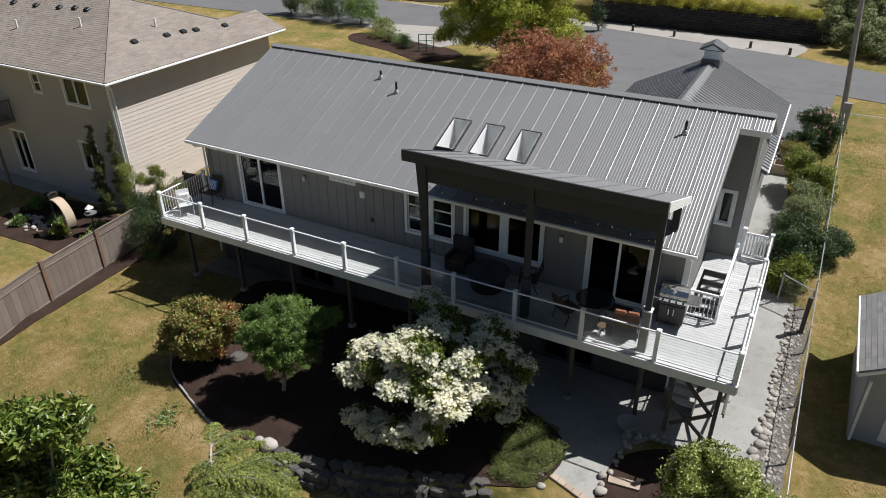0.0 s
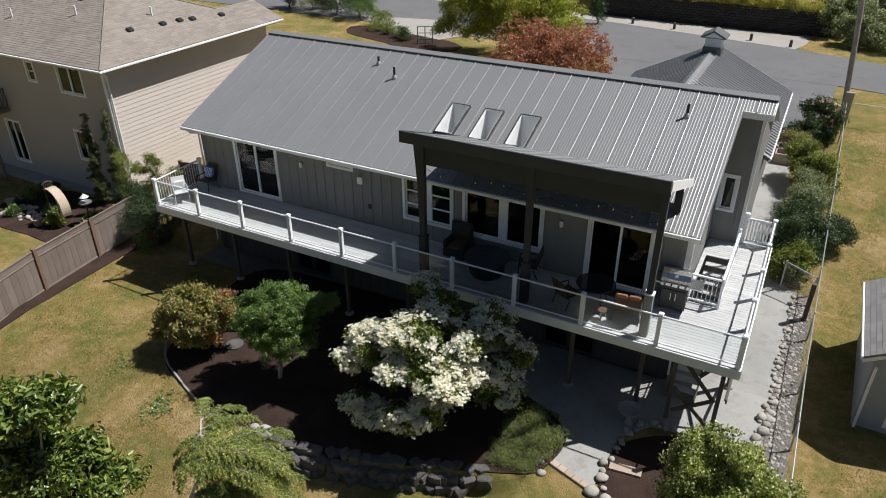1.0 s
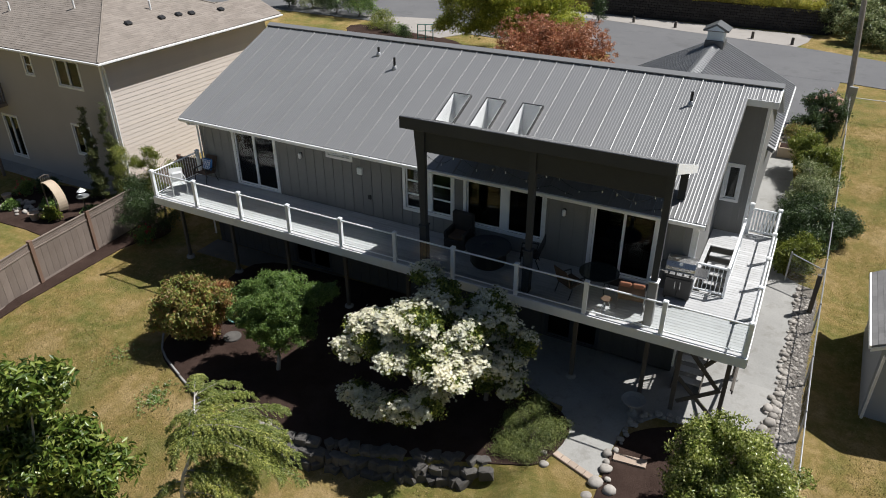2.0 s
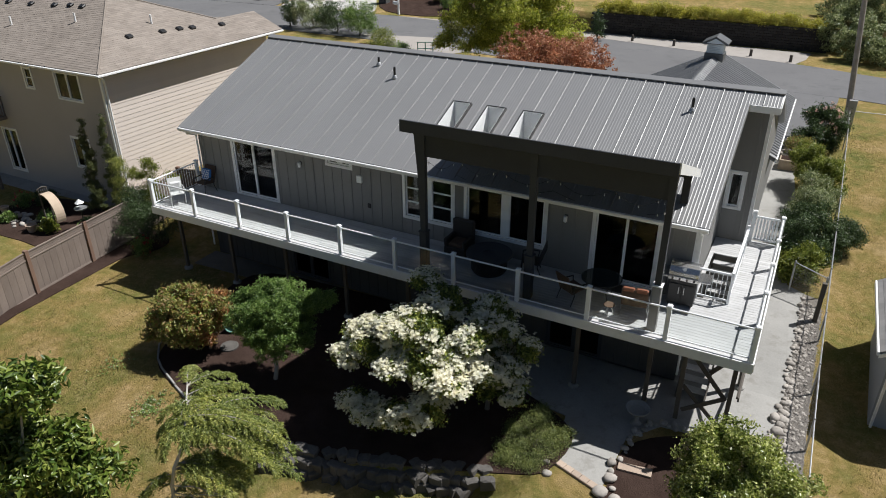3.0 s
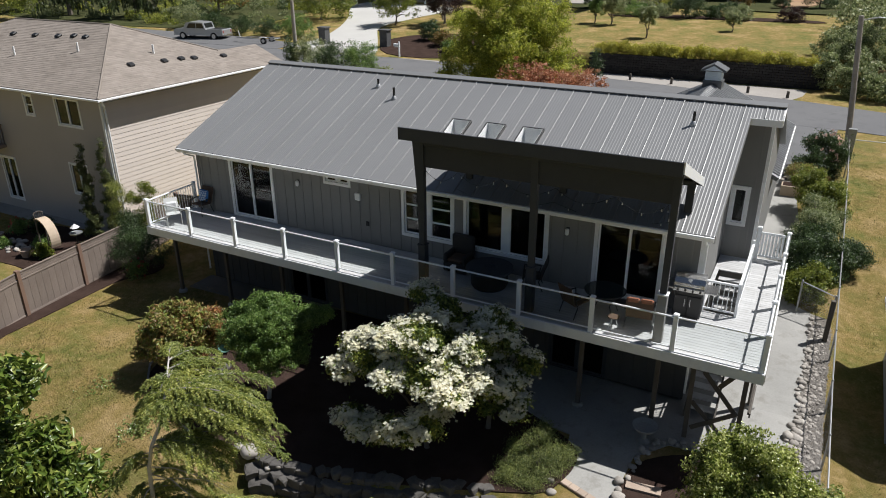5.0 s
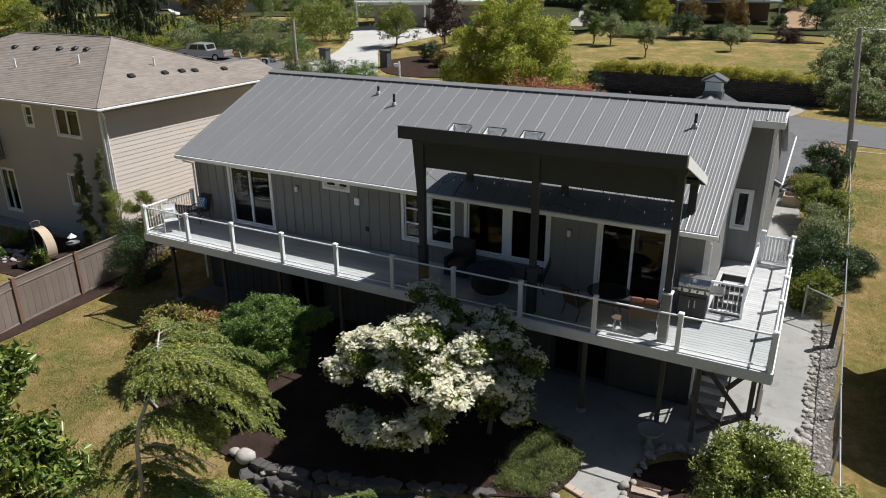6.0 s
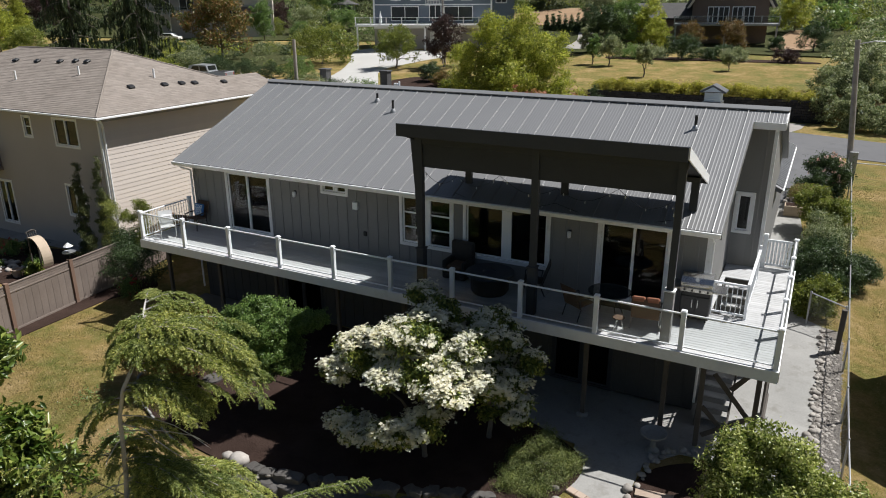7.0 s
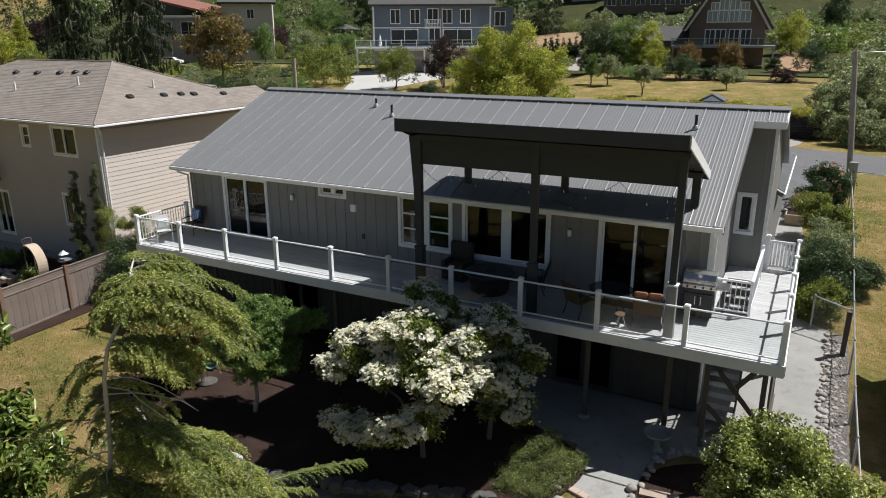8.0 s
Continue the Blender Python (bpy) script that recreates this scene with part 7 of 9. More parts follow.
# cream house with a red-brown roof
ch = thing("cream_house", "cream two-storey house with a low red-brown roof", "house", at=(-104.4, 87.4, 4.8), turn=40)
part("wall", Shape().box(-9, 6, 1.5, 13, -0.4, 8.6), m_stucco, ch)
part("wall", Shape().box(6, 15.6, -0.6, 12, -0.4, 11.2), m_cream, ch)
part("gable_wall", Shape().slab([(-9, 1.6, 8.6), (6, 1.6, 8.6), (-9, 1.6, 12.3)], (0, 9, 0)), m_dullwin, ch, "dark glazed gable")
part("roof", Shape().slab([(-10, -1.6, 12.3), (6.6, -1.6, 8.5), (6.6, 7, 10.2), (-10, 7, 14.0)], (0, 0, 0.4)), m_redroof, ch)
part("roof", Shape().slab([(5.4, -1.6, 11.0), (16.4, -1.6, 11.0), (16.4, 5, 13.4), (5.4, 5, 13.4)], (0, 0, 0.35)), m_greyroof, ch)
part("belt_trim", Shape().box(6, 15.65, -0.66, -0.6, 6.0, 6.35), m_stucco, ch)
for x, z, w, h, y in ((7.0, 3.6, 1.6, 1.8, -0.6), (9.9, 2.6, 2.4, 2.0, -0.6), (13.2, 3.0, 1.9, 2.0, -0.6), (10.8, 8.4, 1.2, 1.6, -0.6), (-2.0, 5.5, 2.6, 2.2, 1.5), (-6.5, 5.5, 2.6, 2.2, 1.5), (2.4, 5.5, 2.0, 2.2, 1.5)):
    far_window(ch, x, z, w, h, y)
far_deck(ch, -9, 1.6, -2.2, 5.0, 5.0, m_galv, 6)
part("patio_beam", Shape().box(-9, 2, -2.3, -1.9, 8.5, 8.9), m_white, ch, "white beam of the terrace cover")
part("garage_door", Shape().box(-5.2, -0.2, 1.4, 1.5, 0, 3.2), m_stucco, ch)
part("bay_roof", Shape().slab([(9.2, -1.8, 5.0), (13.0, -1.8, 5.0), (12.4, -0.6, 5.9), (9.8, -0.6, 5.9)], (0, 0, 0.15)), m_brown, ch)

# houses higher on the slope
for lab, x, y, w, h, turn, wm, rm in (("long brown house high on the slope", -30, 152, 22, 4.5, 6, m_brown, m_greyroof), ("pale blue house among trees", -84, 150, 14, 7, 25, m_cupola, m_greyroof), ("white-railed house behind tall cedars", -160, 130, 18, 8, 40, m_cream, m_greyroof), ("cream house above the brown gable", -48, 165, 10, 7, 10, m_cream, m_greyroof), ("grey house high on the slope", 12, 170, 18, 6, 0, m_stucco, m_greyroof)):
    fh = thing("hill_house", lab, "house", "houses on the slope", at=(x, y, gz(x, y)), turn=turn)
    part("wall", Shape().box(-w / 2, w / 2, 0, 9, -2, h), wm, fh)
    part("roof", Shape().slab([(-w / 2 - 0.7, -0.8, h - 0.1), (w / 2 + 0.7, -0.8, h - 0.1), (w / 2 + 0.7, 4.5, h + 2.2), (-w / 2 - 0.7, 4.5, h + 2.2)], (0, 0, 0.3)).slab([(-w / 2 - 0.7, 9.8, h - 0.1), (w / 2 + 0.7, 9.8, h - 0.1), (w / 2 + 0.7, 4.5, h + 2.2), (-w / 2 - 0.7, 4.5, h + 2.2)], (0, 0, 0.3)), rm, fh)
    for k in range(int(w / 3.2)):
        far_window(fh, -w / 2 + 0.8 + k * 3.2, h - 2.6, 1.9, 1.5)

gz_b = thing("gazebo", "small garden pavilion with a pale hip roof", "pavilion", at=(-93, 123, gz(-93, 123)), turn=25)
part("roof", Shape().lathe([(3.2, 2.5), (3.2, 2.65), (0.3, 3.7), (0.05, 3.75)], n=8), m_greyroof, gz_b)
for i in range(4):
    a = math.pi / 4 + i * math.pi / 2
    part("post", Shape().rod((2.4 * math.cos(a), 2.4 * math.sin(a), -0.2), (2.4 * math.cos(a), 2.4 * math.sin(a), 2.55), 0.1), m_white, gz_b)
wc = thing("parked_car", "white car parked by the far house", "car", at=(-106, 83, gz(-106, 83)), turn=20)
part("body", Shape().slab([(x, -0.85, z) for x, z in ((-2.2, 0.35), (2.2, 0.35), (2.2, 0.85), (1.3, 0.95), (0.8, 1.4), (-0.9, 1.42), (-1.6, 1.0), (-2.2, 0.9))], (0, 1.7, 0)), m_white, wc)
part("side_window", Shape().slab([(-1.2, -0.87, 1.0), (1.0, -0.87, 1.0), (0.7, -0.87, 1.33), (-0.85, -0.87, 1.34)], (0, 0.02, 0)), m_carglass, wc)
for x in (-1.35, 1.35):
    part("wheel", Shape().rod((x, -0.9, 0.33), (x, 0.9, 0.33), 0.33, n=14), m_tyre, wc)

f_hanging = foliage("dark_cedar_leaf", tones((0.022, 0.038, 0.014), (0.05, 0.075, 0.028), (0.10, 0.13, 0.05)), 0.5, 0.3)
f_autumn = foliage("rust_green_leaf", tones((0.09, 0.12, 0.03), (0.18, 0.19, 0.05), (0.28, 0.16, 0.06), (0.34, 0.20, 0.09)), 0.45, 0.4)
BEYOND = "garden trees beyond the street"
# trees and bushes beyond the street: place, width, height, bare stem share
for x, y, w, h, m, lift, lab in (
        (-138, 69.5, 5.6, 7.6, f_yellow, 0.0, "bright yellow-green bush"), (-165, 97, 9.0, 9.5, f_plum, 0.1, "thin reddish shrub"), (-196, 112, 18, 24, f_hanging, 0.0, "tall dark tree"), (-172, 112, 16, 26, f_hanging, 0.0, "tall dark tree"), (-150, 118, 16, 24, f_dark, 0.0, "tall dark tree"),
        (-58.0, 51.6, 4.0, 1.8, f_dark, 0.0, "low dark hedge shrub"), (-53.5, 51.4, 3.8, 1.6, f_dark, 0.0, "low dark hedge shrub"), (-49.5, 51.8, 4.0, 2.4, f_green, 0.0, "green bush beside the drive"), (-63.0, 52.2, 4.2, 2.2, f_dark, 0.0, "low dark hedge shrub"), (-68.0, 53.0, 4.4, 2.6, f_grey, 0.0, "grey-green bush"), (-30.0, 51.5, 2.6, 1.5, f_autumn, 0.0, "low bronze-leaved bush"), (-27.5, 49.0, 2.4, 1.2, f_green, 0.0, "low green bush"), (-32.8, 54.0, 2.6, 2.0, f_dark, 0.0, "dark bush"), (-120, 58.5, 10.0, 7.5, f_yellow, 0.0, "bright yellow-green tree"), (-110, 57.0, 7.0, 5.0, f_lime, 0.0, "lime-green tree"),
        (-72.7, 62.8, 10.0, 9.9, f_autumn, 0.04, "broad tree with rust-tinged foliage"), (-86.0, 87.0, 5.0, 7.2, f_green, 0.0, "bright green tree"), (-99.4, 106.0, 7.6, 6.0, f_plum, 0.0, "dense dark plum bush"),
        (-88.3, 102.6, 6.4, 5.6, f_grey, 0.0, "grey-green garden bush"), (-80.3, 106.3, 5.0, 3.8, f_green, 0.0, "round green bush"), (-94.0, 99.0, 5.0, 3.4, f_lime, 0.0, "lime-green bush"), (-84.0, 95.0, 4.5, 3.0, f_green, 0.0, "low green bush"), (-77.0, 88.0, 4.0, 2.4, f_grey, 0.0, "low grey-green bush"),
        (-54.2, 62.5, 8.8, 5.1, f_lime, 0.06, "spreading tree with yellow-green and bronze leaves"), (-42.1, 61.9, 5.7, 5.0, f_lime, 0.1, "small round tree with bronze-green leaves"), (-36.3, 64.0, 5.0, 6.4, f_plum, 0.05, "dark plum-leaved tree"),
        (-100.6, 126, 12, 9, f_green, 0.0, "green tree"), (-93.0, 132, 8, 12, f_dark, 0.0, "dark green tree"), (-84.0, 132, 8, 8, f_grey, 0.0, "grey-green tree"), (-112, 118, 10, 12, f_green, 0.0, "tall green tree"), (-76, 128, 9, 11, f_hanging, 0.0, "dark conifer-like tree"),
        (-35.5, 132, 6.4, 4.8, f_grey, 0.0, "pale-flowering bush"), (-30.8, 107, 3.4, 4.8, f_dark, 0.0, "dark upright shrub"), (-27.6, 106, 3.0, 3.8, f_green, 0.0, "green garden bush"),
        (-20.6, 79.5, 5.2, 6.0, f_dark, 0.0, "dense dark green garden tree"), (-18.2, 82.0, 5.0, 6.6, f_green, 0.0, "green garden tree"), (-15.6, 82.5, 5.2, 6.2, f_yellow, 0.0, "yellow-green tree"), (-13.6, 79.0, 3.6, 4.0, f_yellow, 0.0, "low yellow-green tree"), (-22.6, 80.0, 3.4, 3.6, f_grey, 0.0, "grey-green bush"),
        (-14.6, 60.9, 2.4, 3.2, f_grey, 0.25, "young tree at the lawn edge"), (-16.6, 61.5, 1.5, 3.1, f_green, 0.2, "slim young tree at the lawn edge"), (-9.3, 54.1, 1.7, 3.0, f_grey, 0.35, "young sapling on the dry lawn"), (-2.4, 60.0, 1.4, 1.9, f_grey, 0.3, "young sapling on the dry lawn"),
        (-8.4, 68.2, 4.2, 2.8, f_dark, 0.0, "domed dark grey-green bush"), (-14.3, 68.3, 4.4, 1.2, f_green, 0.0, "low green border"), (-11.6, 69.0, 3.4, 1.1, f_grey, 0.0, "low grey border"), (-5.7, 68.4, 1.9, 1.3, f_dark, 0.0, "low dark bush"), (-3.0, 68.0, 3.4, 1.4, f_grey, 0.0, "low grey-green bush"), (-4.4, 70.5, 3.0, 1.5, f_dark, 0.0, "low dark bush"), (0.3, 82.5, 2.0, 2.0, f_dark, 0.0, "small green bush"), (2.3, 68.2, 2.8, 1.4, f_plum, 0.0, "low purple-leaved bush"),
        (-10.2, 84.0, 3.6, 3.4, f_orange, 0.25, "small tree with orange foliage"), (-4.7, 80.2, 3.7, 4.0, f_orange, 0.12, "small tree with orange foliage"),
        (0.9, 106, 5.4, 6.2, f_yellow, 0.0, "bright yellow bamboo clump"), (4.3, 84.1, 4.0, 3.8, f_dark, 0.0, "clipped dark round bush"), (6.3, 128, 5.5, 7.4, f_dark, 0.0, "dark conifer-like tree"),
        (-62, 150, 14, 14, f_dark, 0.0, "dark tree on the slope"), (-128, 128, 14, 18, f_dark, 0.0, "tall dark tree"), (-60, 108, 7, 6, f_green, 0.0, "green tree")):
    far_tree("garden_tree" if h > 3.5 else "garden_bush", lab + " beyond the street", x, y, w * 1.08, h * 1.05, m, lift, 6, min(0.5, max(0.12, 0.042 * math.sqrt(w * h))), BEYOND, 2.4, "tree" if h > 3.5 else "shrub", per=12, most=480, loose=0.75, clumps=(4, 0.35, 0.6))


def cone_tree(label, x, y, w, h, mat, leaf=0.2):
    """A conifer: rings of drooping clumps that narrow towards the tip."""
    z = gz(x, y)
    blobs = []
    rings = max(4, int(h / (w * 0.22)))
    for i in range(rings):
        u = i / rings
        r = w * 0.5 * (1 - u) + 0.05 * w
        count = max(3, int(9 * (1 - u)))
        for k in range(count):
            a = 6.283 * (k + 0.5 * (i % 2)) / count
            blobs.append((x + r * 0.62 * math.cos(a), y + r * 0.62 * math.sin(a), z + h * (0.06 + 0.9 * u), r * 0.5, r * 0.5, h / rings * 0.42))
    return plant("conifer", label, "tree", (x, y, z), blobs, [(x, y, z + h), (x + 0.05, y, z + h * 0.7)], mat, int(min(500, 60 + w * h * 9)), 12, leaf * 1.3, leaf * 0.6, 0.03 * h ** 0.7, group="conifers beyond the street", clumps=(2, 0.4, 0.6), scatter=leaf * 0.7, droop=0.6)


cone_tree("dark blue-green spruce above the tan lawn", -47.5, 132, 8.0, 13.0, f_hanging, 0.26)
cone_tree("slim dark conifer beside the far drive", -82.9, 102.9, 1.5, 4.4, f_dark)
for i in range(7):
    cone_tree("small upright conifer in a row beside the tan lawn", -39.5 + i * 1.25, 109.4 - i * 0.35, 1.25, 3.0 + 0.3 * (i % 3), f_dark)


# drooping dark cedars far left
def hanging_cedar(x, y, h, w, seed):
    rg = np.random.default_rng(seed)
    t = thing("hanging_cedar", "tall dark cedar with long hanging branches", "tree", "hanging cedars")
    z0 = gz(x, y)
    part("trunk", Shape().tube([(x, y, z0 - 0.3), (x + 0.1, y, z0 + h * 0.5), (x, y, z0 + h)], [0.4, 0.25, 0.05], 8), m_bark, t)
    cs = []
    for i in range(44):
        u = 0.12 + 0.88 * (i + rg.uniform(0, 1)) / 44
        a = 2.4 * i
        L = w * 0.55 * (1.08 - 0.8 * u) * rg.uniform(0.55, 1.2)
        way = np.array([math.cos(a), math.sin(a), 0])
        v = np.linspace(0, 1, 7)
        arm = [np.array([x, y, z0 + h * u]) + way * L * s + np.array([0, 0, L * (0.10 * s - 0.42 * s * s)]) for s in v]
        part("limb", Shape().tube([tuple(q) for q in arm], [0.09 * (1 - 0.8 * s) for s in v], 5), m_bark, t)
        for s in np.linspace(0.1, 1, 15):
            p = np.array([x, y, z0 + h * u]) + way * L * s + np.array([0, 0, L * (0.10 * s - 0.42 * s * s)])
            p += rg.normal(0, 0.12, 3)
            drop = rg.uniform(0.8, 2.8) * (1.2 - 0.6 * s)
            k = int(26 * drop) + 4
            q = rg.random(k)[:, None]
            cs.append(p + np.array([[0, 0, -1.0]]) * q * drop + rg.normal(0, 0.07, (k, 3)))
    c = np.concatenate(cs)
    n = len(c)
    ax = unit(np.array([0, 0, -1.0]) + rg.normal(0, 0.25, (n, 3)))
    wd = unit(np.cross(ax, rg.normal(0, 1, (n, 3))))
    L, W = rg.uniform(0.3, 0.6, n)[:, None], rg.uniform(0.05, 0.09, n)[:, None]
    v = np.stack([c - wd * W, c + ax * L, c + wd * W], 1).reshape(-1, 3)
    k = np.arange(n)[:, None] * 3
    part("crown", mesh_from("crown", v, np.concatenate([k, k + 1, k + 2], 1), f_hanging), None, t)


hanging_cedar(-97, 56.5, 20, 11.5, 1)
hanging_cedar(-84.5, 58.5, 21, 11.5, 2)
# golden upright conifer
gx0, gy0 = -144, 78
gzb = gz(gx0, gy0)
plant("golden_conifer", "golden upright conifer beyond the street", "tree", (gx0, gy0, gzb), [(gx0, gy0, gzb + 0.8 + i * 1.0, 2.4 * (1 - (i / 8.5) ** 1.8) + 0.2, 2.4 * (1 - (i / 8.5) ** 1.8) + 0.2, 1.1) for i in range(9)], [(gx0, gy0, gzb + 8.2), (gx0, gy0, gzb + 5)], f_yellow, 700, 16, 0.3, 0.14, 0.15, scatter=0.22)
# planted slope and dry lawns
slope = sheet("planted_slope", [(-230, 84), (-100, 86), (-58, 92), (-38, 84), (-24, 80), (-6, 78.5), (8, 76), (20, 62), (60, 60), (90, 330), (-300, 330)], m_under, 0.16, "dark planted slope between the hillside houses", "slope", 4)
sheet("lawn", soft([(-52, 117), (-43, 113), (-37, 114), (-34, 128), (-40, 133), (-52, 126)], 3), m_tan, 0.3, "dry tan lawn below the dark spruce", "lawn", 4)
sheet("lawn", soft([(-0.6, 85), (3.0, 84), (4.5, 94), (3.2, 105), (0.3, 106)], 3), m_tan, 0.3, "dry tan lawn beside the brown house", "lawn", 4)

sheet("gravel_drive", soft([(-28.0, 86), (-25.0, 86), (-27.0, 97), (-29.5, 108), (-33.0, 109), (-30.2, 98)], 3), m_shoulder, 0.22, "pale gravel drive climbing between the gardens", "driveway", 4)
sheet("mulch_bed", soft([(-16, 67.2), (-8, 67.4), (4.5, 67.6), (4.0, 70), (-4, 71), (-16, 70.5)], 3), m_mulch, 0.07, "dark mulch border at the top of the lawn", "mulch bed", 3)

# bramble bank on the far side of the street
rgb = np.random.default_rng(5)
blobs = []
for i in range(60):
    x, y = 7.5 + rgb.uniform(0, 24) * rgb.uniform(0.1, 1), 42 + rgb.uniform(0, 45)
    if y < 46 and x < 9:
        x += 2
    r = rgb.uniform(1.2, 2.6)
    blobs.append((x, y, gz(x, y) + r * 0.5, r, r, r * rgb.uniform(0.7, 1.1)))
for i in range(46):
    x, y = rgb.uniform(-30, 14), rgb.uniform(116, 146)
    r = rgb.uniform(1.4, 3.0)
    blobs.append((x, y, gz(x, y) + r * 0.4, r * 1.3, r, r * 0.8))
bank = tagged(new("bramble_bank", leaf_mesh("bramble_bank", crown(rgb, clumped(rgb, blobs, 7, 0.25, 0.45), 4000, 14, 0.26, 0.15, scatter=0.16), f_grey)), "tall tangled grey-green bramble thicket along the street", "bushes", kind="stuff")
blobs = [(7.6, 46.5, 4.6, 1.8, 1.6, 2.0), (8.4, 43.0, 3.6, 1.9, 1.5, 1.6), (10.5, 41.5, 3.2, 2.0, 1.5, 1.2), (6.6, 50, 4.9, 1.6, 1.8, 1.6), (9.5, 48, 5.5, 2.5, 2.2, 2.6), (6.4, 44.6, 3.6, 1.0, 0.8, 1.5)]
tagged(new("bramble_bank", leaf_mesh("bramble_bank", crown(rgb, clumped(rgb, blobs, 24, 0.15, 0.3), 2000, 20, 0.16, 0.085, scatter=0.12), f_grey)), "tangled grey-green brambles hanging over the end of the wall", "bushes", kind="stuff")

# garden thickets between the houses
for k, mt in enumerate((f_dark, f_green, f_grey, f_lime)):
    blobs = []
    while len(blobs) < 80:
        x, y = rgb.uniform(-190 if k == 0 else -112, 40), rgb.uniform(84, 140)
        if (-62 < x < -30 and y < 90) or (-18 < x < 2 and y < 104) or (-122 < x < -84 and y < 112) or (-26 < x < 9 and y < 108) or (-56 < x < -32 and 78 < y < 130) or (-34 < x < -22 and 78 < y < 112) or (-110 < x < -74 and y < 112):
            continue
        r = rgb.uniform(1.0, 2.6)
        blobs.append((x, y, gz(x, y) + r * 0.5, r * 1.3, r, r * rgb.uniform(0.7, 1.2)))
    tagged(new("garden_thicket", leaf_mesh("garden_thicket", crown(rgb, blobs, 1700, 12, 0.44, 0.24, scatter=0.3), mt)), "mixed hedges and shrubs between the hillside gardens", "bushes", kind="stuff")

# low mixed planting beside the far drive
sheet("planted_bed", soft([(-112, 54), (-66, 52), (-60, 60), (-62, 73), (-78, 82), (-100, 80), (-128, 74)], 3), m_under, 0.06, "planted garden bed beside the far drive", "garden bed", 6)
for k, mt in enumerate((f_lime, f_grey, f_dark, f_yellow)):
    blobs = []
    for i in range(26):
        x, y = rgb.uniform(-112, -60), rgb.uniform(54, 78)
        r = rgb.uniform(0.45, 1.3)
        blobs.append((x, y, gz(x, y) + r * 0.4, r * 1.3, r, r * 0.8))
    tagged(new("low_planting", leaf_mesh("low_planting", crown(rgb, blobs, 700, 12, 0.24, 0.13, scatter=0.2), mt)), "low mixed shrubs in the far garden bed", "bushes", kind="stuff")

# woods on the slope
blobs = []
for i in range(520):
    y = 128 + 190 * rgb.random()
    x = -260 + 400 * rgb.random()
    if any(abs(x - hx) < 14 and -14 < y - hy < 6 for hx, hy in ((-30, 152), (-84, 150), (-48, 165), (12, 170))):
        continue
    r = rgb.uniform(3, 7)
    blobs.append((x, y, gz(x, y) + r * 0.7, r, r, r * rgb.uniform(0.8, 1.6)))
wood_mats = [f_dark, f_green, f_grey]
for k in range(3):
    tagged(new("hillside_trees", leaf_mesh("hillside_trees", crown(rgb, blobs[k::3], 3400, 12, 0.9, 0.5, scatter=0.7), wood_mats[k])), "mixed green woods covering the hillside", "trees", kind="stuff")
# tawny lawns between the gardens
lawn = sheet("lawn", soft([(-18, 47), (5.5, 46.6), (5.0, 66), (-4, 68.5), (-14, 66), (-20, 74), (-22, 60)], 4), m_grass, 0.02, "dry golden lawn above the block wall", "lawn", 4)

# ---- stones ----
STONE = random.Random(4)


def stone_mesh(seed, flat=0.7, cut=0.0):
    bm = bmesh.new()
    bmesh.ops.create_icosphere(bm, subdivisions=2, radius=0.5)
    off = Vector((seed * 3.1, seed * 1.7, seed * 0.9))
    for v in bm.verts:
        v.co *= 1 + 0.28 * noise.noise(v.co * 1.8 + off) + 0.1 * noise.noise(v.co * 4.5 + off)
        if cut:
            v.co = Vector(max(-0.36, min(0.36, c * (1 + cut * 0.3))) for c in v.co)
        v.co.z *= flat
        if v.co.z < -0.25:
            v.co.z = -0.25
    me = bpy.data.meshes.new("stone")
    bm.to_mesh(me)
    bm.free()
    if not cut:
        me.shade_smooth()
    return me


ROCKS = [stone_mesh(i, 0.6 + 0.08 * (i % 4)) for i in range(7)]
for me in ROCKS:
    me.materials.append(m_rock)
DARK_ROCKS = [stone_mesh(20 + i, 0.75) for i in range(5)]
for me in DARK_ROCKS:
    me.materials.append(m_rock_dark)


def stones(name, label, places, rocks, top=True):
    t = thing(name, label, "stones", "stone borders")
    for x, y, z, r in places:
        q = at_part("stone", STONE.choice(rocks), t, pose(x, y, z, STONE.uniform(-8, 8), STONE.uniform(-8, 8), STONE.uniform(0, 360)) @ Matrix.Diagonal((r * STONE.uniform(0.85, 1.25), r * STONE.uniform(0.8, 1.1), r * STONE.uniform(0.8, 1.1), 1)))
    return t


def along(pts, step, jitter, lo, hi, lift=0.0, base=None):
    out = []
    for (xa, ya), (xb, yb) in zip(pts, pts[1:]):
        L = math.hypot(xb - xa, yb - ya)
        n = max(1, round(L / step))
        for i in range(n):
            u = (i + STONE.uniform(0.2, 0.8)) / n
            x, y = xa + (xb - xa) * u + STONE.uniform(-jitter, jitter), ya + (yb - ya) * u + STONE.uniform(-jitter, jitter)
            r = STONE.uniform(lo, hi)
            out.append((x, y, (gz(x, y) if base is None else base) + 0.03 + lift + r * 0.15, r))
    return out


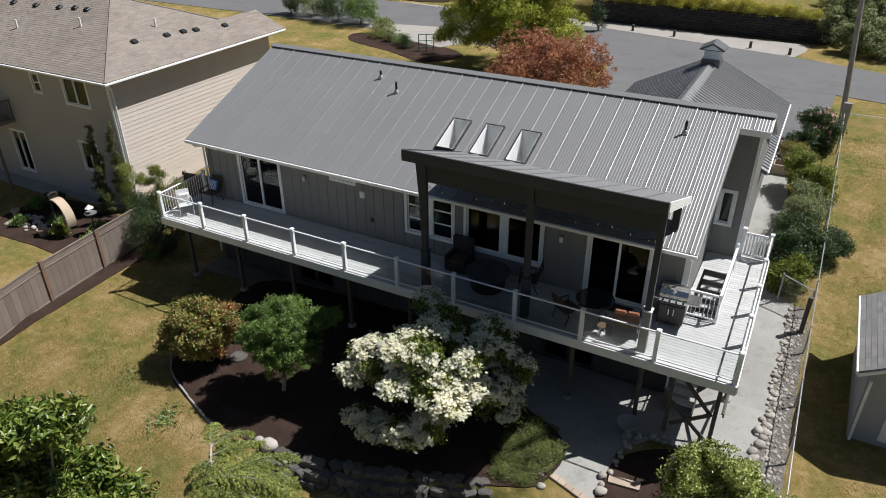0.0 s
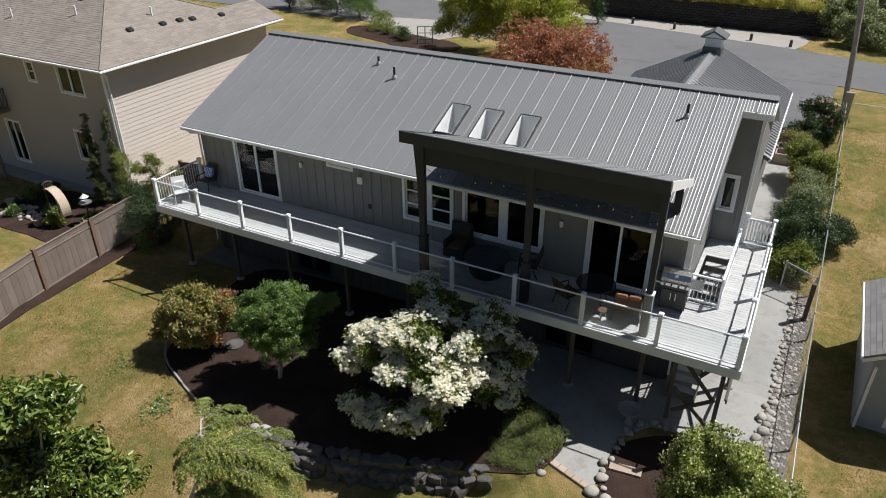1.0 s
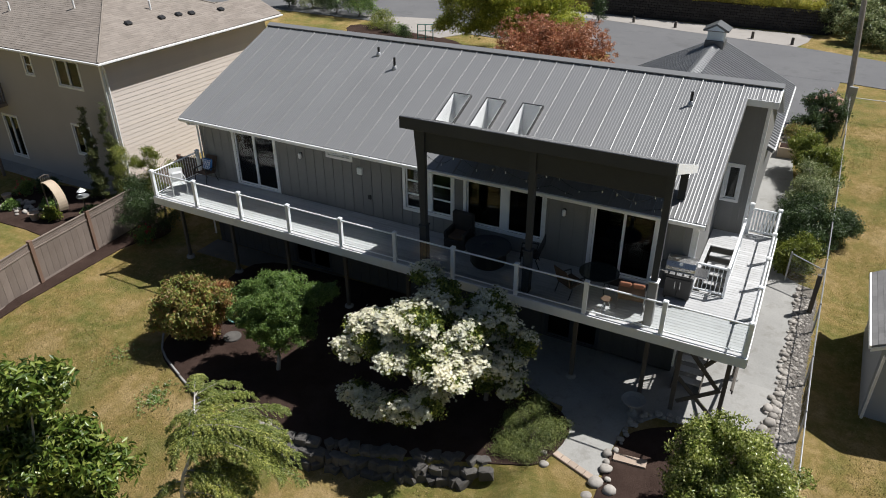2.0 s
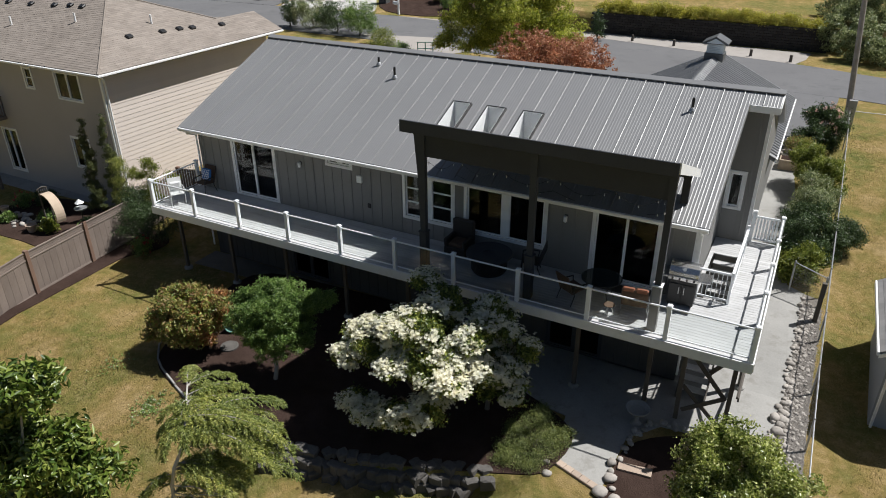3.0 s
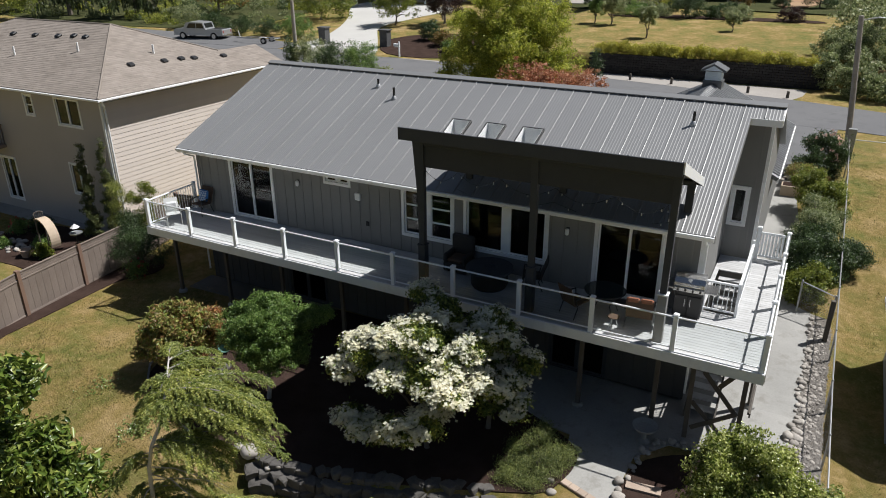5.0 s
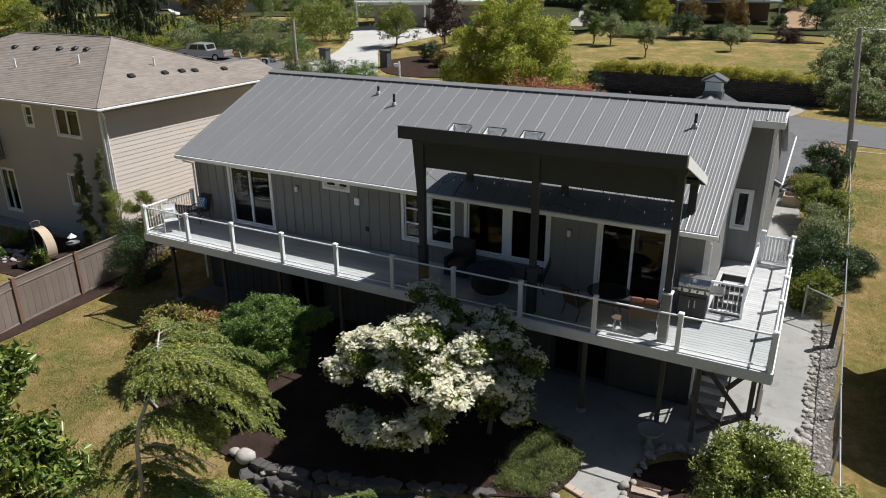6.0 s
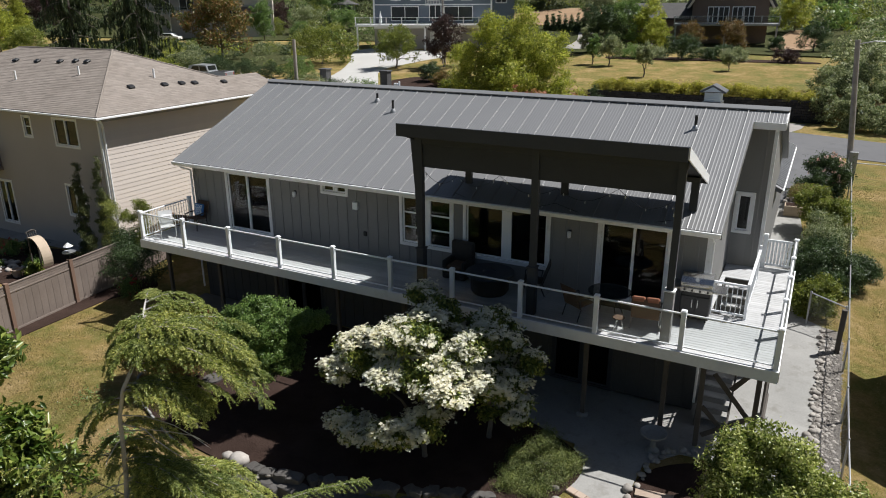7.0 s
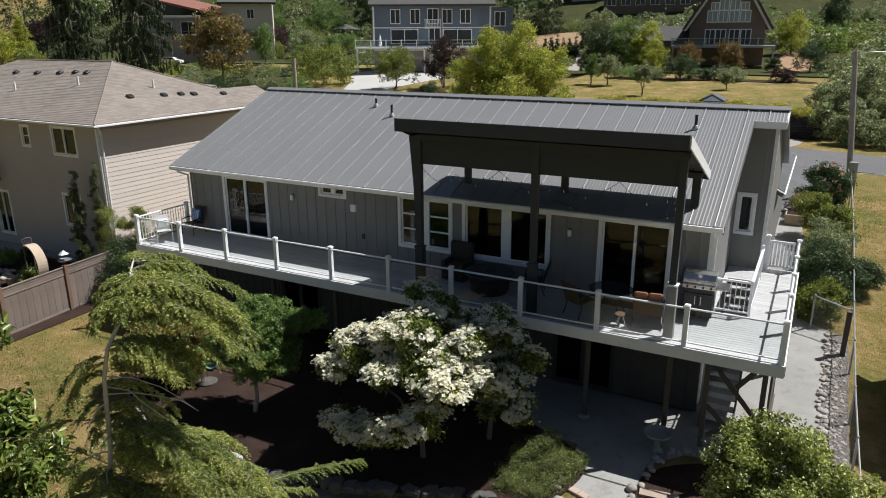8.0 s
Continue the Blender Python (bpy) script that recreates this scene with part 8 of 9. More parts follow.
stones("stone_border", "row of large pale river stones edging the side path", along([(7.42, 8.4), (7.38, 5.0)], 0.15, 0.09, 0.08, 0.19) + along([(7.38, 5.0), (7.32, 2.4)], 0.17, 0.11, 0.10, 0.25) + along([(7.32, 2.4), (7.2, 0.0), (7.3, -1.6)], 0.19, 0.14, 0.14, 0.36) + along([(7.5, 7.0), (7.4, -0.6)], 0.22, 0.12, 0.09, 0.24), ROCKS)
stones("stone_border", "loose grey river stones filling the strip by the wire fence", along([(7.6, 8.2), (7.58, 3.0), (7.6, -1.5)], 0.07, 0.11, 0.07, 0.16) + along([(7.82, 8.0), (7.82, 3.0), (7.85, -1.8)], 0.07, 0.13, 0.06, 0.14), ROCKS)
pebbles = Shape()
for i in range(5200):
    y = STONE.uniform(-2, 8.0)
    x = STONE.uniform(7.36, 8.02)
    r = STONE.uniform(0.02, 0.06)
    c = Vector((x, y, gz(x, y) + 0.035))
    w = STONE.uniform(0.6, 1.0)
    pebbles.add([c + Vector((r, 0, 0)), c + Vector((0, r * w, 0.01)), c + Vector((-r * w, 0, 0)), c + Vector((0, -r, 0.01)), c + Vector((r * 0.2, 0, r * 0.75))], [(0, 1, 4), (1, 2, 4), (2, 3, 4), (3, 0, 4)])
solid("pebbles", pebbles, m_rock, "small grey pebbles between the river stones", "pebbles", kind="stuff")
wall_pts = [(-5.0, -5.4), (-4.4, -5.25), (-3.2, -5.0), (-1.6, -4.5), (-0.5, -4.05), (0.5, -3.65), (1.0, -3.45)]
mid_pts = [(x - 0.03, y - 0.2) for x, y in wall_pts]
low_pts = [(x - 0.05, y - 0.32) for x, y in wall_pts[:-1]]
ROUGH = [stone_mesh(40 + i, 0.85, 0.55) for i in range(6)]
for me in ROUGH:
    me.materials.append(m_rock_dark)
stones("rock_wall", "low wall of rough rocks, darkened for shade, holding the mulch bed", along(low_pts, 0.28, 0.04, 0.50, 0.68, 0, -0.6) + along(mid_pts, 0.25, 0.05, 0.46, 0.6, 0, -0.34) + along(wall_pts, 0.23, 0.06, 0.36, 0.5, 0, -0.12), ROUGH)
stones("stone_border", "pale boulders at the corner of the mulch bed", [(-5.35, -5.3, 0.08, 0.55), (-4.95, -5.35, 0.02, 0.28), (-4.72, -5.28, 0.02, 0.24), (-4.6, -5.45, -0.05, 0.2), (-5.75, -5.25, 0.05, 0.3), (-4.35, -5.3, 0.0, 0.22)], ROCKS)
stones("stone_border", "large round river stones beside the brick steps", [(3.58, -1.85, 0.08, 0.25), (3.66, -2.15, 0.06, 0.21), (3.72, -2.42, 0.1, 0.30), (3.86, -2.72, 0.08, 0.19), (3.6, -2.95, 0.06, 0.36), (4.0, -3.05, 0.06, 0.37), (3.5, -3.4, -0.05, 0.31), (3.8, -3.35, -0.02, 0.16), (2.2, -2.95, 0.02, 0.30), (1.98, -3.3, -0.1, 0.21), (2.08, -2.62, 0.08, 0.19), (3.75, -1.6, 0.05, 0.18), (2.2, -3.25, -0.15, 0.16)], ROCKS)
stones("stone_border", "ring of stones round the small planting bed", along([(3.75, -1.4), (3.78, -0.9), (3.9, -0.4), (4.05, 0.15), (4.4, 0.32), (4.9, 0.34), (5.4, 0.32), (5.9, 0.25)], 0.12, 0.09, 0.10, 0.22), ROCKS)
solid("stepping_stone", Shape().slab([(3.75, -1.74, 0.03), (4.6, -1.62, 0.03), (4.62, -1.9, 0.03), (3.78, -2.0, 0.03)], (0, 0, 0.06)), m_brick, "flat sandstone slab laid across the mulch", "stone")

# brick steps
steps = thing("garden_steps", "two low steps of tan paving bricks", "steps")
pav = Shape().box(0, 0.235, -0.2, 0.0, -0.16, 0, 0.012).mesh("brick", m_brick)
for (x0, y0), (x1, y1), z in (((2.36, -2.36), (3.42, -2.72), 0.07), ((2.28, -2.78), (3.26, -3.12), -0.1)):
    L = math.hypot(x1 - x0, y1 - y0)
    for i in range(int(L / 0.245) + 1):
        u = i * 0.245 / L
        at_part("brick", pav, steps, pose(x0 + (x1 - x0) * u, y0 + (y1 - y0) * u, z, 0, 0, math.degrees(math.atan2(y1 - y0, x1 - x0))))

# bed edging
edge = thing("bed_edging", "narrow pale concrete edging between lawn and mulch", "edging")
pts = [(-11.7, -1.6), (-11.55, -2.6), (-11.2, -3.5), (-10.6, -4.1), (-10.1, -4.4), (-9.1, -4.8), (-8.0, -5.2), (-7.3, -5.4)]
for (xa, ya), (xb, yb) in zip(pts, pts[1:]):
    L = math.hypot(xb - xa, yb - ya)
    for i in range(max(1, int(L / 0.3))):
        n = max(1, int(L / 0.3))
        u = i / n
        part("kerb_piece", Shape(pose(xa + (xb - xa) * u, ya + (yb - ya) * u, gz(xa, ya), 0, 0, math.degrees(math.atan2(yb - ya, xb - xa)))).box(0.004, L / n - 0.004, -0.032, 0.032, -0.05, 0.055, 0.012), m_concrete, edge)
solid("stepping_stone", Shape(Matrix.Translation((-9.0, -2.55, 0.03))).lathe([(0.3, 0), (0.3, 0.05), (0.26, 0.07), (0.02, 0.075)], n=14), m_rock_dark, "flat grey stepping stone in the mulch", "stone")
m_teal = surface("teal_plastic", (0.10, 0.22, 0.19), (0.14, 0.28, 0.24), 0.5, 0, 2, 30, 0.1)
hb = thing("garden_bucket", "teal plastic bucket lying under the bronze shrub", "bucket", at=(-9.6, -1.75, 0.24))
part("shell", Shape(pose(0, 0, 0, 70, 0, 30)).lathe([(0.15, -0.2), (0.2, 0.15), (0.22, 0.2), (0.2, 0.2), (0.17, 0.1)], n=14), m_teal, hb)

# short dry grass standing on the lawns
def inside(poly, x, y):
    hit = np.zeros(len(x), bool)
    for (xa, ya), (xb, yb) in zip(poly, poly[1:] + poly[:1]):
        cross = (ya > y) != (yb > y)
        with np.errstate(divide="ignore", invalid="ignore"):
            hit ^= cross & (x < (xb - xa) * (y - ya) / (yb - ya) + xa)
    return hit


grs = np.random.default_rng(17)
bed_line = [(-11.9, 3), (-11.75, -1.6), (-11.6, -2.6), (-11.2, -3.7), (-10.1, -4.6), (-8, -5.4), (-6.4, -5.75), (-4.4, -5.7), (-1.6, -5.0), (2, -3.6), (2.2, 3)]
for x0, x1, y0, y1, n in ((-17.2, 4.5, -14, 1.5, 95000), (8.3, 20, -4, 24, 60000)):
    x, y = grs.uniform(x0, x1, n), grs.uniform(y0, y1, n)
    thick = np.sin(x * 1.9 + np.sin(y * 1.3) * 2) + np.sin(y * 2.3 + np.sin(x * 0.9) * 2) + grs.normal(0, 0.9, n)
    ok = (thick > -0.4) & ~inside(bed_line, x, y) & ~((x > 2) & (x < 8.3) & (y > -6))
    x, y = x[ok], y[ok]
    c = np.stack([x, y, np.array([gz(a, b) for a, b in zip(x.tolist(), y.tolist())])], 1)
    k = len(c)
    lean = grs.normal(0, 0.6, (k, 3)) * np.array([1, 1, 0]) + np.array([0, 0, 1.0])
    L = grs.uniform(0.03, 0.075, k)[:, None]
    wd = unit(np.cross(lean, grs.normal(0, 1, (k, 3)))) * grs.uniform(0.006, 0.016, k)[:, None]
    v = np.stack([c - wd, c + unit(lean) * L, c + wd], 1).reshape(-1, 3)
    b = np.arange(k)[:, None] * 3
    tagged(new("lawn_grass", mesh_from("lawn_grass", v, np.concatenate([b, b + 1, b + 2], 1), f_grass)), "short dry tufts of grass on the lawn", "grass", kind="stuff")

# white clover in the lawn
clv = np.random.default_rng(3)
for cx, cy, n in ((-9.15, -5.8, 150), (-11.7, -5.0, 50)):
    c = np.stack([cx + clv.normal(0, 0.22, n), cy + clv.normal(0, 0.32, n), np.zeros(n)], 1)
    c[:, 2] = [gz(a, b) + 0.05 for a, b, _ in c]
    half = n // 3
    tagged(new("clover_patch", leaf_mesh("clover_patch", leaves_at(clv, np.repeat(c, 5, 0) + clv.normal(0, 0.03, (n * 5, 3)) * np.array([1, 1, 0.3]), np.tile(np.array([[0, 0, 1.0]]), (n * 5, 1)), 0.05, 0.04), f_green)), "patch of green clover in the dry lawn", "clover", kind="stuff")
    tagged(new("clover_flowers", leaf_mesh("clover_flowers", leaves_at(clv, c[:half] + np.array([0, 0, 0.03]), np.tile(np.array([[0, 0, 1.0]]), (half, 1)), 0.035, 0.03), f_petal)), "tiny white clover flowers in the lawn", "clover", kind="stuff")

# bird bath under the deck
bb = thing("bird_bath", "pale stone bird bath standing on the patio", "bird bath", at=(3.75, 0.02, 0.03))
part("pedestal", Shape().lathe([(0.17, 0), (0.15, 0.05), (0.07, 0.12), (0.06, 0.35), (0.1, 0.42)], n=14), m_concrete, bb)
part("basin", Shape().lathe([(0.08, 0.4), (0.3, 0.46), (0.36, 0.54), (0.33, 0.55), (0.2, 0.48), (0.02, 0.46)], n=20), m_concrete, bb)

# ---- things on the deck ----
m_cush = surface("rust_cushion", (0.24, 0.095, 0.055), (0.32, 0.14, 0.08), 0.95, 0, 3, 60, 0.4, 0.003)
m_sling = surface("brown_sling_fabric", (0.085, 0.052, 0.034), (0.13, 0.08, 0.052), 0.9, 0, 3, 80, 0.4, 0.002)
m_wicker = surface("dark_wicker", (0.018, 0.016, 0.015), (0.042, 0.036, 0.032), 0.7, 0, 5, 90, 0.8, 0.006)
m_mesh = surface("white_metal", (0.62, 0.62, 0.61), (0.72, 0.72, 0.71), 0.45, 0, 3, 40, 0.1)
m_bluefab = surface("blue_cushion_fabric", (0.03, 0.13, 0.34), (0.05, 0.18, 0.44), 0.9, 0, 4, 70, 0.3, 0.003)


def grill():
    g = thing("gas_grill", "stainless gas grill on a black two-door cabinet", "grill", at=(4.12, 2.05, DZ), turn=2)
    part("cabinet", Shape().box(-0.36, 0.36, -0.26, 0.26, 0.08, 0.84, 0.012), m_black, g)
    for x in (-0.18, 0.18):
        d = part("door", Shape().box(x - 0.17, x + 0.17, -0.285, -0.26, 0.12, 0.72, 0.008), m_black, g)
        part("handle", Shape().rod((x - 0.11 * (1 if x > 0 else -1), -0.31, 0.42), (x - 0.11 * (1 if x > 0 else -1), -0.31, 0.64), 0.012), m_steel, d, "steel bar handle")
    part("firebox", Shape().box(-0.4, 0.4, -0.28, 0.28, 0.84, 0.98, 0.02), m_steel, g)
    prof = [(-0.28, 0.98), (-0.27, 1.08), (-0.19, 1.21), (-0.04, 1.27), (0.14, 1.25), (0.27, 1.12), (0.28, 0.98)]
    part("hood", Shape().slab([(-0.39, y, z) for y, z in prof], (0.78, 0, 0)), m_steel, g)
    part("hood_handle", Shape().rod((-0.3, -0.33, 1.05), (0.3, -0.33, 1.05), 0.015), m_steel, g)
    part("gauge", Shape().rod((0, -0.24, 1.17), (0, -0.26, 1.18), 0.05, n=14), m_white, g)
    part("panel", Shape().box(-0.4, 0.4, -0.31, -0.28, 0.84, 0.95, 0.008), m_steel, g)
    for x in (-0.28, -0.09, 0.1, 0.29):
        part("knob", Shape().rod((x, -0.31, 0.895), (x, -0.345, 0.895), 0.028, n=10), m_black, g)
    for sg in (-1, 1):
        part("side_shelf", Shape().box(min(sg * 0.4, sg * 0.72), max(sg * 0.4, sg * 0.72), -0.27, 0.27, 0.86, 0.92, 0.015), m_steel, g)
    for x in (-0.3, 0.3):
        for y in (-0.2, 0.2):
            part("caster", Shape().rod((x - 0.02, y, 0.045), (x + 0.02, y, 0.045), 0.045, n=10), m_black, g)


grill()


def sling_chair(label, at, turn, cushion, seat_mat):
    c = thing("patio_chair", label, "chair", "patio chairs", at=at, turn=turn)
    for x in (-0.29, 0.29):
        part("arm", Shape().tube([(x, -0.28, 0.58), (x, 0.05, 0.6), (x, 0.22, 0.58)], 0.022, 6), m_black, c)
        part("leg", Shape().tube([(x, -0.28, 0.58), (x, -0.3, 0.3), (x, -0.33, 0.0)], 0.016, 6), m_black, c)
        part("leg", Shape().tube([(x, 0.22, 0.58), (x, 0.16, 0.3), (x, 0.28, 0.0)], 0.016, 6), m_black, c)
    part("seat", Shape().slab([(-0.27, -0.28, 0.42), (0.27, -0.28, 0.42), (0.27, 0.2, 0.36), (-0.27, 0.2, 0.36)], (0, 0, 0.03)), seat_mat, c)
    part("backrest", Shape().slab([(-0.27, 0.2, 0.36), (0.27, 0.2, 0.36), (0.27, 0.4, 0.95), (-0.27, 0.4, 0.95)], (0, 0.03, 0.01)), seat_mat, c)
    if cushion:
        part("cushion", Shape().box(-0.26, 0.26, -0.27, 0.18, 0.42, 0.52, 0.04), cushion, c)
        part("head_cushion", Shape().box(-0.27, -0.01, 0.33, 0.47, 0.86, 1.0, 0.04).box(0.01, 0.27, 0.33, 0.47, 0.86, 1.0, 0.04), cushion, c)
    return c




def lounge_chair(label, at, turn):
    """A low, wide spring chair: a reclined sling on bent flat legs."""
    c = thing("patio_chair", label, "chair", "patio chairs", at=at, turn=turn)
    part("backrest", Shape().slab([(-0.34, 0.20, 0.30), (0.34, 0.20, 0.30), (0.35, 0.36, 0.62), (0.35, 0.44, 0.92), (-0.35, 0.44, 0.92), (-0.35, 0.36, 0.62)], (0, 0.035, 0.01)), m_sling, c)
    part("seat", Shape().slab([(-0.34, -0.34, 0.40), (0.34, -0.34, 0.40), (0.34, 0.22, 0.30), (-0.34, 0.22, 0.30)], (0, 0, 0.035)), m_sling, c)
    part("cushion", Shape().box(-0.30, 0.30, -0.30, 0.18, 0.40, 0.49, 0.04), m_cush, c)
    for x in (-0.175, 0.175):
        part("head_cushion", Shape(pose(x, 0.42, 0.92, -20, 0, 0)).box(-0.165, 0.165, -0.06, 0.06, -0.08, 0.07, 0.04), m_cush, c, "rust-coloured head cushion")
    for x in (-0.36, 0.36):
        part("arm", Shape().tube([(x, -0.34, 0.56), (x, 0.0, 0.60), (x, 0.36, 0.60)], 0.024, 6), m_black, c)
        part("leg", Shape().tube([(x, -0.34, 0.56), (x, -0.36, 0.30), (x, -0.26, 0.05), (x, -0.05, 0.02), (x, 0.30, 0.02), (x, 0.42, 0.05)], 0.018, 6), m_steel, c, "bent metal spring leg")
        part("stay", Shape().tube([(x * 0.95, 0.20, 0.32), (x * 0.95, 0.12, 0.15), (x, 0.0, 0.02)], 0.015, 6), m_steel, c)
    return c


lounge_chair("low reclined sling patio chair with rust-coloured cushions by the rail", (3.08, 0.95, DZ), 188)
sling_chair("brown sling patio chair in the shade of the porch", (1.35, 0.75, DZ), 150, None, m_sling)
sling_chair("dark patio chair beside the fire table", (-0.25, 1.75, DZ), -70, None, m_wicker)
st = thing("side_table", "small metal side table beside the patio chair", "table", at=(2.5, 0.5, DZ))
part("top", Shape().lathe([(0.15, 0.30), (0.16, 0.31), (0.15, 0.325), (0.01, 0.325)], n=16), m_sling, st)
for k in range(3):
    a = k * 2.094
    part("leg", Shape().rod((0.05 * math.cos(a), 0.05 * math.sin(a), 0.30), (0.15 * math.cos(a), 0.15 * math.sin(a), 0), 0.01), m_mesh, st)
m_darkglass = surface("dark_table_glass", (0.012, 0.018, 0.018), (0.02, 0.028, 0.028), 0.08, 0, 2, 20, 0)
pt = thing("patio_table", "round patio table with a dark glass top", "table", at=(2.06, 1.14, DZ))
part("top", Shape().lathe([(0.54, 0.70), (0.56, 0.705), (0.56, 0.72), (0.54, 0.725), (0.01, 0.725)], n=28), m_darkglass, pt)
part("rim", Shape().tube([(0.56 * math.cos(a * 0.2618), 0.56 * math.sin(a * 0.2618), 0.71) for a in range(25)], 0.014, 6), m_black, pt)
for k in range(4):
    a = 0.785 + k * 1.5708
    part("leg", Shape().tube([(0.42 * math.cos(a), 0.42 * math.sin(a), 0.70), (0.3 * math.cos(a), 0.3 * math.sin(a), 0.35), (0.45 * math.cos(a), 0.45 * math.sin(a), 0.0)], 0.014, 6), m_black, pt)
ft = thing("fire_table", "low dark round fire table under the porch", "table", at=(-1.45, 1.25, DZ))
part("base", Shape().lathe([(0.5, 0.0), (0.56, 0.1), (0.56, 0.5), (0.5, 0.55)], n=20), m_wicker, ft)
part("top", Shape().lathe([(0.7, 0.55), (0.72, 0.57), (0.7, 0.62), (0.2, 0.62), (0.19, 0.58), (0.01, 0.58)], n=24), m_porch, ft)
so = thing("wicker_armchair", "high-backed dark wicker armchair against the window", "chair", at=(-2.75, 1.85, DZ))
part("base", Shape().box(-0.38, 0.38, -0.4, 0.35, 0.05, 0.36, 0.03), m_wicker, so)
part("backrest", Shape().box(-0.38, 0.38, 0.2, 0.38, 0.36, 1.08, 0.05), m_wicker, so)
for x in (-0.38, 0.26):
    part("arm", Shape().box(x, x + 0.12, -0.4, 0.2, 0.36, 0.62, 0.03), m_wicker, so)
part("cushion", Shape().box(-0.25, 0.25, -0.38, 0.2, 0.36, 0.48, 0.04), m_sling, so)


def metal_chair(label, at, turn):
    c = thing("metal_chair", label, "chair", "metal chairs", at=at, turn=turn)
    for x in (-0.25, 0.25):
        part("leg", Shape().tube([(x, -0.24, 0.62), (x, -0.26, 0.3), (x, -0.2, 0.02), (x, 0.3, 0.02)], 0.013, 6), m_mesh, c)
        part("arm", Shape().tube([(x, -0.24, 0.62), (x, 0.0, 0.66), (x, 0.24, 0.62)], 0.014, 6), m_mesh, c)
    part("seat", Shape().slab([(-0.24, -0.22, 0.42), (0.24, -0.22, 0.42), (0.24, 0.22, 0.38), (-0.24, 0.22, 0.38)], (0, 0, 0.02)), m_mesh, c)
    part("backrest", Shape().slab([(-0.24, 0.22, 0.4), (0.24, 0.22, 0.4), (0.24, 0.36, 0.9), (-0.24, 0.36, 0.9)], (0, 0.02, 0)), m_mesh, c)
    return c


metal_chair("pale metal garden chair with a white cushion on the deck end", (-13.85, 0.55, DZ), 55)
pc = thing("cushion", "white cushion leaning on the metal chair", "cushion", at=(-13.95, 0.62, DZ + 0.6), turn=55)
part("cover", Shape(pose(0, 0.14, 0.0, 15, 0, 0)).box(-0.2, 0.2, -0.05, 0.05, -0.17, 0.2, 0.05), m_white, pc)
ac = sling_chair("grey patio chair beside the sliding door", (-13.75, 1.85, DZ), 0, None, m_sling)
bc = thing("cushion", "blue cushion with a white lattice pattern", "cushion", at=(-13.75, 2.0, DZ + 0.68))
part("cover", Shape(pose(0, 0.0, 0, -14, 0, 0)).box(-0.23, 0.23, -0.06, 0.06, -0.22, 0.22, 0.05), m_bluefab, bc)
s = Shape(pose(0, 0.0, 0, -14, 0, 0))
for i in range(-2, 3):
    for sg in (1, -1):
        x0, x1 = i * 0.1 - 0.09 * sg, i * 0.1 + 0.09 * sg
        s.slab([(max(-0.2, min(0.2, x0)), -0.064, -0.18), (max(-0.2, min(0.2, x0 + 0.014)), -0.064, -0.18), (max(-0.2, min(0.2, x1 + 0.014)), -0.064, 0.18), (max(-0.2, min(0.2, x1)), -0.064, 0.18)], (0, 0.003, 0))
for i in range(-2, 3):
    s.box(-0.19, 0.19, -0.064, -0.061, i * 0.085 - 0.006, i * 0.085 + 0.006)
part("pattern", s, m_white, bc, "white lattice pattern")
dm = solid("door_mat", Shape().box(1.6, 3.0, 1.75, 2.2, DZ, DZ + 0.015, 0.004), m_wicker, "dark door mat before the sliding door", "mat")

# ---- neighbouring garden ----
arch = thing("curved_bench", "curved pale wooden garden bench with a slatted back", "bench", at=(-22.3, 0.7, 0.85), turn=-8)
m_pale = surface("pale_weathered_wood", (0.42, 0.33, 0.24), (0.55, 0.45, 0.34), 0.85, 0, 3, 30, 0.4, 0.004)
n = 14
s = Shape()
for i in range(n):
    a0, a1 = -0.35 + 2.3 * i / n, -0.35 + 2.3 * (i + 1) / n
    s.slab([(0.85 * math.cos(a0), -0.2, 0.85 * math.sin(a0)), (0.85 * math.cos(a1), -0.2, 0.85 * math.sin(a1)), (0.85 * math.cos(a1), 0.2, 0.85 * math.sin(a1)), (0.85 * math.cos(a0), 0.2, 0.85 * math.sin(a0))], (-0.05 * math.cos(a0), 0, -0.05 * math.sin(a0)))
part("rim", s, m_pale, arch)
part("hoop", Shape().tube([(-0.3 + 0.06 * math.sin(a * 0.5), -0.21 + a * 0.07, 1.0 + 0.1 * math.sin(a * 0.52)) for a in range(7)], 0.028, 6), m_post, arch)
for k in range(5):
    part("slat", Shape().rod((-0.22, -0.18 + k * 0.09, 0.8), (-0.28, -0.18 + k * 0.09, 1.05), 0.015), m_post, arch)
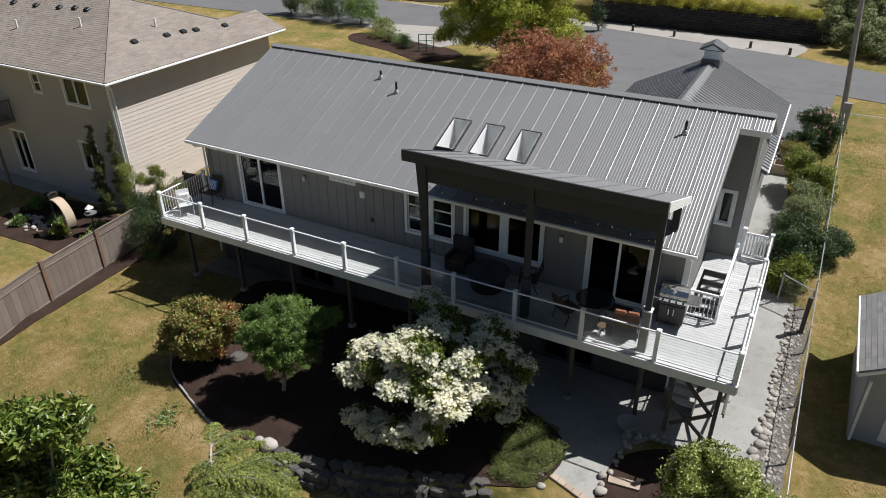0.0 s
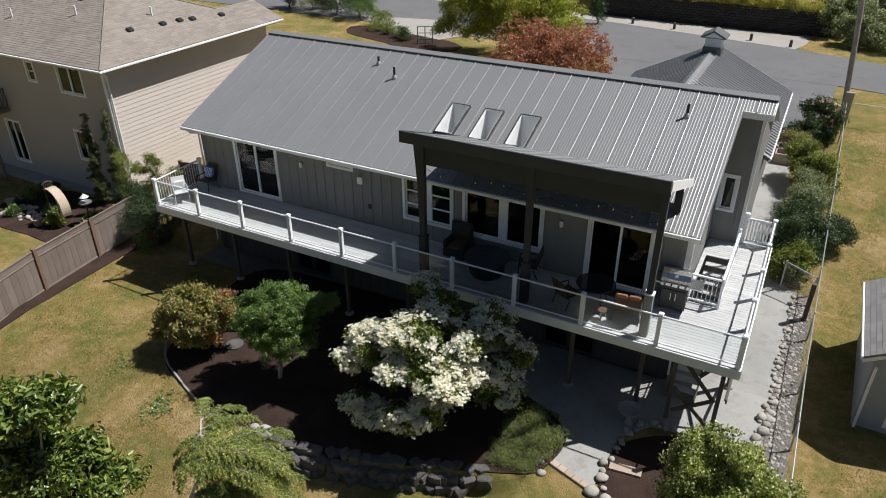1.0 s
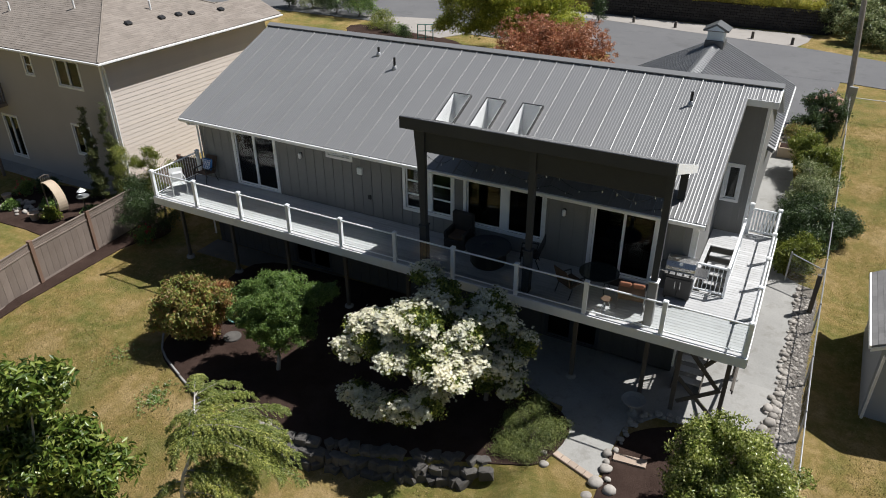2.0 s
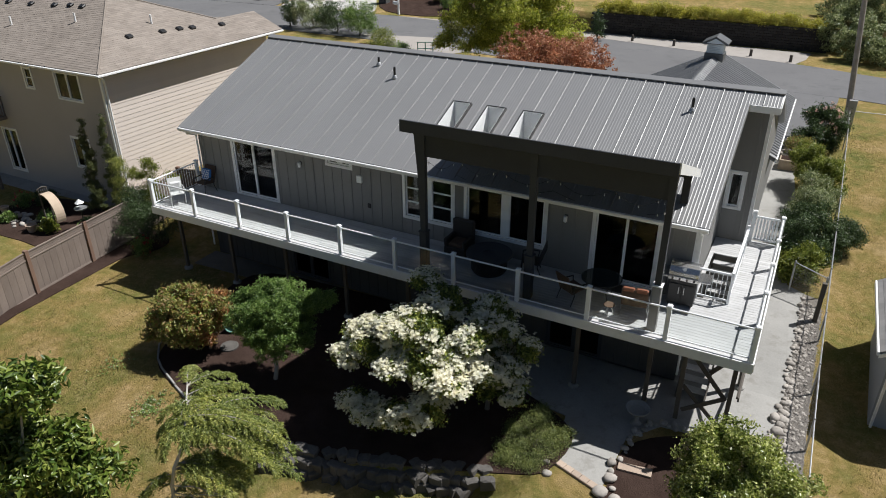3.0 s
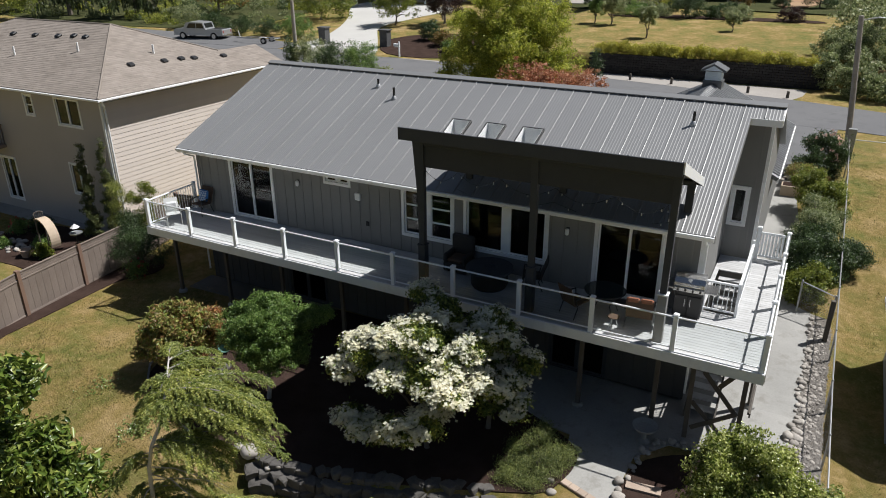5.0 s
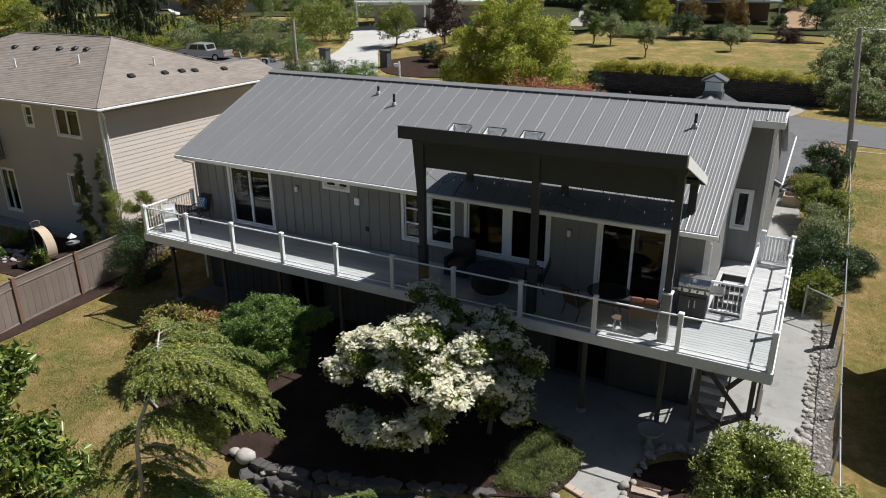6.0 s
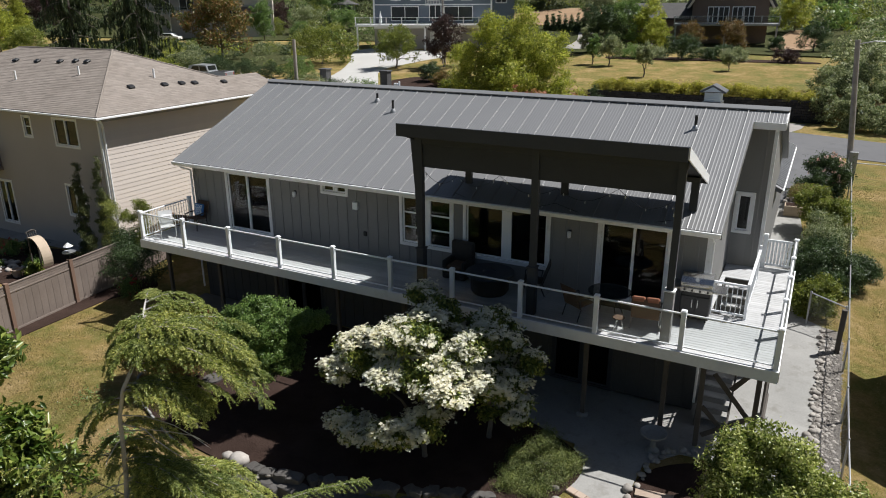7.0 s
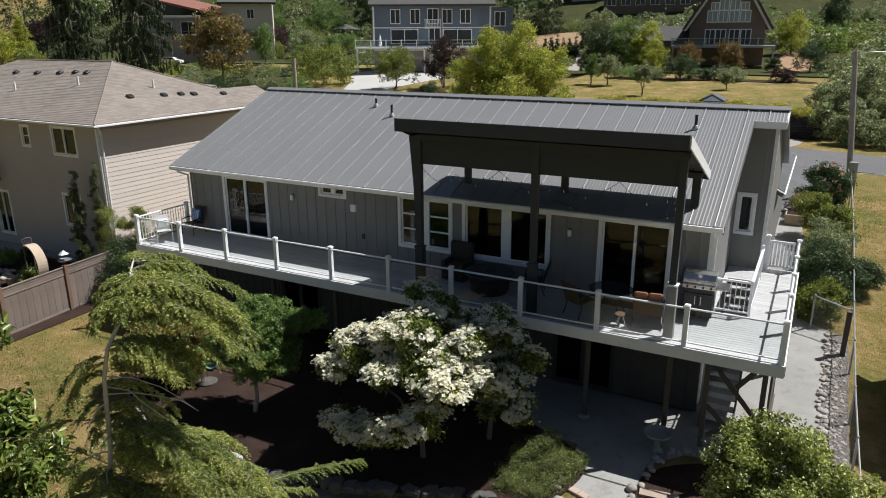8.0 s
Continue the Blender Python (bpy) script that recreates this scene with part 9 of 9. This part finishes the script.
for y in (-0.17, 0.17):
    part("leg", Shape().rod((-0.25, y, 0.82), (-0.3, y, -0.85), 0.035), m_post, arch)
fb = thing("bird_feeder", "pale bird bath on a slim stand in the garden", "bird bath", at=(-21.0, 1.25, 0.05))
part("stand", Shape().rod((0, 0, 0), (0, 0, 0.95), 0.03), m_black, fb)
part("bowl", Shape().lathe([(0.04, 0.9), (0.25, 0.96), (0.28, 1.02), (0.24, 1.0), (0.02, 0.97)], n=14), m_galv, fb)
part("roof", Shape().lathe([(0.2, 1.25), (0.01, 1.42)], n=6), m_white, fb)
stones("stone_border", "pale stones heaped in the neighbouring garden bed", [(-24.6 + STONE.uniform(-1.0, 1.0), 0.5 + STONE.uniform(-0.6, 0.6), 0.06, STONE.uniform(0.14, 0.34)) for i in range(40)], ROCKS)
for x, y, r in ((-22.9, 0.0, 0.22), (-25.9, 0.7, 0.2)):
    pt = thing("flower_pot", "round clay plant pot in the garden bed", "pot", "garden pots", at=(x, y, 0.03))
    part("pot", Shape().lathe([(r * 0.7, 0), (r, r * 1.3), (r * 1.1, r * 1.35), (r * 1.1, r * 1.55), (r * 0.9, r * 1.55), (r * 0.85, r * 1.2), (0.01, r * 1.2)], n=14), m_brick, pt)

# side yard: planter boxes and a rock pile near the garage
for x0, x1, y0, y1 in ((5.45, 6.3, 18.2, 18.9), (5.5, 6.2, 20.6, 21.2)):
    z = gz(x0, y0)
    pl = thing("planter_box", "pale wooden planter box by the garage", "planter", "planter boxes")
    part("box", Shape().box(x0, x1, y0, y1, z - 0.1, z + 0.5, 0.02), m_pale, pl)
    part("soil", Shape().box(x0 + 0.06, x1 - 0.06, y0 + 0.06, y1 - 0.06, z + 0.5, z + 0.515), m_mulch, pl)
stones("rock_pile", "pile of pale broken rocks beside the garage", [(5.9 + STONE.uniform(-0.5, 0.5), 19.8 + STONE.uniform(-0.6, 0.6), gz(5.9, 19.8) + STONE.uniform(0.05, 0.4), STONE.uniform(0.15, 0.32)) for i in range(34)], ROCKS)
